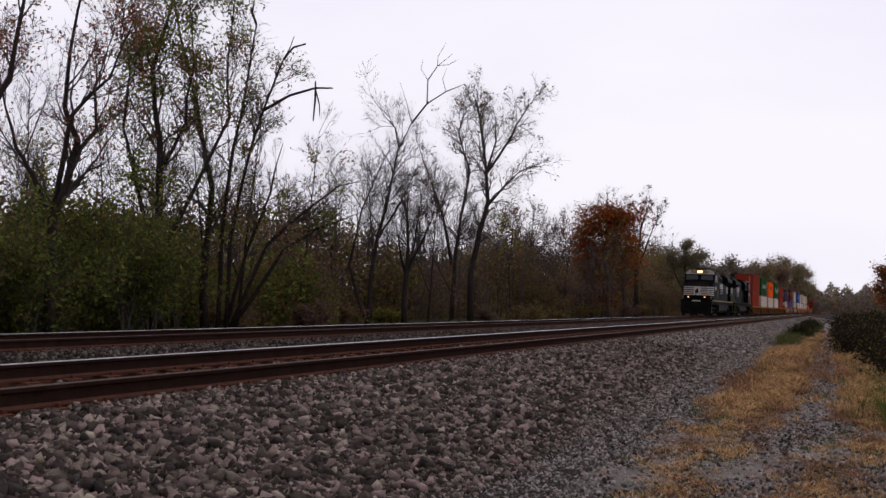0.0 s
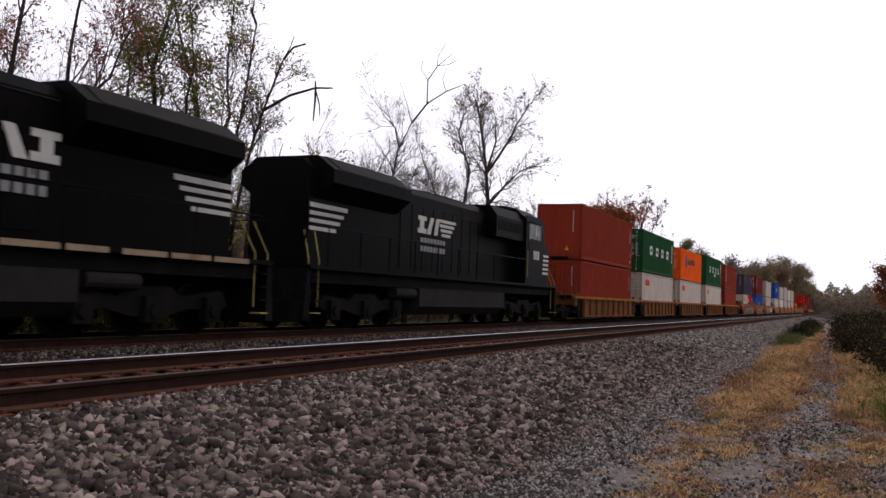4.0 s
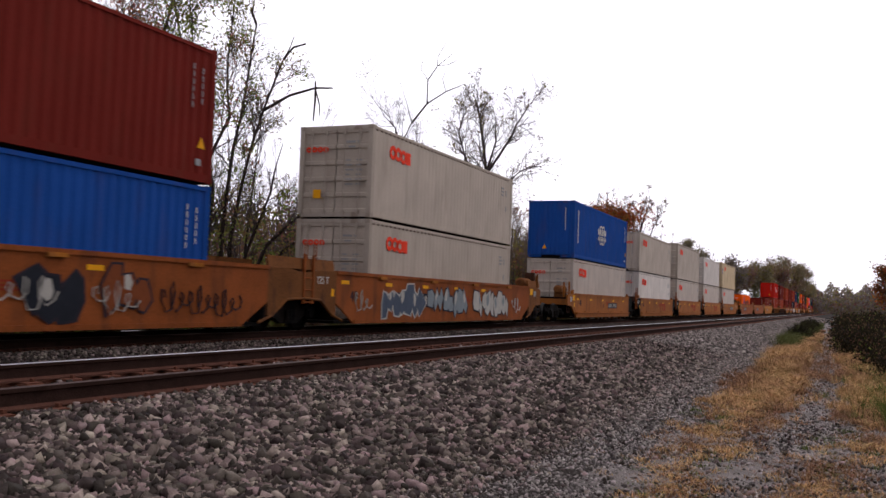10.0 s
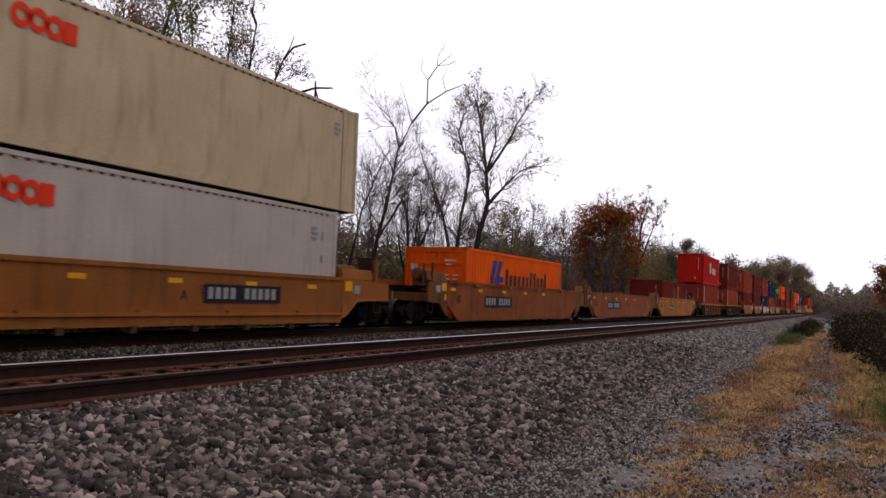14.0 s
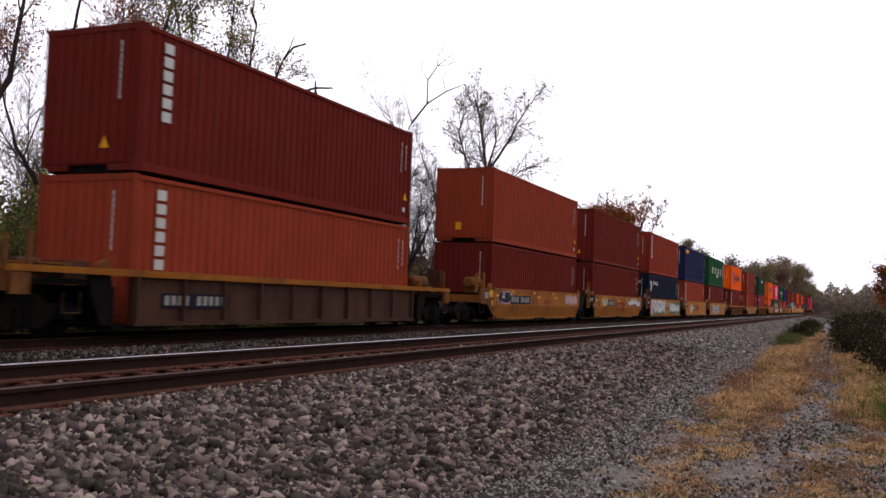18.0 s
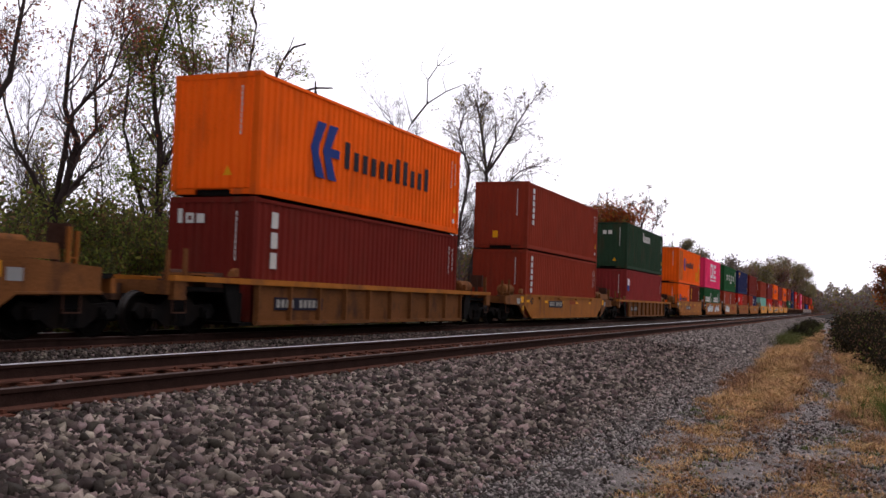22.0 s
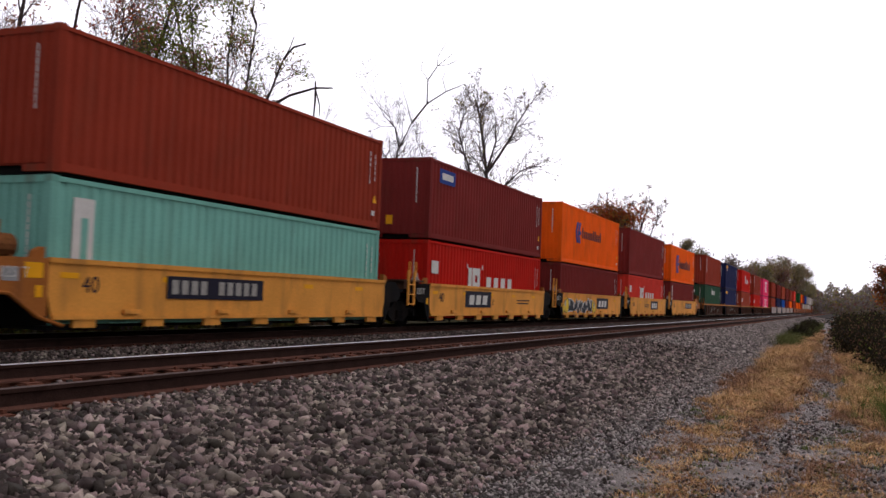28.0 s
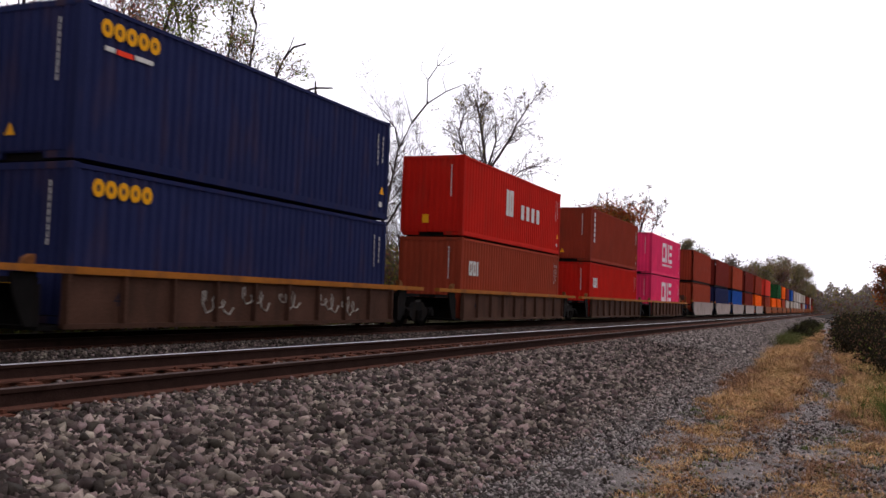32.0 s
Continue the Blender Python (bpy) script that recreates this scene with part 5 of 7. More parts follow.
# The rest of the train in the distance
FAR = [("rust", "brown"), ("navy", "maroon"), ("blue", "rust"), ("maroon", "maroon"), ("orange", "brown"), ("brown", "coral"), ("orange", None), ("orange", "green"), ("rust", "orange"), ("white", "plum"), ("grey", "blue"), ("white", "grey"), ("bright", "white"),
       ("grey", "bright"), ("maroon", "grey"), ("white", "white"), ("blue", "maroon"), ("brown", "rust"), ("navy", "brown"), ("grey", "white"), ("red", "maroon"), ("brown", "brown")]
u = 868.9
for i, (low, high) in enumerate(FAR):
    stack(u, C(low), C(high) if high else None, near=False)
    well_car(u, "smooth", "ash" if i < 5 else "rustbrown", "ochre", -0.5, 12.69, 1.28, 0.10, (1.2, 1.28, 0), (1.2, 0, 0), None, near=False)
    u += 16.0 if i % 5 < 4 else 19.6

# ---- locomotives ----
M_LOCO = shade("black engine paint", (0.0046, 0.0038, 0.0042), 0.5, vary=0.35, scale=1.0, grain=24, bump=0.1, dirt=(0.009, 0.0075, 0.007), dirt_amount=0.5, gloss=0.025)
M_UNDER = shade("dusty underframe steel", (0.011, 0.010, 0.0095), 0.8, 0.1, vary=0.4, scale=2.5, grain=24, bump=0.3, dirt=(0.028, 0.023, 0.019), dirt_amount=0.5)
M_TANK = shade("dusty grey tank paint", (0.028, 0.026, 0.024), 0.75, vary=0.35, scale=1.0, grain=24, bump=0.15, dirt=(0.02, 0.018, 0.016), dirt_amount=0.6)
M_SILL = shade("tan sill stripe", (0.36, 0.27, 0.18), 0.7, vary=0.35, scale=2.5, grain=24, bump=0.1, dirt=(0.18, 0.08, 0.03), dirt_amount=0.7)
M_CABGLASS = shade("cab window glass", (0.016, 0.015, 0.016), 0.25, vary=0.1, bump=0, gloss=0.10)
# the sky's reflection in the windscreens is painted as a pale base colour
M_SCREEN = shade("windscreen glass, sky reflection in colour", (0.085, 0.082, 0.095), 0.2, vary=0.25, scale=2, bump=0, gloss=0.2)
M_CABWHITE = shade("grimy white cab paint", (0.46, 0.45, 0.42), 0.6, vary=0.2, scale=2, grain=24, bump=0.1, dirt=(0.14, 0.12, 0.10), dirt_amount=0.6)
M_LAMP = glow("lit headlight", (1.0, 0.62, 0.32), 8)
M_DITCH = glow("lit ditch light", (1.0, 0.34, 0.10), 5)
M_LENS = shade("unlit lamp glass", (0.20, 0.20, 0.20), 0.15, vary=0.1, bump=0)
M_YELLOW = shade("yellow handrail paint", (0.42, 0.33, 0.11), 0.6, vary=0.2, bump=0)


def nose_outline(grow=0.0, back=3.1):
    g = grow
    return [(-1.46 - g, back), (-1.46 - g, 1.95), (-1.02 - 0.8 * g, 1.22 - g), (1.02 + 0.8 * g, 1.22 - g), (1.46 + g, 1.95), (1.46 + g, back)]


def locomotive(u, length, reverse, lit, name_note):
    """A six-axle diesel engine, its front at y = 0, running back along +y."""
    ob = new("locomotive")
    tagged(ob, "black diesel locomotive, white nose stripes, " + name_note, "locomotive", "engines of the train")
    L = length
    if reverse:
        m = pose(FAR_TRACK, u + L, 0, 0, 0, 180)
        MOVING.append((ob, u + L, 0, 180))
    else:
        m = pose(FAR_TRACK, u, 0)
        MOVING.append((ob, u, 0, 0))
    ob.matrix_basis = m
    P = lambda name, s, *mats, label="", at=(0, 0, 0): part(name, s.mesh(name, *mats), ob, at, label)
    P("frame", Solid().box(-1.35, 1.35, 1.0, L - 1.0, 1.12, 1.46).box(-0.5, 0.5, 0.5, L - 0.5, 0.75, 1.12), M_UNDER)
    P("walkway", Solid().box(-1.56, 1.56, 0.75, L - 0.75, 1.46, 1.56), M_LOCO)
    P("nose", Solid().prism(nose_outline(), "z", 1.56, 2.98), M_LOCO)
    # nose deck rises to a point under the windscreens
    P("nose_deck", Solid().prism([(1.22, 2.98), (3.05, 2.98), (3.05, 3.66), (2.62, 3.52)], "x", -1.02, 1.02), M_LOCO)
    for x in (-1, 1):
        P("nose_shoulder", Solid().prism([(1.75, 2.98), (3.05, 2.98), (3.05, 3.60), (2.70, 3.48)], "x", min(x * 1.02, x * 1.46), max(x * 1.02, x * 1.46)), M_LOCO)
    P("cab", Solid().prism([(2.95, 1.56), (5.25, 1.56), (5.25, 4.28), (4.95, 4.42), (3.35, 4.42), (2.98, 4.28), (2.72, 3.4)], "x", -1.50, 1.50), M_LOCO)
    P("cab_roof", Solid().prism([(-1.48, 4.28), (-0.95, 4.70), (0.95, 4.70), (1.48, 4.28)], "y", 3.15, 5.25), M_LOCO)
    P("cab_brow", Solid().prism([(-1.46, 4.20), (1.46, 4.20), (1.46, 4.30), (1.02, 4.66), (-1.02, 4.66), (-1.46, 4.30)], "y", 2.93, 3.20), M_CABWHITE, label="grimy white brow over the windscreens")
    P("roof_vent", Solid().prism([(-0.55, 4.70), (0.55, 4.70), (0.45, 4.84), (-0.45, 4.84)], "y", 4.0, 4.9), M_LOCO)
    for x in (-0.75, 0.75):
        k = 1 if x > 0 else -1
        P("windscreen", Solid().prism([(-0.62 * k, 3.66), (0.60 * k, 3.60), (0.60 * k, 4.06), (0.45 * k, 4.12), (-0.56 * k, 4.12)][::k], "y", 2.70, 2.74), M_SCREEN, at=(x, 0.055, 0))
        P("windscreen_frame", Solid().prism([(2.735, 3.50), (2.79, 3.50), (2.95, 4.16), (2.90, 4.16)], "x", -0.70, 0.70), M_LOCO, at=(x, 0.02, 0))
        P("wiper", Solid().tube([(x + 0.3 * k, 2.73, 4.12), (x - 0.05 * k, 2.72, 3.72)], [0.012, 0.012], 4), M_BLACK)
        P("number_board", Solid().box(-0.30, 0.30, -0.02, 0.05, 4.36, 4.58), M_MARK_DARK, at=(x * 0.76, 2.925, 0))
        P("number_bar", (lambda q: [q.box(-0.23 + 0.12 * i, -0.15 + 0.12 * i, 0, 0.02, 4.40, 4.54) for i in range(4)] and q)(Solid()), M_MARK_YELLOW, at=(x * 0.76, 2.90, 0))
    for x in (-1.505, 1.505):
        P("side_window", Solid().box(-0.02, 0.02, 3.35, 4.85, 3.46, 4.10), M_CABGLASS, at=(x, 0, 0))
        for y in (3.33, 3.72, 4.22, 4.83):
            P("window_post", Solid().box(-0.03, 0.03, y, y + 0.035, 3.43, 4.13), M_CABWHITE, at=(x, 0, 0))
        P("awning", Solid().box(-0.10, 0.10, 3.3, 4.95, 4.13, 4.16), M_LOCO, at=(x, 0, 0))
        # white patch stands for the brightly lit part of one pane
        P("window_blind", Solid().box(-0.024, 0.024, 3.86, 4.05, 3.60, 4.08), M_CABWHITE, at=(x, 0, 0))
        P("cab_door", Solid().box(-0.012, 0.012, 4.25, 4.95, 1.75, 3.30), M_LOCO, at=(x, 0, 0))
        P("grab_iron", Solid().tube([(x * 1.0, 5.12, 1.8), (x * 1.03, 5.12, 1.85), (x * 1.03, 5.12, 2.9), (x, 5.12, 2.95)], [0.014] * 4, 5), M_YELLOW)
        P("number_bar", (lambda s: [s.box(-0.006, 0.006, 3.45 + 0.32 * i, 3.68 + 0.32 * i, 2.62, 2.98) for i in range(4)] and s)(Solid()), M_MARK_WHITE, at=(x, 0, 0))
    for x in (-0.13, 0.13):
        P("headlight", Solid().prism([(x + 0.085 * math.cos(i * math.pi / 6), 4.47 + 0.085 * math.sin(i * math.pi / 6)) for i in range(12)], "y", 2.86, 2.93), M_LAMP if lit else M_LENS)
    for x in (-0.80, 0.80):
        P("ditch_light", Solid().prism([(x + 0.065 * math.cos(i * math.pi / 6), 1.82 + 0.065 * math.sin(i * math.pi / 6)) for i in range(12)], "y", 0.66, 0.74), M_DITCH if lit else M_LENS)
    for i in range(5):
        z = 2.83 - 0.19 * i
        P("nose_stripe", Solid().prism(nose_outline(0.010, 3.25 - 0.12 * i), "z", z - 0.045, z + 0.055), M_MARK_WHITE)
    P("nose_panel", Solid().box(-0.36, 0.36, 1.192, 1.206, 2.02, 2.9), M_MARK_WHITE)
    P("nose_emblem", Solid().prism([(-0.18, 2.05), (0.0, 2.3), (0.15, 2.2), (0.08, 2.75), (-0.1, 2.6), (-0.22, 2.4)], "y", 1.175, 1.189), M_MARK_DARK)
    # long hood with doors, dynamic brake and radiator wings
    P("hood", Solid().prism([(-0.92, 1.56), (0.92, 1.56), (0.92, 4.13), (0.70, 4.37), (-0.70, 4.37), (-0.92, 4.13)], "y", 5.25, L - 1.6), M_LOCO)
    P("equipment_box", Solid().prism([(-1.40, 3.30), (1.40, 3.30), (1.40, 4.1), (1.1, 4.50), (-1.1, 4.50), (-1.40, 4.1)], "y", 5.3, 8.6), M_LOCO)
    for x in (-1.405, 1.405):
        for i in range(4):
            P("screen_post", Solid().box(-0.012, 0.012, 0, 0.05, 3.55, 3.98), M_TANK, at=(x, 5.6 + 0.72 * i, 0))
            P("grille", Solid().box(-0.008, 0.008, 0.10, 0.64, 3.58, 3.95), M_BLACK, at=(x, 5.6 + 0.72 * i, 0))
    P("radiator_cab", Solid().prism([(-0.95, 3.35), (0.95, 3.35), (1.46, 3.75), (1.46, 4.10), (0.95, 4.48), (-0.95, 4.48), (-1.46, 4.10), (-1.46, 3.75)], "y", L - 6.6, L - 1.9), M_LOCO)
    P("radiator_screen", Solid().prism([(-0.96, 4.50), (0.96, 4.50), (1.44, 4.13), (1.40, 4.11), (0.94, 4.47), (-0.94, 4.47), (-1.40, 4.11), (-1.44, 4.13)], "y", L - 6.2, L - 2.3), M_TANK)
    P("exhaust_stack", Solid().box(-0.35, 0.35, 9.6, 10.8, 4.37, 4.50), M_UNDER)
    P("horn", Solid().tube([(0, 5.6, 4.55), (0, 6.3, 4.55)], [0.10, 0.03], 8).tube([(0.2, 5.5, 4.5), (0.2, 6.3, 4.5)], [0.10, 0.03], 8), M_UNDER)
    for i, (ya, yb) in enumerate(((8.9, 9.4), (11.2, 12.6), (13.0, 13.7))):
        P("roof_hatch", Solid().box(-0.62, 0.62, ya, yb, 4.37, 4.43), M_UNDER)
    for x in (-0.925, 0.925):
        P("hood_vent", (lambda q: [q.box(-0.02, 0.02, 9.0, 11.0, 3.72 + 0.055 * i, 3.75 + 0.055 * i) for i in range(6)] and q)(Solid()), M_TANK, at=(x, 0, 0))
        P("hood_seam", Solid().box(-0.012, 0.012, 8.6, L - 6.7, 3.84 + 0.22, 3.87 + 0.22), M_TANK, at=(x, 0, 0))
        P("air_tank", Solid().tube([(1.25 if x > 0 else -1.25, 7.5 + 0.345 * L + 0.2, 0.95), (1.25 if x > 0 else -1.25, 7.5 + 0.345 * L + 1.6, 0.95)], [0.17, 0.17], 12), M_TANK)
    door = Solid().box(0, 0.02, 0.03, 0.80, 0.05, 2.1).box(0.02, 0.035, 0.60, 0.66, 1.0, 1.16).mesh("hood_door", M_LOCO)
    y = 8.5
    while y < L - 7.6:
        part("hood_door", door, ob, (0.92, y, 1.7))
        part("hood_door", door, ob, (-0.94, y, 1.7))
        y += 0.84
    for x in (-0.925, 0.925):
        P("side_emblem", Solid().box(-0.03, 0.03, 11.6, 13.1, 3.42, 3.52).box(-0.03, 0.03, 11.75, 13.0, 3.26, 3.36).box(-0.03, 0.03, 11.9, 12.9, 3.10, 3.20).box(-0.03, 0.03, 12.05, 12.8, 2.94, 3.04).prism([(13.2, 2.94), (13.45, 2.94), (13.3, 3.5), (13.05, 3.5)], "x", -0.03, 0.03)
          .prism([(13.75, 2.94), (14.05, 2.94), (13.75, 3.5), (13.5, 3.5)], "x", -0.03, 0.03).box(-0.03, 0.03, 14.1, 14.75, 2.94, 3.10).box(-0.03, 0.03, 14.1, 14.75, 3.36, 3.5).box(-0.03, 0.03, 14.3, 14.6, 3.1, 3.36), M_MARK_WHITE, at=(x, 0, 0))
        P("word_bar", (lambda s: [s.box(-0.03, 0.03, 12.5 + 0.26 * i, 12.68 + 0.26 * i, z, z + 0.18) for i in range(8) for z in (2.35, 2.62)] and s)(Solid()), M_MARK_GREY, at=(x, 0, 0))
        P("end_stripe", Solid().box(-0.02, 0.02, L - 3.6, L - 1.65, 3.10, 3.22).box(-0.02, 0.02, L - 3.4, L - 1.65, 2.90, 3.0).box(-0.02, 0.02, L - 3.2, L - 1.65, 2.70, 2.80).box(-0.02, 0.02, L - 3.0, L - 1.65, 2.50, 2.60), M_MARK_WHITE, at=(x, 0, 0))
    P("sill_stripe", (lambda s: [s.box(1.562, 1.572, 0.9 + 1.35 * i, 0.9 + 1.35 * i + (1.22 if i % 5 else 1.0), 1.44, 1.55) or s.box(-1.572, -1.562, 0.9 + 1.35 * i, 2.1 + 1.35 * i, 1.44, 1.55) for i in range(int((L - 2.2) / 1.35))] and s)(Solid()), M_SILL)
    P("fuel_tank", Solid().prism([(-1.10, 0.28), (1.10, 0.28), (1.42, 0.55), (1.42, 1.12), (-1.42, 1.12), (-1.42, 0.55)], "y", 7.5, 7.5 + 0.345 * L), M_TANK)
    for y in (4.4, L - 4.4):
        t = part("truck", Solid().box(-1.0, 1.0, -0.4, 0.4, 0.55, 0.95).mesh("truck", M_UNDER), ob, (0, y, LOW))
        sf = Solid().prism([(-2.5, 0.62), (-2.3, 0.95), (-0.9, 0.80), (-0.6, 1.0), (0.6, 1.0), (0.9, 0.80), (2.3, 0.95), (2.5, 0.62), (2.2, 0.5), (1.2, 0.55), (0.5, 0.4), (-0.5, 0.4), (-1.2, 0.55), (-2.2, 0.5)], "x", -0.09, 0.09)
        for k in (-1.85, 0.0, 1.85):
            sf.box(0.05, 0.22, k - 0.24, k + 0.24, 0.28, 0.80).prism([(k + 0.15 * math.cos(i * math.pi / 4), 0.52 + 0.15 * math.sin(i * math.pi / 4)) for i in range(8)], "x", 0.2, 0.27)
        sfm = sf.mesh("truck_side_frame", M_UNDER)
        wh = shared("engine_wheel", lambda: Solid().lathe(((-0.09, 0.14, 0), (-0.09, 0.555, 1), (-0.06, 0.555, 1), (-0.055, 0.533, 1), (0.07, 0.527, 0), (0.073, 0.455, 0), (0.035, 0.43, 0), (0.045, 0.23, 0), (0.085, 0.20, 0), (0.085, 0.12, 0))).mesh("wheel", M_WHEEL, M_TREAD))
        for x, r in ((1.08, 0), (-1.08, 180)):
            part("truck_side_frame", sfm, t, (x, 0, 0), turn=(0, 0, r))
            for k in (-1.85, 0.0, 1.85):
                part("wheel", wh, t, (0.7525 if x > 0 else -0.7525, k, 0.533), turn=(0, 0, r))
    for y, sgn in ((0.62, 1), (L - 0.62, -1)):
        P("pilot", Solid().prism([(y, 0.18), (y + 0.28 * sgn, 0.18), (y + 0.28 * sgn, 1.46), (y + 0.12 * sgn, 1.46)], "x", -1.5, 1.5).box(-0.35, 0.35, min(y, y - 0.2 * sgn), max(y, y - 0.2 * sgn), 0.68, 1.08), M_UNDER)
        P("coupler", Solid().box(-0.14, 0.14, min(y, y - 0.6 * sgn), max(y, y - 0.6 * sgn), 0.72, 0.98).box(-0.22, 0.22, min(y - 0.45 * sgn, y - 0.62 * sgn), max(y - 0.45 * sgn, y - 0.62 * sgn), 0.66, 1.04), M_UNDER)
        P("end_sill_stripe", Solid().box(-0.4, 0.4, y - 0.012 if sgn > 0 else y + 0.002, y - 0.002 if sgn > 0 else y + 0.012, 1.40, 1.50), M_MARK_WHITE)
        for x in (-1.45, 1.45):
            for k in range(4):
                P("step", Solid().box(-0.18, 0.12, -0.14, 0.14, 0, 0.03), M_YELLOW if k == 0 else M_UNDER, at=(x, y + 0.45 * sgn, 0.34 + 0.30 * k))
            for dy in (0.22, 0.72):
                P("hand_rail", Solid().tube([(x, y + dy * sgn, 0.5), (x, y + dy * sgn, 1.7), (x * 0.80, y + (dy + 0.2) * sgn, 2.45)], [0.015] * 3, 5), M_YELLOW)
        for x in (-1, 1):
            P("end_rail", Solid().tube([(1.4 * x, y + 0.1 * sgn, 1.5), (1.4 * x, y + 0.1 * sgn, 2.5), (0.35 * x, y + 0.1 * sgn, 2.5), (0.35 * x, y + 0.1 * sgn, 1.5)], [0.02] * 4, 5), M_LOCO)
        P("plough", Solid().prism([(-1.42, y + 0.08 * sgn), (-1.20, y - 0.12 * sgn), (0.0, y - 0.46 * sgn), (1.20, y - 0.12 * sgn), (1.42, y + 0.08 * sgn)], "z", 0.12, 0.66), M_UNDER)
    post = Solid().tube([(0, 0, 1.5), (0, 0, 2.55)], [0.016, 0.016], 5).mesh("rail_post", M_LOCO)
    for x in (-1.52, 1.52):
        y = 5.6
        while y < L - 1.2:
            part("rail_post", post, ob, (x, y, 0))
            y += 1.75
        P("hand_rail", Solid().tube([(x, 5.4, 2.55), (x, L - 1.2, 2.55)], [0.018, 0.018], 5), M_LOCO)
    return ob


locomotive(95.4, 21.4, False, True, "headlights lit, leading the train")
locomotive(116.9, 23.0, True, False, "running long hood first")

# ---- trees and undergrowth ----
ALONG = Vector((math.cos(radians(23.46)), math.sin(radians(23.46)), 0))     # across the view
DEEP = Vector((-math.sin(radians(23.46)), math.cos(radians(23.46)), 0))      # into the view


def leafage(name, colour, k=0.35, spread=0.03):
    return shade(name, colour, 0.75, vary=0.25, scale=1.5, grain=8, bump=0, island=k, spread=spread, leaf=0.6)


LEAF = {
    "green": leafage("dull green leaves", (0.195, 0.228, 0.052)),
    "olive": leafage("olive leaves", (0.215, 0.175, 0.055)),
    "dark": leafage("dark green leaves", (0.105, 0.112, 0.040)),
    "yellow": leafage("yellow autumn leaves", (0.30, 0.25, 0.035)),
    "rust": leafage("rust-red autumn leaves", (0.38, 0.105, 0.028)),
    "brown": leafage("brown autumn leaves", (0.195, 0.108, 0.064)),
    "mauve": leafage("withered purplish leaves", (0.175, 0.120, 0.110)),
    "bramble": leafage("dark bramble leaves", (0.030, 0.026, 0.016)),
    # distant air haze is mixed into the next three leaf colours
    "far": leafage("far foliage, haze in colour", (0.215, 0.180, 0.170), 0.3, 0.04),
    "haze_olive": leafage("olive foliage, haze in colour", (0.235, 0.205, 0.115), 0.35, 0.03),
    "haze_red": leafage("red-brown foliage, haze in colour", (0.22, 0.125, 0.10), 0.35, 0.03),
    "pinkish": leafage("turning pinkish-brown leaves", (0.32, 0.155, 0.11), 0.35, 0.03),
}


def quads(rng, centres, size, flat=0.0):
    """Small leaf-shaped quads of random turn at the centres; returns vertices and faces."""
    n = len(centres)
    a = rng.normal(size=(n, 3))
    a /= np.linalg.norm(a, axis=1)[:, None]
    b = np.cross(a, rng.normal(size=(n, 3)))
    b /= np.linalg.norm(b, axis=1)[:, None]
    s = size * rng.uniform(0.6, 1.4, (n, 1))
    a, b = a * s, b * s * 0.55
    v = np.stack([centres - a, centres + b * 0.9 - a * 0.1, centres + a, centres - b * 0.9 - a * 0.1], 1).reshape(-1, 3)
    return v, np.arange(4 * n).reshape(n, 4)


def branch(rng, start, way, length, radius, level, top_level, lift, wander, kids, out, tips):
    """Grows one branch and its side shoots; out gets (points, radii, level), tips the twig points."""
    n = (6, 5, 4, 3, 3)[level]
    pts, radii, p, d = [start.copy()], [radius], start.copy(), way.copy()
    for i in range(n):
        d = d + Vector(rng.normal(0, wander, 3).tolist()) + Vector((0, 0, lift))
        d.normalize()
        p = p + d * (length / n)
        pts.append(p.copy())
        radii.append(max(radius * (1 - (i + 1) / n * 0.82), 0.0055))
    out.append((pts, radii, level))
    if level >= top_level:
        tips.extend(pts[1:])
        return
    for _ in range(kids[level]):
        f = rng.uniform(0.25, 1.0)
        i = min(int(f * n), n - 1)
        q = pts[i].lerp(pts[i + 1], f * n - i)
        dd = (pts[i + 1] - pts[i]).normalized()
        side = Vector(rng.normal(0, 1, 3).tolist())
        side = (side - dd * side.dot(dd)).normalized()
        ang = rng.uniform(0.45, 0.95)
        branch(rng, q, (dd * math.cos(ang) + side * math.sin(ang)).normalized(), length * rng.uniform(0.38, 0.62), radius * (1 - f * 0.8) * 0.55 + 0.002, level + 1, top_level, lift, wander, kids, out, tips)


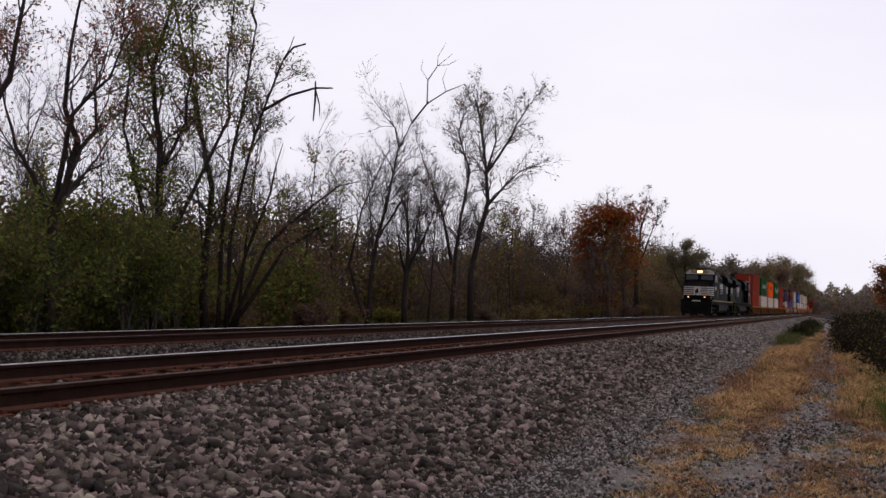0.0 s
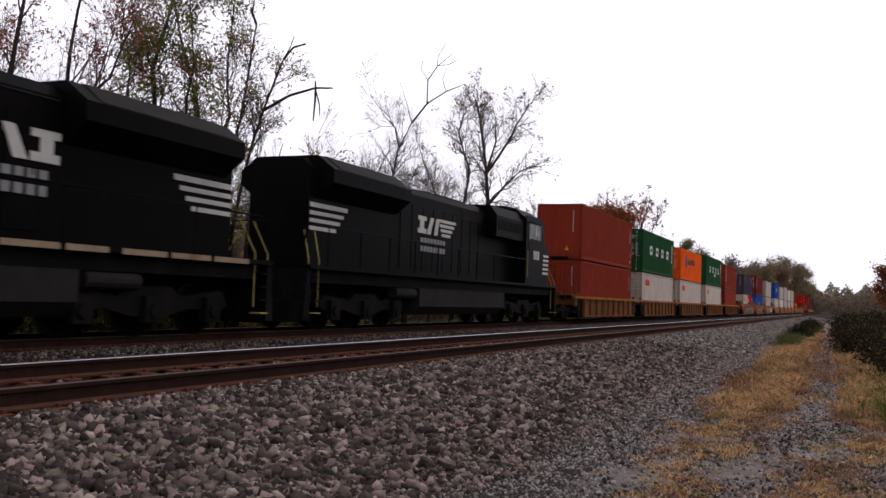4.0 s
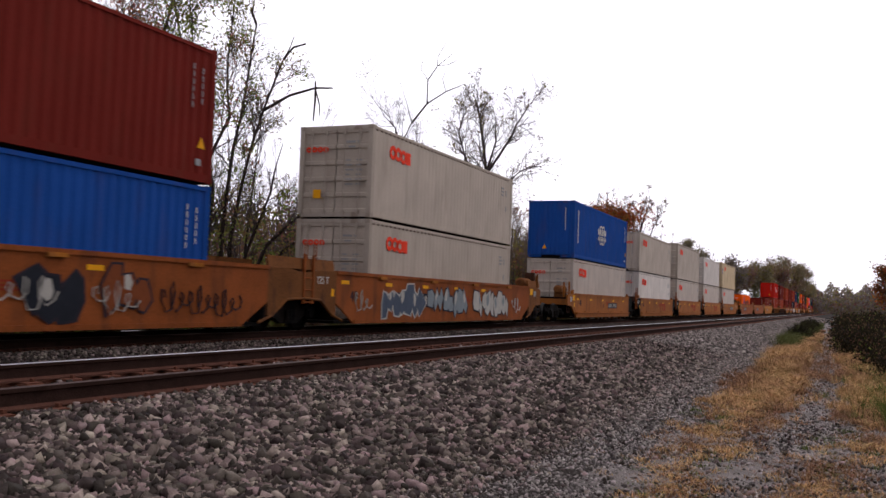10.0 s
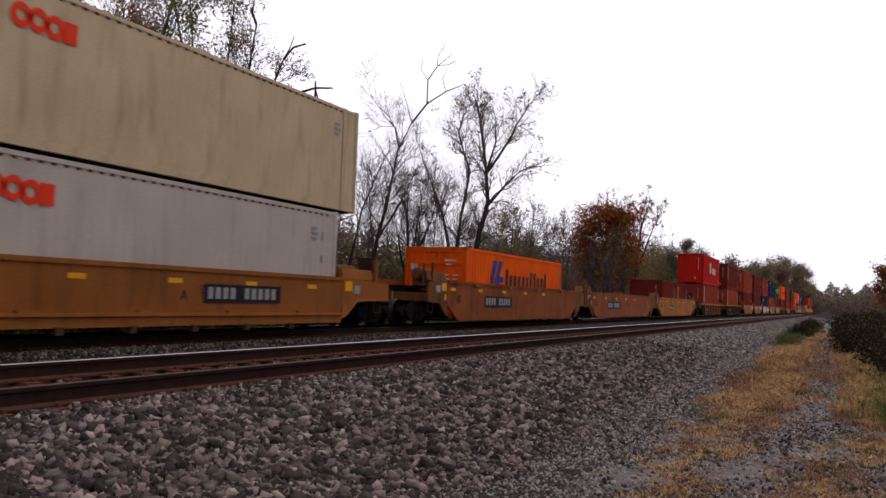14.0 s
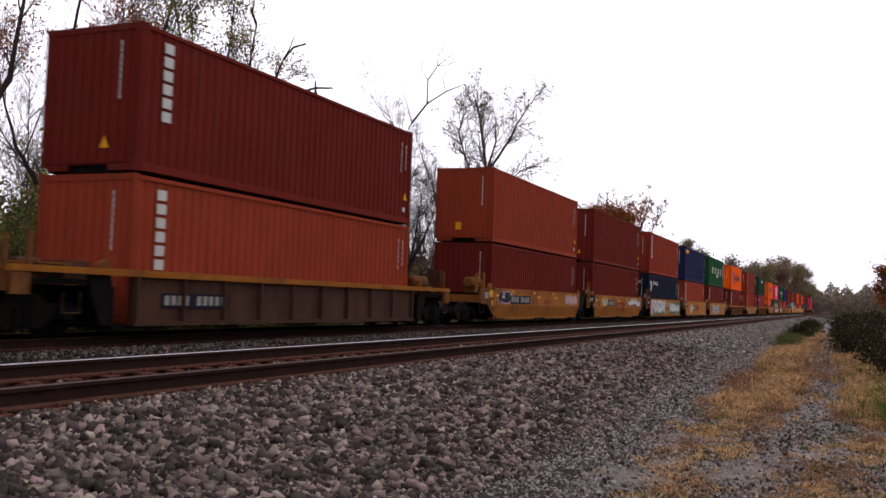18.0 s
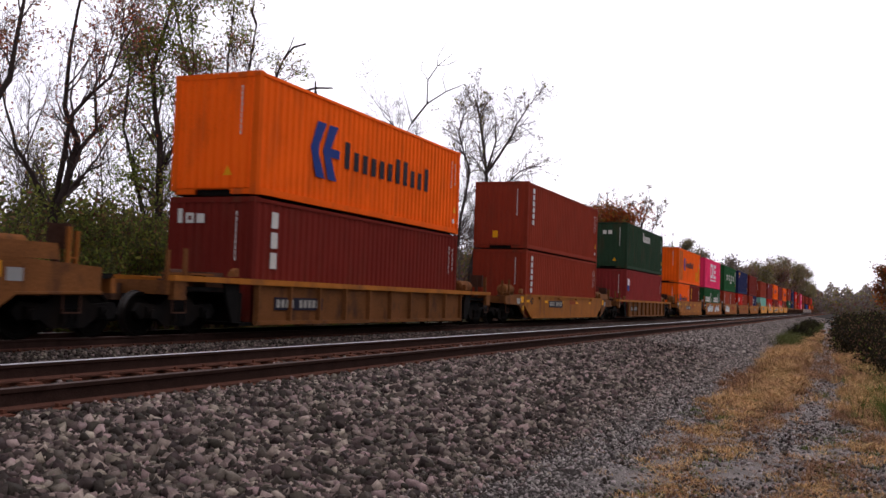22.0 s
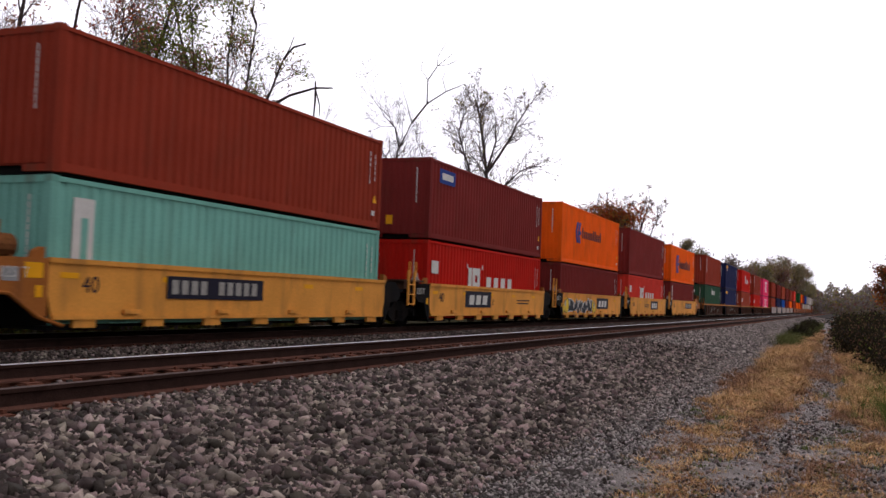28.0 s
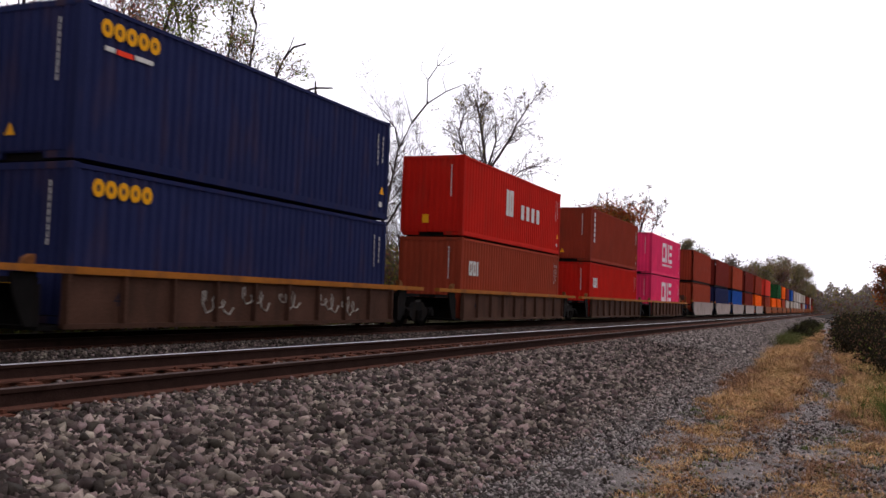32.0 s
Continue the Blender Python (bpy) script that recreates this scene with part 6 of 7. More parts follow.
def tree(x, y, stems, radius, seed, label, leaves=(), leaf_size=0.07, leaf_count=0, zone=(0.0, 99.0), kids=(7, 6, 4), shoot=2.4, top_level=3, lift=0.10, name="tree", twig=M_TWIG, scatter=0.12, bare=1.0, extra=(), clump_size=6):
    """A tree of main stems (each a line of (across, up) metres), side limbs, twigs and leaves."""
    rng = np.random.default_rng(seed)
    z0 = float(ground_height(x)) - 0.1
    ob = new(name)
    tagged(ob, label, "tree", "trees along the railway")
    ob.location = (x, y, z0)
    tips, wood = [], []
    for k, line in enumerate(stems):
        deep = rng.uniform(-0.35, 0.35) if k else 0.0
        root = 0.0
        if line[0][1] > 0.6:
            near_pt = min(wood, key=lambda q: (q.dot(ALONG) - line[0][0]) ** 2 + (q.z - line[0][1]) ** 2)
            root = near_pt.dot(DEEP)
        pts = [ALONG * a + Vector((0, 0, z)) + DEEP * (root + (deep * j + (0.25 * math.sin(j * 1.7 + k))) * (0.5 if j else 0)) for j, (a, z) in enumerate(line)]
        fine = []
        for i in range(len(pts) - 1):
            fine += [pts[i].lerp(pts[i + 1], t) + Vector(rng.normal(0, 0.03, 3).tolist()) * (1 if i or t else 0) for t in (0, 0.5)]
        fine.append(pts[-1])
        wood += fine
        hmax = max(q.z for q in pts)
        r0 = radius * (1.0 if k == 0 else 0.62) * (1 - 0.55 * line[0][1] / max(hmax, 1))
        radii = [max(r0 * (1 - 0.85 * i / (len(fine) - 1)), 0.012) for i in range(len(fine))]
        part("trunk" if k == 0 else "limb", Solid().tube(fine, radii, 8).mesh("trunk" if k == 0 else "limb", M_BARK, smooth=True), ob)
        out = []
        total = sum((fine[i + 1] - fine[i]).length for i in range(len(fine) - 1))
        for _ in range(int(kids[0] * total / 4) + 2):
            f = rng.uniform(0.22, bare)
            i = min(int(f * (len(fine) - 1)), len(fine) - 2)
            q = fine[i].lerp(fine[i + 1], f * (len(fine) - 1) - i)
            dd = (fine[i + 1] - fine[i]).normalized()
            side = Vector(rng.normal(0, 1, 3).tolist())
            side = (side - dd * side.dot(dd)).normalized()
            ang = rng.uniform(0.4, 0.95)
            branch(rng, q, (dd * math.cos(ang) + side * math.sin(ang)).normalized(), shoot * rng.uniform(0.5, 1.15) * (1.15 - 0.5 * f), radii[i] * 0.42 + 0.004, 1, top_level, lift, 0.16, kids, out, tips)
        s = Solid()
        for p, r, level in out:
            s.tube(p, r, 4 if level < 2 else 3)
        part("branchwork", s.mesh("branchwork", twig), ob, label="many thin forking branches")["kind"] = "stuff"
    for line, thick in extra:      # plain limbs without twigs, joined to the nearest wood
        q = min(wood, key=lambda q: (q.dot(ALONG) - line[0][0]) ** 2 + (q.z - line[0][1]) ** 2)
        pts = [ALONG * a + DEEP * q.dot(DEEP) + Vector((0, 0, z)) for a, z in line[1:]]
        wood += pts
        part("limb", Solid().tube([q] + pts, thick, 7).mesh("limb", M_BARK, smooth=True), ob, label="snapped bare limb")
    pool = np.array([q[:] for q in tips if zone[0] <= q.z <= zone[1]]) if tips else np.zeros((0, 3))
    for (kind, share) in leaves:
        n = int(leaf_count * share)
        if n and len(pool):
            clump = pool[rng.integers(0, len(pool), max(n // clump_size, 1))]
            c = clump[rng.integers(0, len(clump), n)] + rng.normal(0, scatter, (n, 3))
            v, f = quads(rng, c, leaf_size)
            part("leaves", quick_mesh("leaves", v, f, LEAF[kind]), ob, label=LEAF[kind].name)["kind"] = "stuff"
    return ob


tree(-19.5, 18.7, [[(0, 0), (-0.1, 2.1), (-0.1, 3.5), (0.2, 4.2), (0.5, 5.6), (0.0, 6.5), (0.1, 7.9), (0.5, 10.4)], [(-0.1, 3.5), (-0.6, 4.5), (-1.0, 5.3), (-1.3, 6.2), (-1.8, 8.4)], [(0.3, 5.0), (0.9, 5.9), (0.8, 7.0), (1.1, 8.8)], [(-0.1, 3.6), (0.3, 6.2), (1.3, 7.3), (1.9, 9.0)]],
     0.165, 11, "dark bare tree with forked trunk, a few withered leaves", (("pinkish", 0.8), ("rust", 0.2)), 0.05, 2600, (5.0, 99), (7, 6, 4), 2.2)
tree(-20.4, 16.2, [[(0, 0), (-0.2, 3.0), (0.6, 5.6), (1.3, 6.8), (1.5, 8.8), (1.3, 10.5)], [(-0.2, 3.0), (-1.0, 6.0), (-1.3, 9.0)]], 0.13, 12, "slim bare tree with withered purplish leaves", (("pinkish", 0.8), ("rust", 0.2)), 0.05, 2600, (4.0, 99), (5, 5, 4), 1.7)
tree(-21.5, 25.1, [[(0, 0), (-0.1, 3.7), (-0.1, 6.6), (-0.5, 9.1), (0, 11.5), (0.1, 14)], [(-0.1, 3.3), (-0.9, 5.2), (-1.4, 7.1), (-1.3, 9.1), (-1.7, 11.6)], [(-0.1, 5.6), (0.8, 7.4), (1.0, 9.2), (0.6, 12.5)], [(0, 2.7), (1.1, 5.1), (2.1, 7.7), (1.9, 9.8), (2.1, 13.0)]],
     0.15, 13, "tall tree still in dull green leaf, several stems", (("green", 0.56), ("olive", 0.24), ("pinkish", 0.20)), 0.06, 17000, (1.2, 99), (7, 6, 4), 2.2, scatter=0.26, clump_size=60)
t = tree(-20.5, 27.3, [[(-0.4, 0), (-0.6, 2.8), (-0.5, 5.3), (-1.1, 8.4), (-1.9, 10.8), (-2.4, 13.5)], [(0, 0), (0, 3.5), (0.3, 6.8), (0.7, 9.0), (0.9, 11.3), (0.7, 11.8)], [(0.3, 0), (0.3, 3.5), (0.8, 6.4), (1.3, 8.2), (1.9, 10.1), (2.3, 10.9)], [(0.3, 0.5), (1.0, 3.1), (1.7, 5.2), (2.1, 7.0)],
                   [(0.4, 0.2), (1.6, 3.3), (2.9, 4.6), (4.1, 5.5), (4.9, 5.7)], [(0.4, 0.2), (2.2, 3.2), (3.4, 4.0), (5.0, 4.7)]],
     0.14, 14, "clump of dark stems with broken tops, sparse olive leaves", (("green", 0.45), ("olive", 0.3), ("pinkish", 0.25)), 0.055, 5200, (3.2, 10.2), (7, 6, 4), 1.5, scatter=0.22, clump_size=50, bare=0.72, lift=0.05,
         extra=(([(1.3, 8.2), (2.2, 8.8), (3.1, 9.1), (3.75, 9.12)], [0.06, 0.05, 0.042, 0.025]), ([(1.9, 10.1), (2.25, 10.55), (2.7, 10.7)], [0.05, 0.04, 0.03]), ([(0.9, 11.3), (0.72, 11.75), (0.75, 12.0)], [0.05, 0.045, 0.03])))
part("limb", Solid().tube([ALONG * 3.1 + Vector((0, 0, 9.35)), ALONG * 3.12 + Vector((0, 0, 8.7)), ALONG * 3.08 + Vector((0, 0, 7.9))], [0.03, 0.04, 0.025], 6).tube([ALONG * 3.1 + Vector((0, 0, 9.1)), ALONG * 3.28 + Vector((0, 0, 8.5)), ALONG * 3.3 + Vector((0, 0, 8.1))], [0.03, 0.025, 0.015], 6).mesh("limb", M_BARK), t, label="snapped hanging branch")
tree(-23.5, 44.2, [[(0, 0), (0.1, 2.4), (0.4, 4.8), (1.0, 7.4), (1.3, 9.5), (2.0, 11.1)], [(-0.1, 0.3), (-1.1, 3.2), (-0.5, 6.3), (0.3, 8.5), (0.9, 9.8)], [(1.4, 9.7), (1.1, 10.8), (0.5, 11.4), (0.6, 12.0)], [(0.4, 4.8), (1.6, 6.8), (2.5, 9.0)]],
     0.15, 16, "bare tree leaning over with a long crooked top limb", (("mauve", 1.0),), 0.05, 160, (7, 99), (8, 6, 5), 2.3, lift=0.05, bare=0.9,
     extra=(([(2.0, 11.1), (2.8, 12.2), (3.8, 12.9), (4.9, 13.4)], [0.055, 0.048, 0.036, 0.012]), ([(2.8, 12.2), (2.8, 13.5), (3.3, 14.3), (4.1, 15.0)], [0.038, 0.032, 0.022, 0.010]), ([(3.3, 14.3), (3.3, 14.8), (3.7, 15.6)], [0.018, 0.014, 0.008]), ([(2.8, 13.5), (2.4, 14.1), (2.5, 14.7)], [0.018, 0.013, 0.008]),
            ([(3.8, 12.9), (3.6, 13.6), (3.8, 14.2)], [0.02, 0.014, 0.008]), ([(2.0, 11.1), (1.7, 12.2), (1.3, 13.3)], [0.022, 0.016, 0.008]), ([(3.3, 14.3), (3.9, 14.4), (4.4, 14.7)], [0.016, 0.012, 0.008])))
tree(-22.5, 46.8, [[(0, 0), (0, 2.5), (0.1, 4.1), (-0.1, 6.3), (-0.5, 7.5)], [(0, 2.5), (0.4, 5.0), (0.7, 7.3)], [(0, 3.1), (0.8, 4.7), (1.3, 6.0), (1.6, 7.3)], [(-0.1, 3.1), (-0.5, 4.7), (-0.7, 5.9)]],
     0.185, 17, "bare broom-shaped tree with many upright stems", (), 0.05, 0, (0, 0), (8, 6, 5), 2.6, lift=0.08)
tree(-23.5, 58.8, [[(0.2, 0), (0.1, 3.6), (0.6, 6.3), (1.1, 8.3), (0.9, 10.6), (0.5, 13.3), (0.1, 15.2)], [(1.1, 8.1), (2.2, 9.5), (3.3, 10.6), (4.6, 11.1)], [(1.0, 10.4), (2.6, 13.0), (3.1, 14.2), (4.2, 15.8)], [(-1.1, 0.2), (-1.0, 4.7), (-0.7, 7.4), (-0.2, 10.5), (-1.1, 13.2), (-0.5, 15.0)], [(-1.2, 3.9), (-2.0, 7.4), (-2.8, 9.5), (-3.9, 12.4)], [(0.9, 10.2), (1.5, 12.6), (1.5, 14.4)]],
     0.26, 18, "large dark tree almost bare, thin scattered leaves", (("olive", 0.6), ("mauve", 0.4)), 0.075, 2600, (9, 99), (9, 7, 5), 2.6, lift=0.03)
tree(-24, 101.6, [[(0, 0), (0, 5.8), (-0.3, 10.2), (-0.4, 14.0)], [(0, 5.2), (-2.1, 8.9), (-3.3, 11.6)], [(0, 6.4), (1.6, 10.3), (2.5, 13.0)], [(0, 3.0), (-1.8, 5.5), (-2.8, 8.0)], [(0, 3.4), (1.6, 6.0), (2.4, 9.0)], [(0, 6.0), (-1.0, 10.0), (-1.5, 13.0)], [(0, 5.0), (0.8, 9.5), (1.2, 13.4)], [(0, 2.0), (0.6, 4.5), (1.2, 6.5)], [(0, 1.5), (-1.6, 3.4), (-2.4, 6.0)], [(0, 1.5), (1.3, 3.2), (2.2, 5.8)], [(0, 0.6), (-0.5, 2.6), (-0.8, 4.6)]],
     0.30, 19, "rust-red autumn tree with a round crown", (("rust", 0.6), ("brown", 0.25), ("olive", 0.15)), 0.12, 30000, (1.0, 12.2), (6, 6, 4), 2.3, lift=0.03, scatter=0.55, clump_size=40)
tree(-22, 107.1, [[(0, 0), (0, 6.1), (0.4, 10.7), (1.3, 13.6)], [(0, 4.1), (-0.7, 8.7), (-1.3, 13.0)], [(0, 5.0), (1.2, 9.0), (2.4, 12.2)]], 0.26, 20, "slender tree with few brown leaves and upright branches", (("brown", 0.6), ("mauve", 0.4)), 0.13, 900, (8, 99), (6, 6, 4), 2.6, lift=0.2)
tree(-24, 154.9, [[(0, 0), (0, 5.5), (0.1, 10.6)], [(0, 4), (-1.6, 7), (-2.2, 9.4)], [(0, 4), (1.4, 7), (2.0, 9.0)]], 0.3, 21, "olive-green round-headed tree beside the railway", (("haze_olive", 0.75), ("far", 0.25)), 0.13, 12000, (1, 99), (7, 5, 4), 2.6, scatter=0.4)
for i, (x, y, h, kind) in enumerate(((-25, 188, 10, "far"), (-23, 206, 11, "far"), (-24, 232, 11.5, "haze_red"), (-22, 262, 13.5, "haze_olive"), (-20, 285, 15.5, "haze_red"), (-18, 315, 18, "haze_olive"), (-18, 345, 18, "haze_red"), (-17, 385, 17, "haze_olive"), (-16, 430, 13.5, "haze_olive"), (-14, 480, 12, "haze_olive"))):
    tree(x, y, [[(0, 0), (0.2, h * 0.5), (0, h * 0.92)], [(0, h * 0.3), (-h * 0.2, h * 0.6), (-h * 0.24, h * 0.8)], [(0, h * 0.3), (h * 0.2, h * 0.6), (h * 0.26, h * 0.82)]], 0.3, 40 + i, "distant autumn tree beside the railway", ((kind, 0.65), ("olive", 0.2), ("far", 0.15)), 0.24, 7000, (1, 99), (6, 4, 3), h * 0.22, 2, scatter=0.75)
# slim saplings between the larger trees
g = random.Random(8)
for i in range(46):
    x = g.uniform(-31, -20)
    y = (14 + 100 * (i + g.random()) / 46) * (-x / 22)
    h = g.uniform(5.5, 9.5)
    a = g.uniform(-0.8, 0.8)
    tree(x, y, [[(0, 0), (a * 0.3, h * 0.45), (a, h)], [(0, h * 0.25), (-a - 0.6, h * 0.55), (-a - 0.9, h * 0.85)]], 0.07, 60 + i, "slim grey sapling, mostly bare", ((g.choice(("mauve", "olive", "brown", "yellow")), 1.0),), 0.08, g.choice((0, 120, 350)), (1.5, 99), (6, 6, 4), 1.9, 3, 0.14, "sapling")

# thin bare saplings make a grey haze of twigs behind them
for i in range(20):
    x = g.uniform(-36, -27)
    y = -x * (0.9 + 2.6 * (i + g.random()) / 20)
    h = g.uniform(7.5, 10.5)
    a = g.uniform(-0.8, 0.8)
    tree(x, y, [[(0, 0), (a * 0.3, h * 0.45), (a, h)]], 0.075, 140 + i, "thin bare grey sapling in the wood", (), 0.08, 0, (1.5, 99), (13, 7, 5), 2.6, 3, 0.16, "sapling")

# taller thin trees carry the wood on past the leaning ones
for i in range(22):
    x = g.uniform(-36, -27)
    y = -x * (2.5 + 4.2 * (i + g.random()) / 22)
    h = g.uniform(8.5, 11.5) * (1 + 0.05 * (y / -x - 2.5))
    a = g.uniform(-0.9, 0.9)
    tree(x, y, [[(0, 0), (a * 0.3, h * 0.45), (a, h)], [(0, h * 0.3), (-a - 0.7, h * 0.6), (-a - 1.0, h * 0.85)]], 0.10, 180 + i, "thin grey-brown tree in the wood, few leaves", ((g.choice(("brown", "olive", "yellow", "mauve")), 1.0),), 0.12, 700, (2.0, 99), (8, 6, 4), 2.8, 3, 0.12, "sapling", scatter=0.3)


def shrub(x, y, h, w, kinds, count, size, seed, name="shrub", label="tangled leafy undergrowth bush"):
    rng = np.random.default_rng(seed)
    z0 = float(ground_height(x)) - 0.05
    ob = new(name)
    tagged(ob, label, "bush", "undergrowth along the railway")
    ob.location = (x, y, z0)
    out, tips = [], []
    for k in range(6):
        a = rng.uniform(0, 6.28)
        branch(rng, Vector((math.cos(a) * 0.15, math.sin(a) * 0.15, 0)), Vector((math.cos(a) * 0.5 * w / h, math.sin(a) * 0.5 * w / h, 1)).normalized(), h * rng.uniform(0.7, 1.0), 0.03, 1, 3, 0.05, 0.18, (0, 6, 4), out, tips)
    s = Solid()
    for p, r, level in out:
        s.tube(p, r, 3)
    part("stemwork", s.mesh("stemwork", M_TWIG), ob)["kind"] = "stuff"
    pool = np.array([q[:] for q in tips])
    for kind, share in kinds:
        n = int(count * share)
        c = pool[rng.integers(0, len(pool), n)] + rng.normal(0, 0.16, (n, 3))
        c[:, 2] = np.abs(c[:, 2])
        v, f = quads(rng, c, size)
        part("leaves", quick_mesh("leaves", v, f, LEAF[kind]), ob, label=LEAF[kind].name)["kind"] = "stuff"
    return ob


g = random.Random(4)
for i in range(64):
    x = g.uniform(-25, -18.6)
    y = (13 + 120 * ((i + g.random()) / 64) ** 1.25) * (-x / 21)
    px = y / -x
    if px > 1.22 and i % 4:          # past the first trees the tall ones stand behind the trunks
        x, y = x - 5.0, y * (x - 5.0) / x
    h = g.uniform(0.7, 1.5) if x > -24 and px > 1.22 else g.uniform(1.6, 3.6) if x > -20.5 else g.uniform(2.8, 5.0)
    tone = (("dark", 0.55), ("green", 0.28), ("olive", 0.12), ("brown", 0.05)) if px < 1.25 else (("brown", 0.45), ("mauve", 0.25), ("olive", 0.30)) if px < 1.9 else (("yellow", 0.30), ("dark", 0.4), ("olive", 0.3)) if px < 2.6 else (("brown", 0.55), ("olive", 0.25), ("dark", 0.2))
    if px > 1.25 and g.random() < 0.35:
        tone = (("mauve", 0.6), ("brown", 0.4))
    shrub(x, y, h, g.uniform(1.6, 2.6), tone, int(3000 if px < 1.25 else 1500), 0.07 if px < 1.6 else 0.09, 200 + i)
# dense thicket behind the trees
rng = np.random.default_rng(77)
for k, (kind, n, size) in enumerate((("dark", 52000, 0.15), ("brown", 76000, 0.15), ("mauve", 60000, 0.13), ("olive", 42000, 0.14), ("yellow", 12000, 0.12))):
    x = -rng.uniform(26, 46, n)
    ratio = rng.uniform(0.7, 6.9, n)
    lump = 5.2 + 0.9 * np.sin(ratio * 5) + 0.5 * np.sin(ratio * 12 + x * 0.35) + 0.5 * np.sin(x * 0.8)
    lump = lump * (1 + 0.30 * np.clip(ratio - 2.2, 0, 3.4))
    z = ground_height(x) + lump * rng.beta(1.0, 1.25, n) * (0.85 + (-x - 26) / 30)
    v, f = quads(rng, np.stack([x, -x * ratio, z], 1), size)
    tagged(new("thicket", quick_mesh("thicket", v, f, LEAF[kind])), "dense thicket of " + LEAF[kind].name + " behind the trees", "thicket", kind="stuff")
# closer, denser leafage low down between the nearest trees
for kind, n in (("dark", 44000), ("green", 28000), ("olive", 22000), ("brown", 28000)):
    x = -rng.uniform(22.5, 31, n)
    ratio = rng.uniform(0.62, 1.75, n)
    lump = 3.9 + 0.8 * np.sin(ratio * 13) + 0.7 * np.sin(ratio * 31 + x) - 2.3 * (ratio - 0.9)
    v, f = quads(rng, np.stack([x, -x * ratio, ground_height(x) + lump * rng.beta(1.0, 1.15, n)], 1), 0.105)
    tagged(new("thicket", quick_mesh("thicket", v, f, LEAF[kind])), "low thicket of " + LEAF[kind].name + " under the trees", "thicket", kind="stuff")
s = Solid()
for i in range(500):
    x = -g.uniform(24, 45)
    y = -x * g.uniform(0.7, 5.2)
    h, a = g.uniform(3, 8.5), g.uniform(-0.7, 0.7)
    z = float(ground_height(x)) - 0.1
    s.tube([(x, y, z), (x + a * 0.4, y + a * 0.4, z + h * 0.5), (x + a, y + g.uniform(-0.6, 0.6), z + h)], [0.05, 0.035, 0.012], 3)
tagged(new("thicket_stems", s.mesh("thicket_stems", M_TWIG)), "many thin grey stems in the thicket", "thicket", kind="stuff")
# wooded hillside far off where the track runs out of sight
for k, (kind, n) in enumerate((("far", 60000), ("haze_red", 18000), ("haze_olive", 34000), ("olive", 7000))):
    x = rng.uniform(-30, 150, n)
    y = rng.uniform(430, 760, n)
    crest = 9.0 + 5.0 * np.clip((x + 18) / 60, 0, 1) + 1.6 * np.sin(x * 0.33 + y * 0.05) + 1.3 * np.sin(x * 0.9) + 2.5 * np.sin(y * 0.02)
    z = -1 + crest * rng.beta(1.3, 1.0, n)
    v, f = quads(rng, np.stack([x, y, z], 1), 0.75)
    tagged(new("far_woods", quick_mesh("far_woods", v, f, LEAF[kind])), "wooded hillside in haze-tinted autumn colours far along the line", "woods", kind="stuff")
# unseen belt of wood, added to close the other side and shade the train
for kind, n in (("dark", 9000), ("brown", 6000), ("olive", 5000)):
    y = rng.uniform(-70, 75, n)
    x = 11 + np.clip(y, 0, 80) * 0.03 + rng.uniform(0, 9, n)
    z = -0.8 + (9.5 + 1.8 * np.sin(y * 0.35) + 1.2 * np.sin(y * 0.9)) * rng.beta(1.1, 1.0, n)
    v, f = quads(rng, np.stack([x, y, z], 1), 0.42)
    tagged(new("roadside_wood", quick_mesh("roadside_wood", v, f, LEAF[kind])), "unseen belt of mixed wood behind the path, shading the train", "woods", kind="stuff")
# hedge of brambles along the path, and a dark red tree beyond it
g = random.Random(12)
for i in range(40):
    y = 19 + 130 * (i / 40) ** 1.5
    x = float(np.interp(y, (19, 30, 40, 56, 100, 160), (1.55, 0.80, 0.35, 0.20, 0.0, 0.2))) + g.uniform(0.0, 0.5) + 1.1 * (i % 3)
    shrub(x, y, g.uniform(0.90, 1.10) + 0.10 * (i % 3), 1.8, (("bramble", 0.86), ("brown", 0.11), ("green", 0.03)), 5200 if y < 60 else 2600, 0.034 if y < 45 else 0.055, 400 + i, label="dark bramble bush beside the gravel path")
for y in (50, 57, 66, 80):
    shrub(-1.95 - 0.012 * (y - 47), y, g.uniform(0.42, 0.55), 0.5, (("bramble", 0.85), ("dark", 0.15)), 2600, 0.05, 450 + y, label="low dark green bush at the edge of the ballast")
tree(2.95, 62, [[(0, 0), (0.1, 2.6), (-0.1, 4.6)], [(0, 1.2), (-0.7, 2.8), (-1.0, 4.0)], [(0, 1.6), (1, 3.2), (1.4, 4.4)]], 0.13, 90, "small dark red tree at the edge of the path", (("rust", 0.45), ("brown", 0.55)), 0.07, 9000, (1.0, 5.0), (7, 6, 4), 1.0, scatter=0.2)

# ---- ballast, gravel and grass ----
STONES = []
rng = np.random.default_rng(21)
for k in range(24):
    # an angular lump: a box with its corners pulled about
    c = np.array([(-1, -1, -1), (1, -1, -1), (1, 1, -1), (-1, 1, -1), (-1, -1, 1), (1, -1, 1), (1, 1, 1), (-1, 1, 1)], float) * np.array([1.0, 0.78, 0.55])
    c = c * rng.uniform(0.62, 1.15, (8, 1)) + rng.normal(0, 0.13, (8, 3))
    STONES.append(c * 0.5)
STONES = np.array(STONES)
CUBE = np.array([(0, 3, 2, 1), (4, 5, 6, 7), (0, 1, 5, 4), (1, 2, 6, 5), (2, 3, 7, 6), (3, 0, 4, 7)])


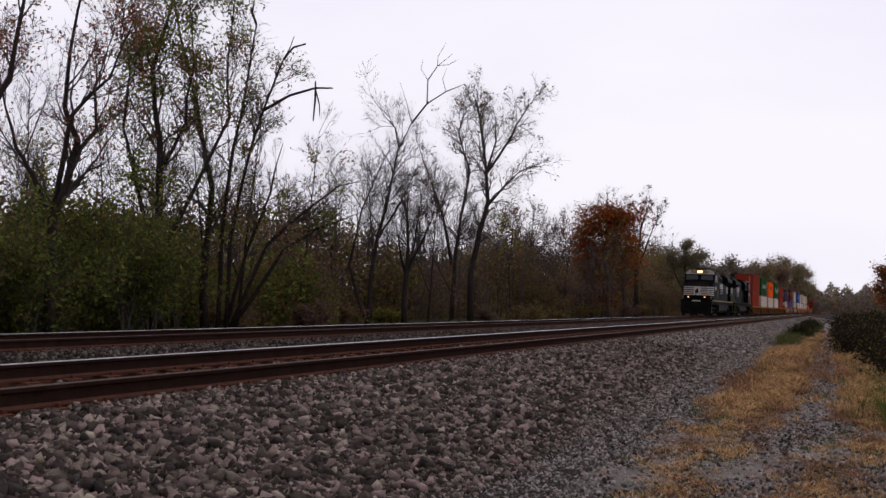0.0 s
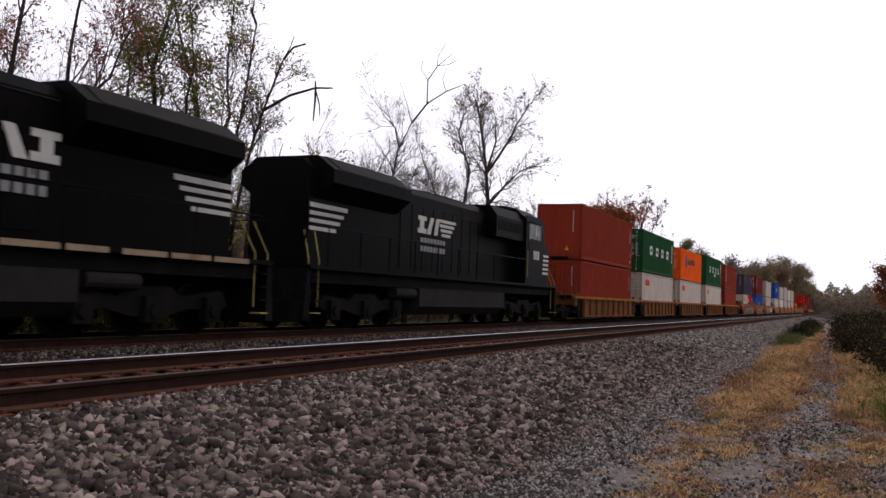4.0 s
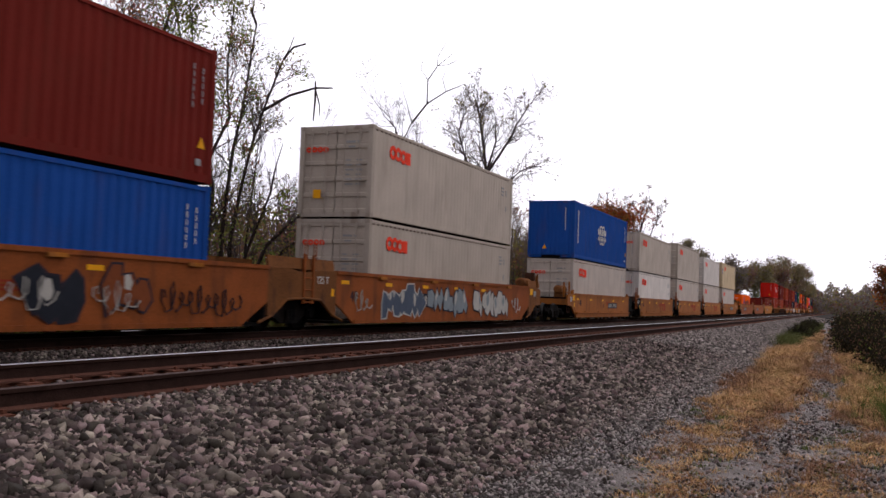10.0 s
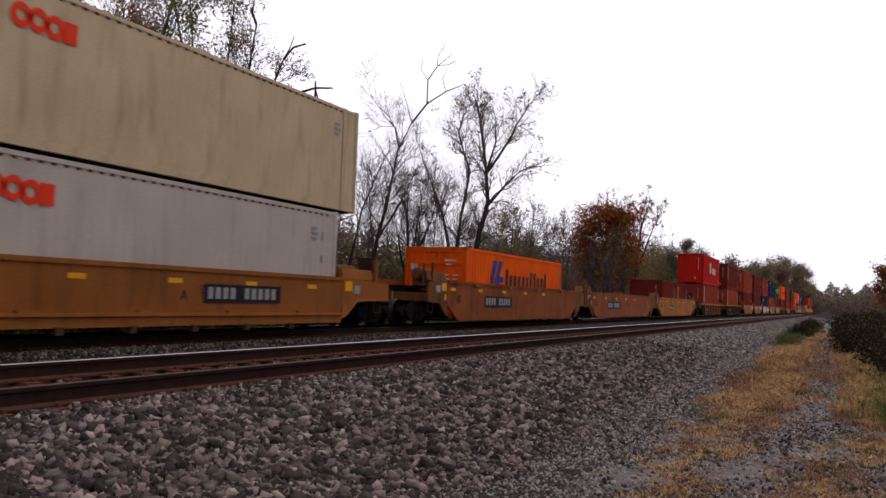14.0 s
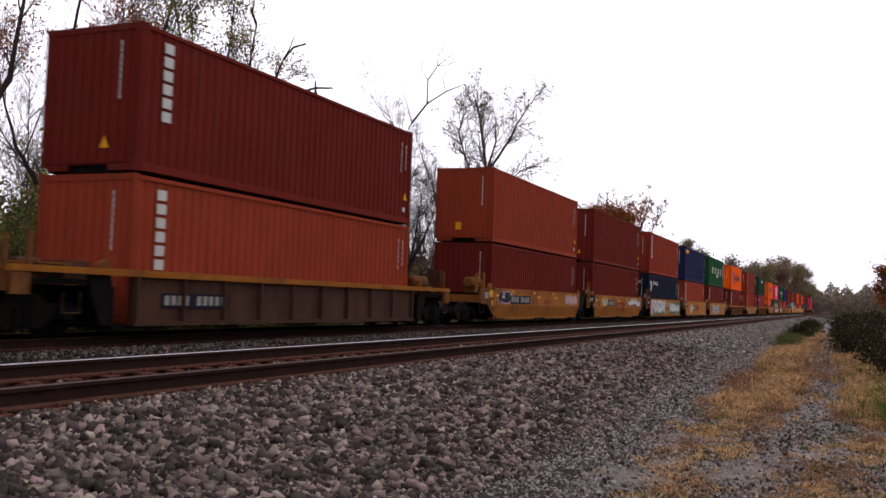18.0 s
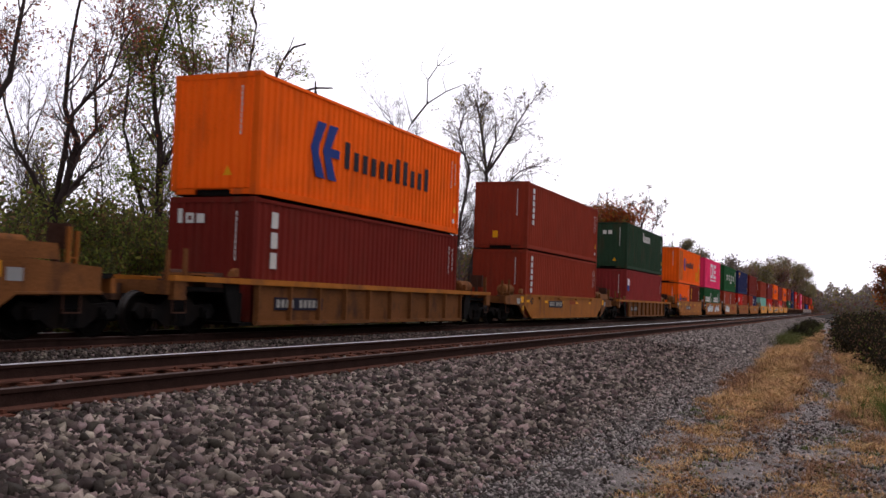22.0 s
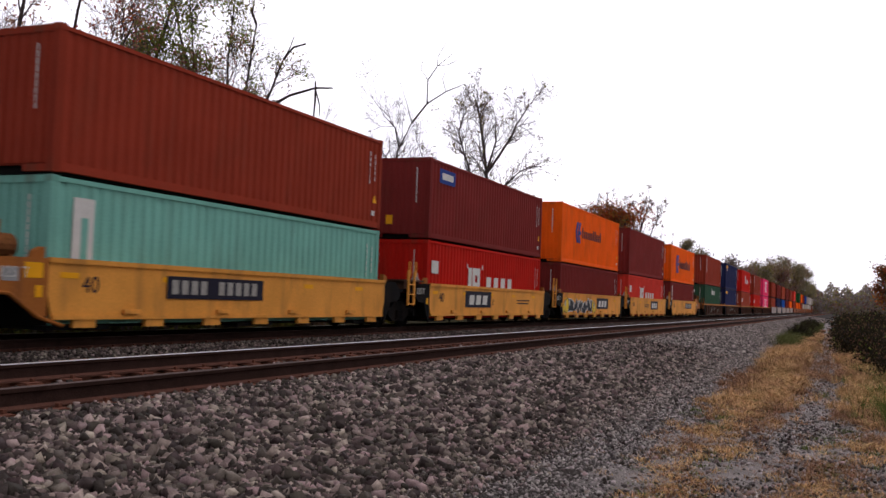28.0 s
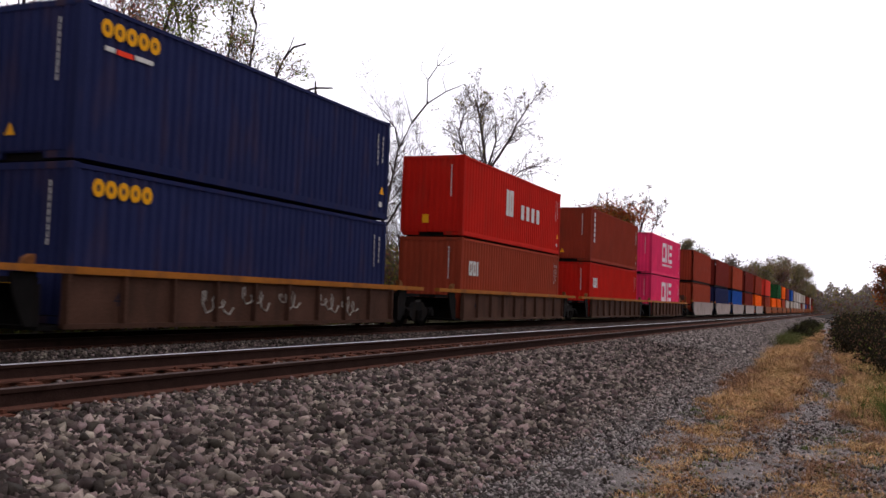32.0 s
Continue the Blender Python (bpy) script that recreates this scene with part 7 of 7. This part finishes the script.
def stones(name, label, x, y, size, mat, sink=0.15, seed=1):
    """Scattered angular stones at the places given, as one mesh."""
    r = np.random.default_rng(seed)
    n = len(x)
    z = ground_height(x)
    q = r.normal(size=(n, 4))
    q /= np.linalg.norm(q, axis=1)[:, None]
    w, a, b, c = q.T
    rot = np.stack([1 - 2 * (b * b + c * c), 2 * (a * b - c * w), 2 * (a * c + b * w), 2 * (a * b + c * w), 1 - 2 * (a * a + c * c), 2 * (b * c - a * w), 2 * (a * c - b * w), 2 * (b * c + a * w), 1 - 2 * (a * a + b * b)], 1).reshape(n, 3, 3)
    sh = STONES[r.integers(0, len(STONES), n)] * size[:, None, None]
    v = np.einsum("nij,nkj->nki", rot, sh)
    v += np.stack([x, y, z + size * (0.5 - sink) * r.uniform(0.3, 1.0, n)], 1)[:, None, :]
    f = (CUBE[None] + 8 * np.arange(n)[:, None, None]).reshape(-1, 4)
    return tagged(new(name, quick_mesh(name, v.reshape(-1, 3), f, mat)), label, "gravel", kind="stuff")


rng = np.random.default_rng(31)
n = 76000
y = 2.5 + 26 * rng.beta(1.0, 1.9, n)
x = rng.uniform(-5.66, -2.5, n) + 0.35 * rng.beta(1, 4, n) * rng.integers(0, 2, n)
size = np.clip(rng.lognormal(-3.12, 0.38, n), 0.023, 0.12) * np.interp(x, (-3.2, -2.3), (1.0, 0.5))
stones("ballast", "coarse grey crushed-stone ballast on the track shoulder", x, y, size, M_STONE, 0.1, 1)
n = 42000
y = 28 + 150 * rng.beta(1.0, 2.0, n)
x = rng.uniform(-5.7, -2.3, n)
stones("ballast", "coarse grey crushed-stone ballast running along the track", x, y, rng.uniform(0.05, 0.10, n) * np.interp(y, (28, 180), (1.0, 1.8)), M_PALE, 0.1, 2)
n = 20000
y = 10 + 26 * rng.beta(1.6, 1.2, n)
x = np.interp(y, (10, 36), (-3.0, -4.2)) + rng.beta(1.6, 1.0, n) * np.interp(y, (10, 36), (0.7, 1.9))
stones("ballast", "pale smaller ballast at the foot of the shoulder", x, y, rng.uniform(0.02, 0.055, n), M_PALE, 0.0, 9)
n = 40000
y = 5 + 75 * rng.beta(1.0, 1.7, n)
x = np.where(rng.random(n) < 0.42, rng.uniform(-12.3, -8.2, n), np.where(rng.random(n) < 0.55, rng.uniform(-8.4, -5.6, n), rng.uniform(-16.2, -12.0, n)))
keep = ~((np.abs(np.abs(x - NEAR_TRACK) - 0.7525) < 0.12) | (np.abs(np.abs(x - FAR_TRACK) - 0.7525) < 0.12))
stones("ballast", "grey ballast stones between the rails and tracks", x[keep], y[keep], rng.uniform(0.03, 0.065, keep.sum()), M_STONE_DARK, 0.15, 3)
# stones heaped round the sleeper ends and in the cribs of the near track
n = 30000
y = 2.5 + 50 * rng.beta(1.0, 2.0, n)
x = np.where(rng.random(n) < 0.62, rng.uniform(-6.12, -5.45, n), rng.uniform(-7.6, -6.38, n))
on_tie = np.abs((y - 1.5 + 0.28) % 0.56 - 0.28) < 0.10
keep = ~on_tie | ((x > -5.95) & (rng.random(n) < 0.35))
stones("ballast", "crushed stone packed between the sleepers", x[keep], y[keep], rng.uniform(0.04, 0.075, keep.sum()), M_STONE, -0.25, 8)
n = 90000
y = 5.5 + 60 * rng.beta(1.0, 2.9, n)
x = np.where(rng.random(n) < 0.45, rng.uniform(-3.0, -1.7, n), rng.uniform(-2.4, 1.3, n))
stones("path_gravel", "fine loose gravel on the path", x, y, np.clip(rng.lognormal(-4.05, 0.42, n), 0.009, 0.05), M_CHIP, 0.2, 4)
n = 2600
y = 5.5 + 24 * rng.beta(1.0, 2.0, n)
x = rng.uniform(-2.7, 1.0, n)
stones("path_gravel", "stray ballast stones on the path", x, y, rng.uniform(0.025, 0.055, n), M_STONE, 0.2, 6)

# the path and shoulder go on behind the eye
n = 26000
y = rng.uniform(-9, 6, n)
x = np.where(rng.random(n) < 0.4, rng.uniform(-5.6, -2.3, n), rng.uniform(-3.0, 3.2, n))
stones("path_gravel", "loose gravel on shoulder and path", x, y, rng.uniform(0.015, 0.05, n), M_CHIP, 0.2, 12)


def grass(name, label, centres, blades, height, mat, seed):
    """Tufts of thin bent blades round the centres, as one mesh."""
    r = np.random.default_rng(seed)
    n = len(centres) * blades
    c = np.repeat(centres, blades, 0)
    off = r.normal(0, 0.05, (n, 2))
    ang = r.uniform(0, 2 * np.pi, n)
    h = np.repeat(height, blades) * r.uniform(0.45, 1.15, n)
    lean = r.uniform(0.3, 1.7, n) * h
    bx, by = c[:, 0] + off[:, 0], c[:, 1] + off[:, 1]
    bz = ground_height(bx) - 0.01
    dx, dy = np.cos(ang), np.sin(ang)
    w = 0.0011 + 0.0018 * r.random(n) + 0.00006 * by
    p0 = np.stack([bx - dy * w, by + dx * w, bz], 1)
    p1 = np.stack([bx + dy * w, by - dx * w, bz], 1)
    m0 = np.stack([bx + dx * lean * 0.35 - dy * w, by + dy * lean * 0.35 + dx * w, bz + h * 0.6], 1)
    m1 = np.stack([bx + dx * lean * 0.35 + dy * w, by + dy * lean * 0.35 - dx * w, bz + h * 0.6], 1)
    t0 = np.stack([bx + dx * lean, by + dy * lean, bz + h * 0.85], 1)
    t1 = t0 + np.stack([dy * 0.001, -dx * 0.001, 0 * dx], 1)
    v = np.stack([p0, p1, m1, m0, t1, t0], 1).reshape(-1, 3)
    k = 6 * np.arange(n)[:, None]
    f = np.concatenate([k + np.array([[0, 1, 2, 3]]), k + np.array([[3, 2, 4, 5]])], 1).reshape(-1, 4)
    return tagged(new(name, quick_mesh(name, v, f, mat)), label, "grass", kind="stuff")


def tufts(n, seed, y0, y1, edges, blobs):
    """Tuft places in soft clusters along a strip whose middle and half-width (at distances) are given."""
    r = np.random.default_rng(seed)
    ys, mid, half = edges
    cy = y0 + (y1 - y0) * r.beta(1.0, 2.2, blobs)
    cx = np.interp(cy, ys, mid) + np.interp(cy, ys, half) * r.uniform(-1, 1, blobs)
    i = r.integers(0, blobs, n)
    x = cx[i] + r.normal(0, 0.17, n)
    y = cy[i] + r.normal(0, 0.32, n) * (1 + cy[i] / 25)
    return np.stack([x, y], 1)


YS = (6, 10, 14, 20, 35, 60)
for k, (mat, n, hk, word) in enumerate(((M_DRY, 1050, 1.0, "straw-coloured dry"), (M_DEAD, 1350, 0.8, "dead brown"), (M_GREEN_GRASS, 260, 0.7, "thin green"))):
    c = tufts(n, 5 + k, 7.2, 75, (YS, (-1.35, -1.35, -1.3, -1.35, -1.55, -1.65), (0.32, 0.45, 0.45, 0.42, 0.40, 0.35)), 70)
    grass("path_grass", word + " grass along the gravel path", c, 40, hk * np.interp(c[:, 1], (8, 14, 18, 30), (0.055, 0.11, 0.21, 0.30)), mat, 1 + k)
    c = tufts(n, 15 + k, 7.0, 75, (YS, (-0.30, 0.05, 0.42, 0.70, 0.50, 0.12), (0.3, 0.35, 0.45, 0.5, 0.4, 0.2)), 75)
    grass("path_grass", word + " grass between path and brambles", c, 40, hk * np.interp(c[:, 1], (8, 14, 18, 30), (0.055, 0.11, 0.23, 0.36)), mat, 11 + k)
c = tufts(420, 30, 6.5, 60, (YS, (-0.55, -0.55, -0.5, -0.45, -0.5, -0.5), (0.3, 0.3, 0.25, 0.2, 0.2, 0.2)), 40)
grass("path_grass", "scattered dead grass on the gravel path", c, 14, np.full(len(c), 0.06), M_DEAD, 31)
c = tufts(260, 33, 22, 90, ((20, 40, 100), (-0.5, -0.7, -1.0), (0.25, 0.3, 0.35)), 60)
grass("path_grass", "dead grass over the far part of the path", c, 26, np.full(len(c), 0.12), M_DEAD, 34)
c = tufts(260, 7, 14, 60, (YS, (1.0, 1.0, 1.0, 1.0, 0.8, 0.2), (0.4, 0.4, 0.5, 0.5, 0.4, 0.2)), 60)
grass("weeds", "green weeds at the foot of the brambles", c, 24, np.full(len(c), 0.34), M_GREEN_GRASS, 3)
c = tufts(330, 8, 38, 95, ((30, 50, 100), (-1.95, -2.1, -2.3), (0.12, 0.25, 0.3)), 40)
grass("weeds", "dark green weeds on the ballast edge", c, 40, np.random.default_rng(4).uniform(0.2, 0.62, len(c)), LEAF["dark"], 4)
c = tufts(3200, 9, 12, 90, ((10, 100), (-18.4, -18.4), (1.5, 1.5)), 300)
grass("green_grass", "rough green grass beyond the far track", c, 18, np.full(len(c), 0.32), M_GREEN_GRASS, 5)


def motions():
    """The whole train runs at a steady speed towards the eye."""
    for ob, u, z, *turn in MOVING:
        rz = turn[0] if turn else 0
        walk(ob, [(t, pose(FAR_TRACK, u - SPEED * t, z, 0, 0, rz)) for t in (0, SECONDS / 2, SECONDS)])


motions()
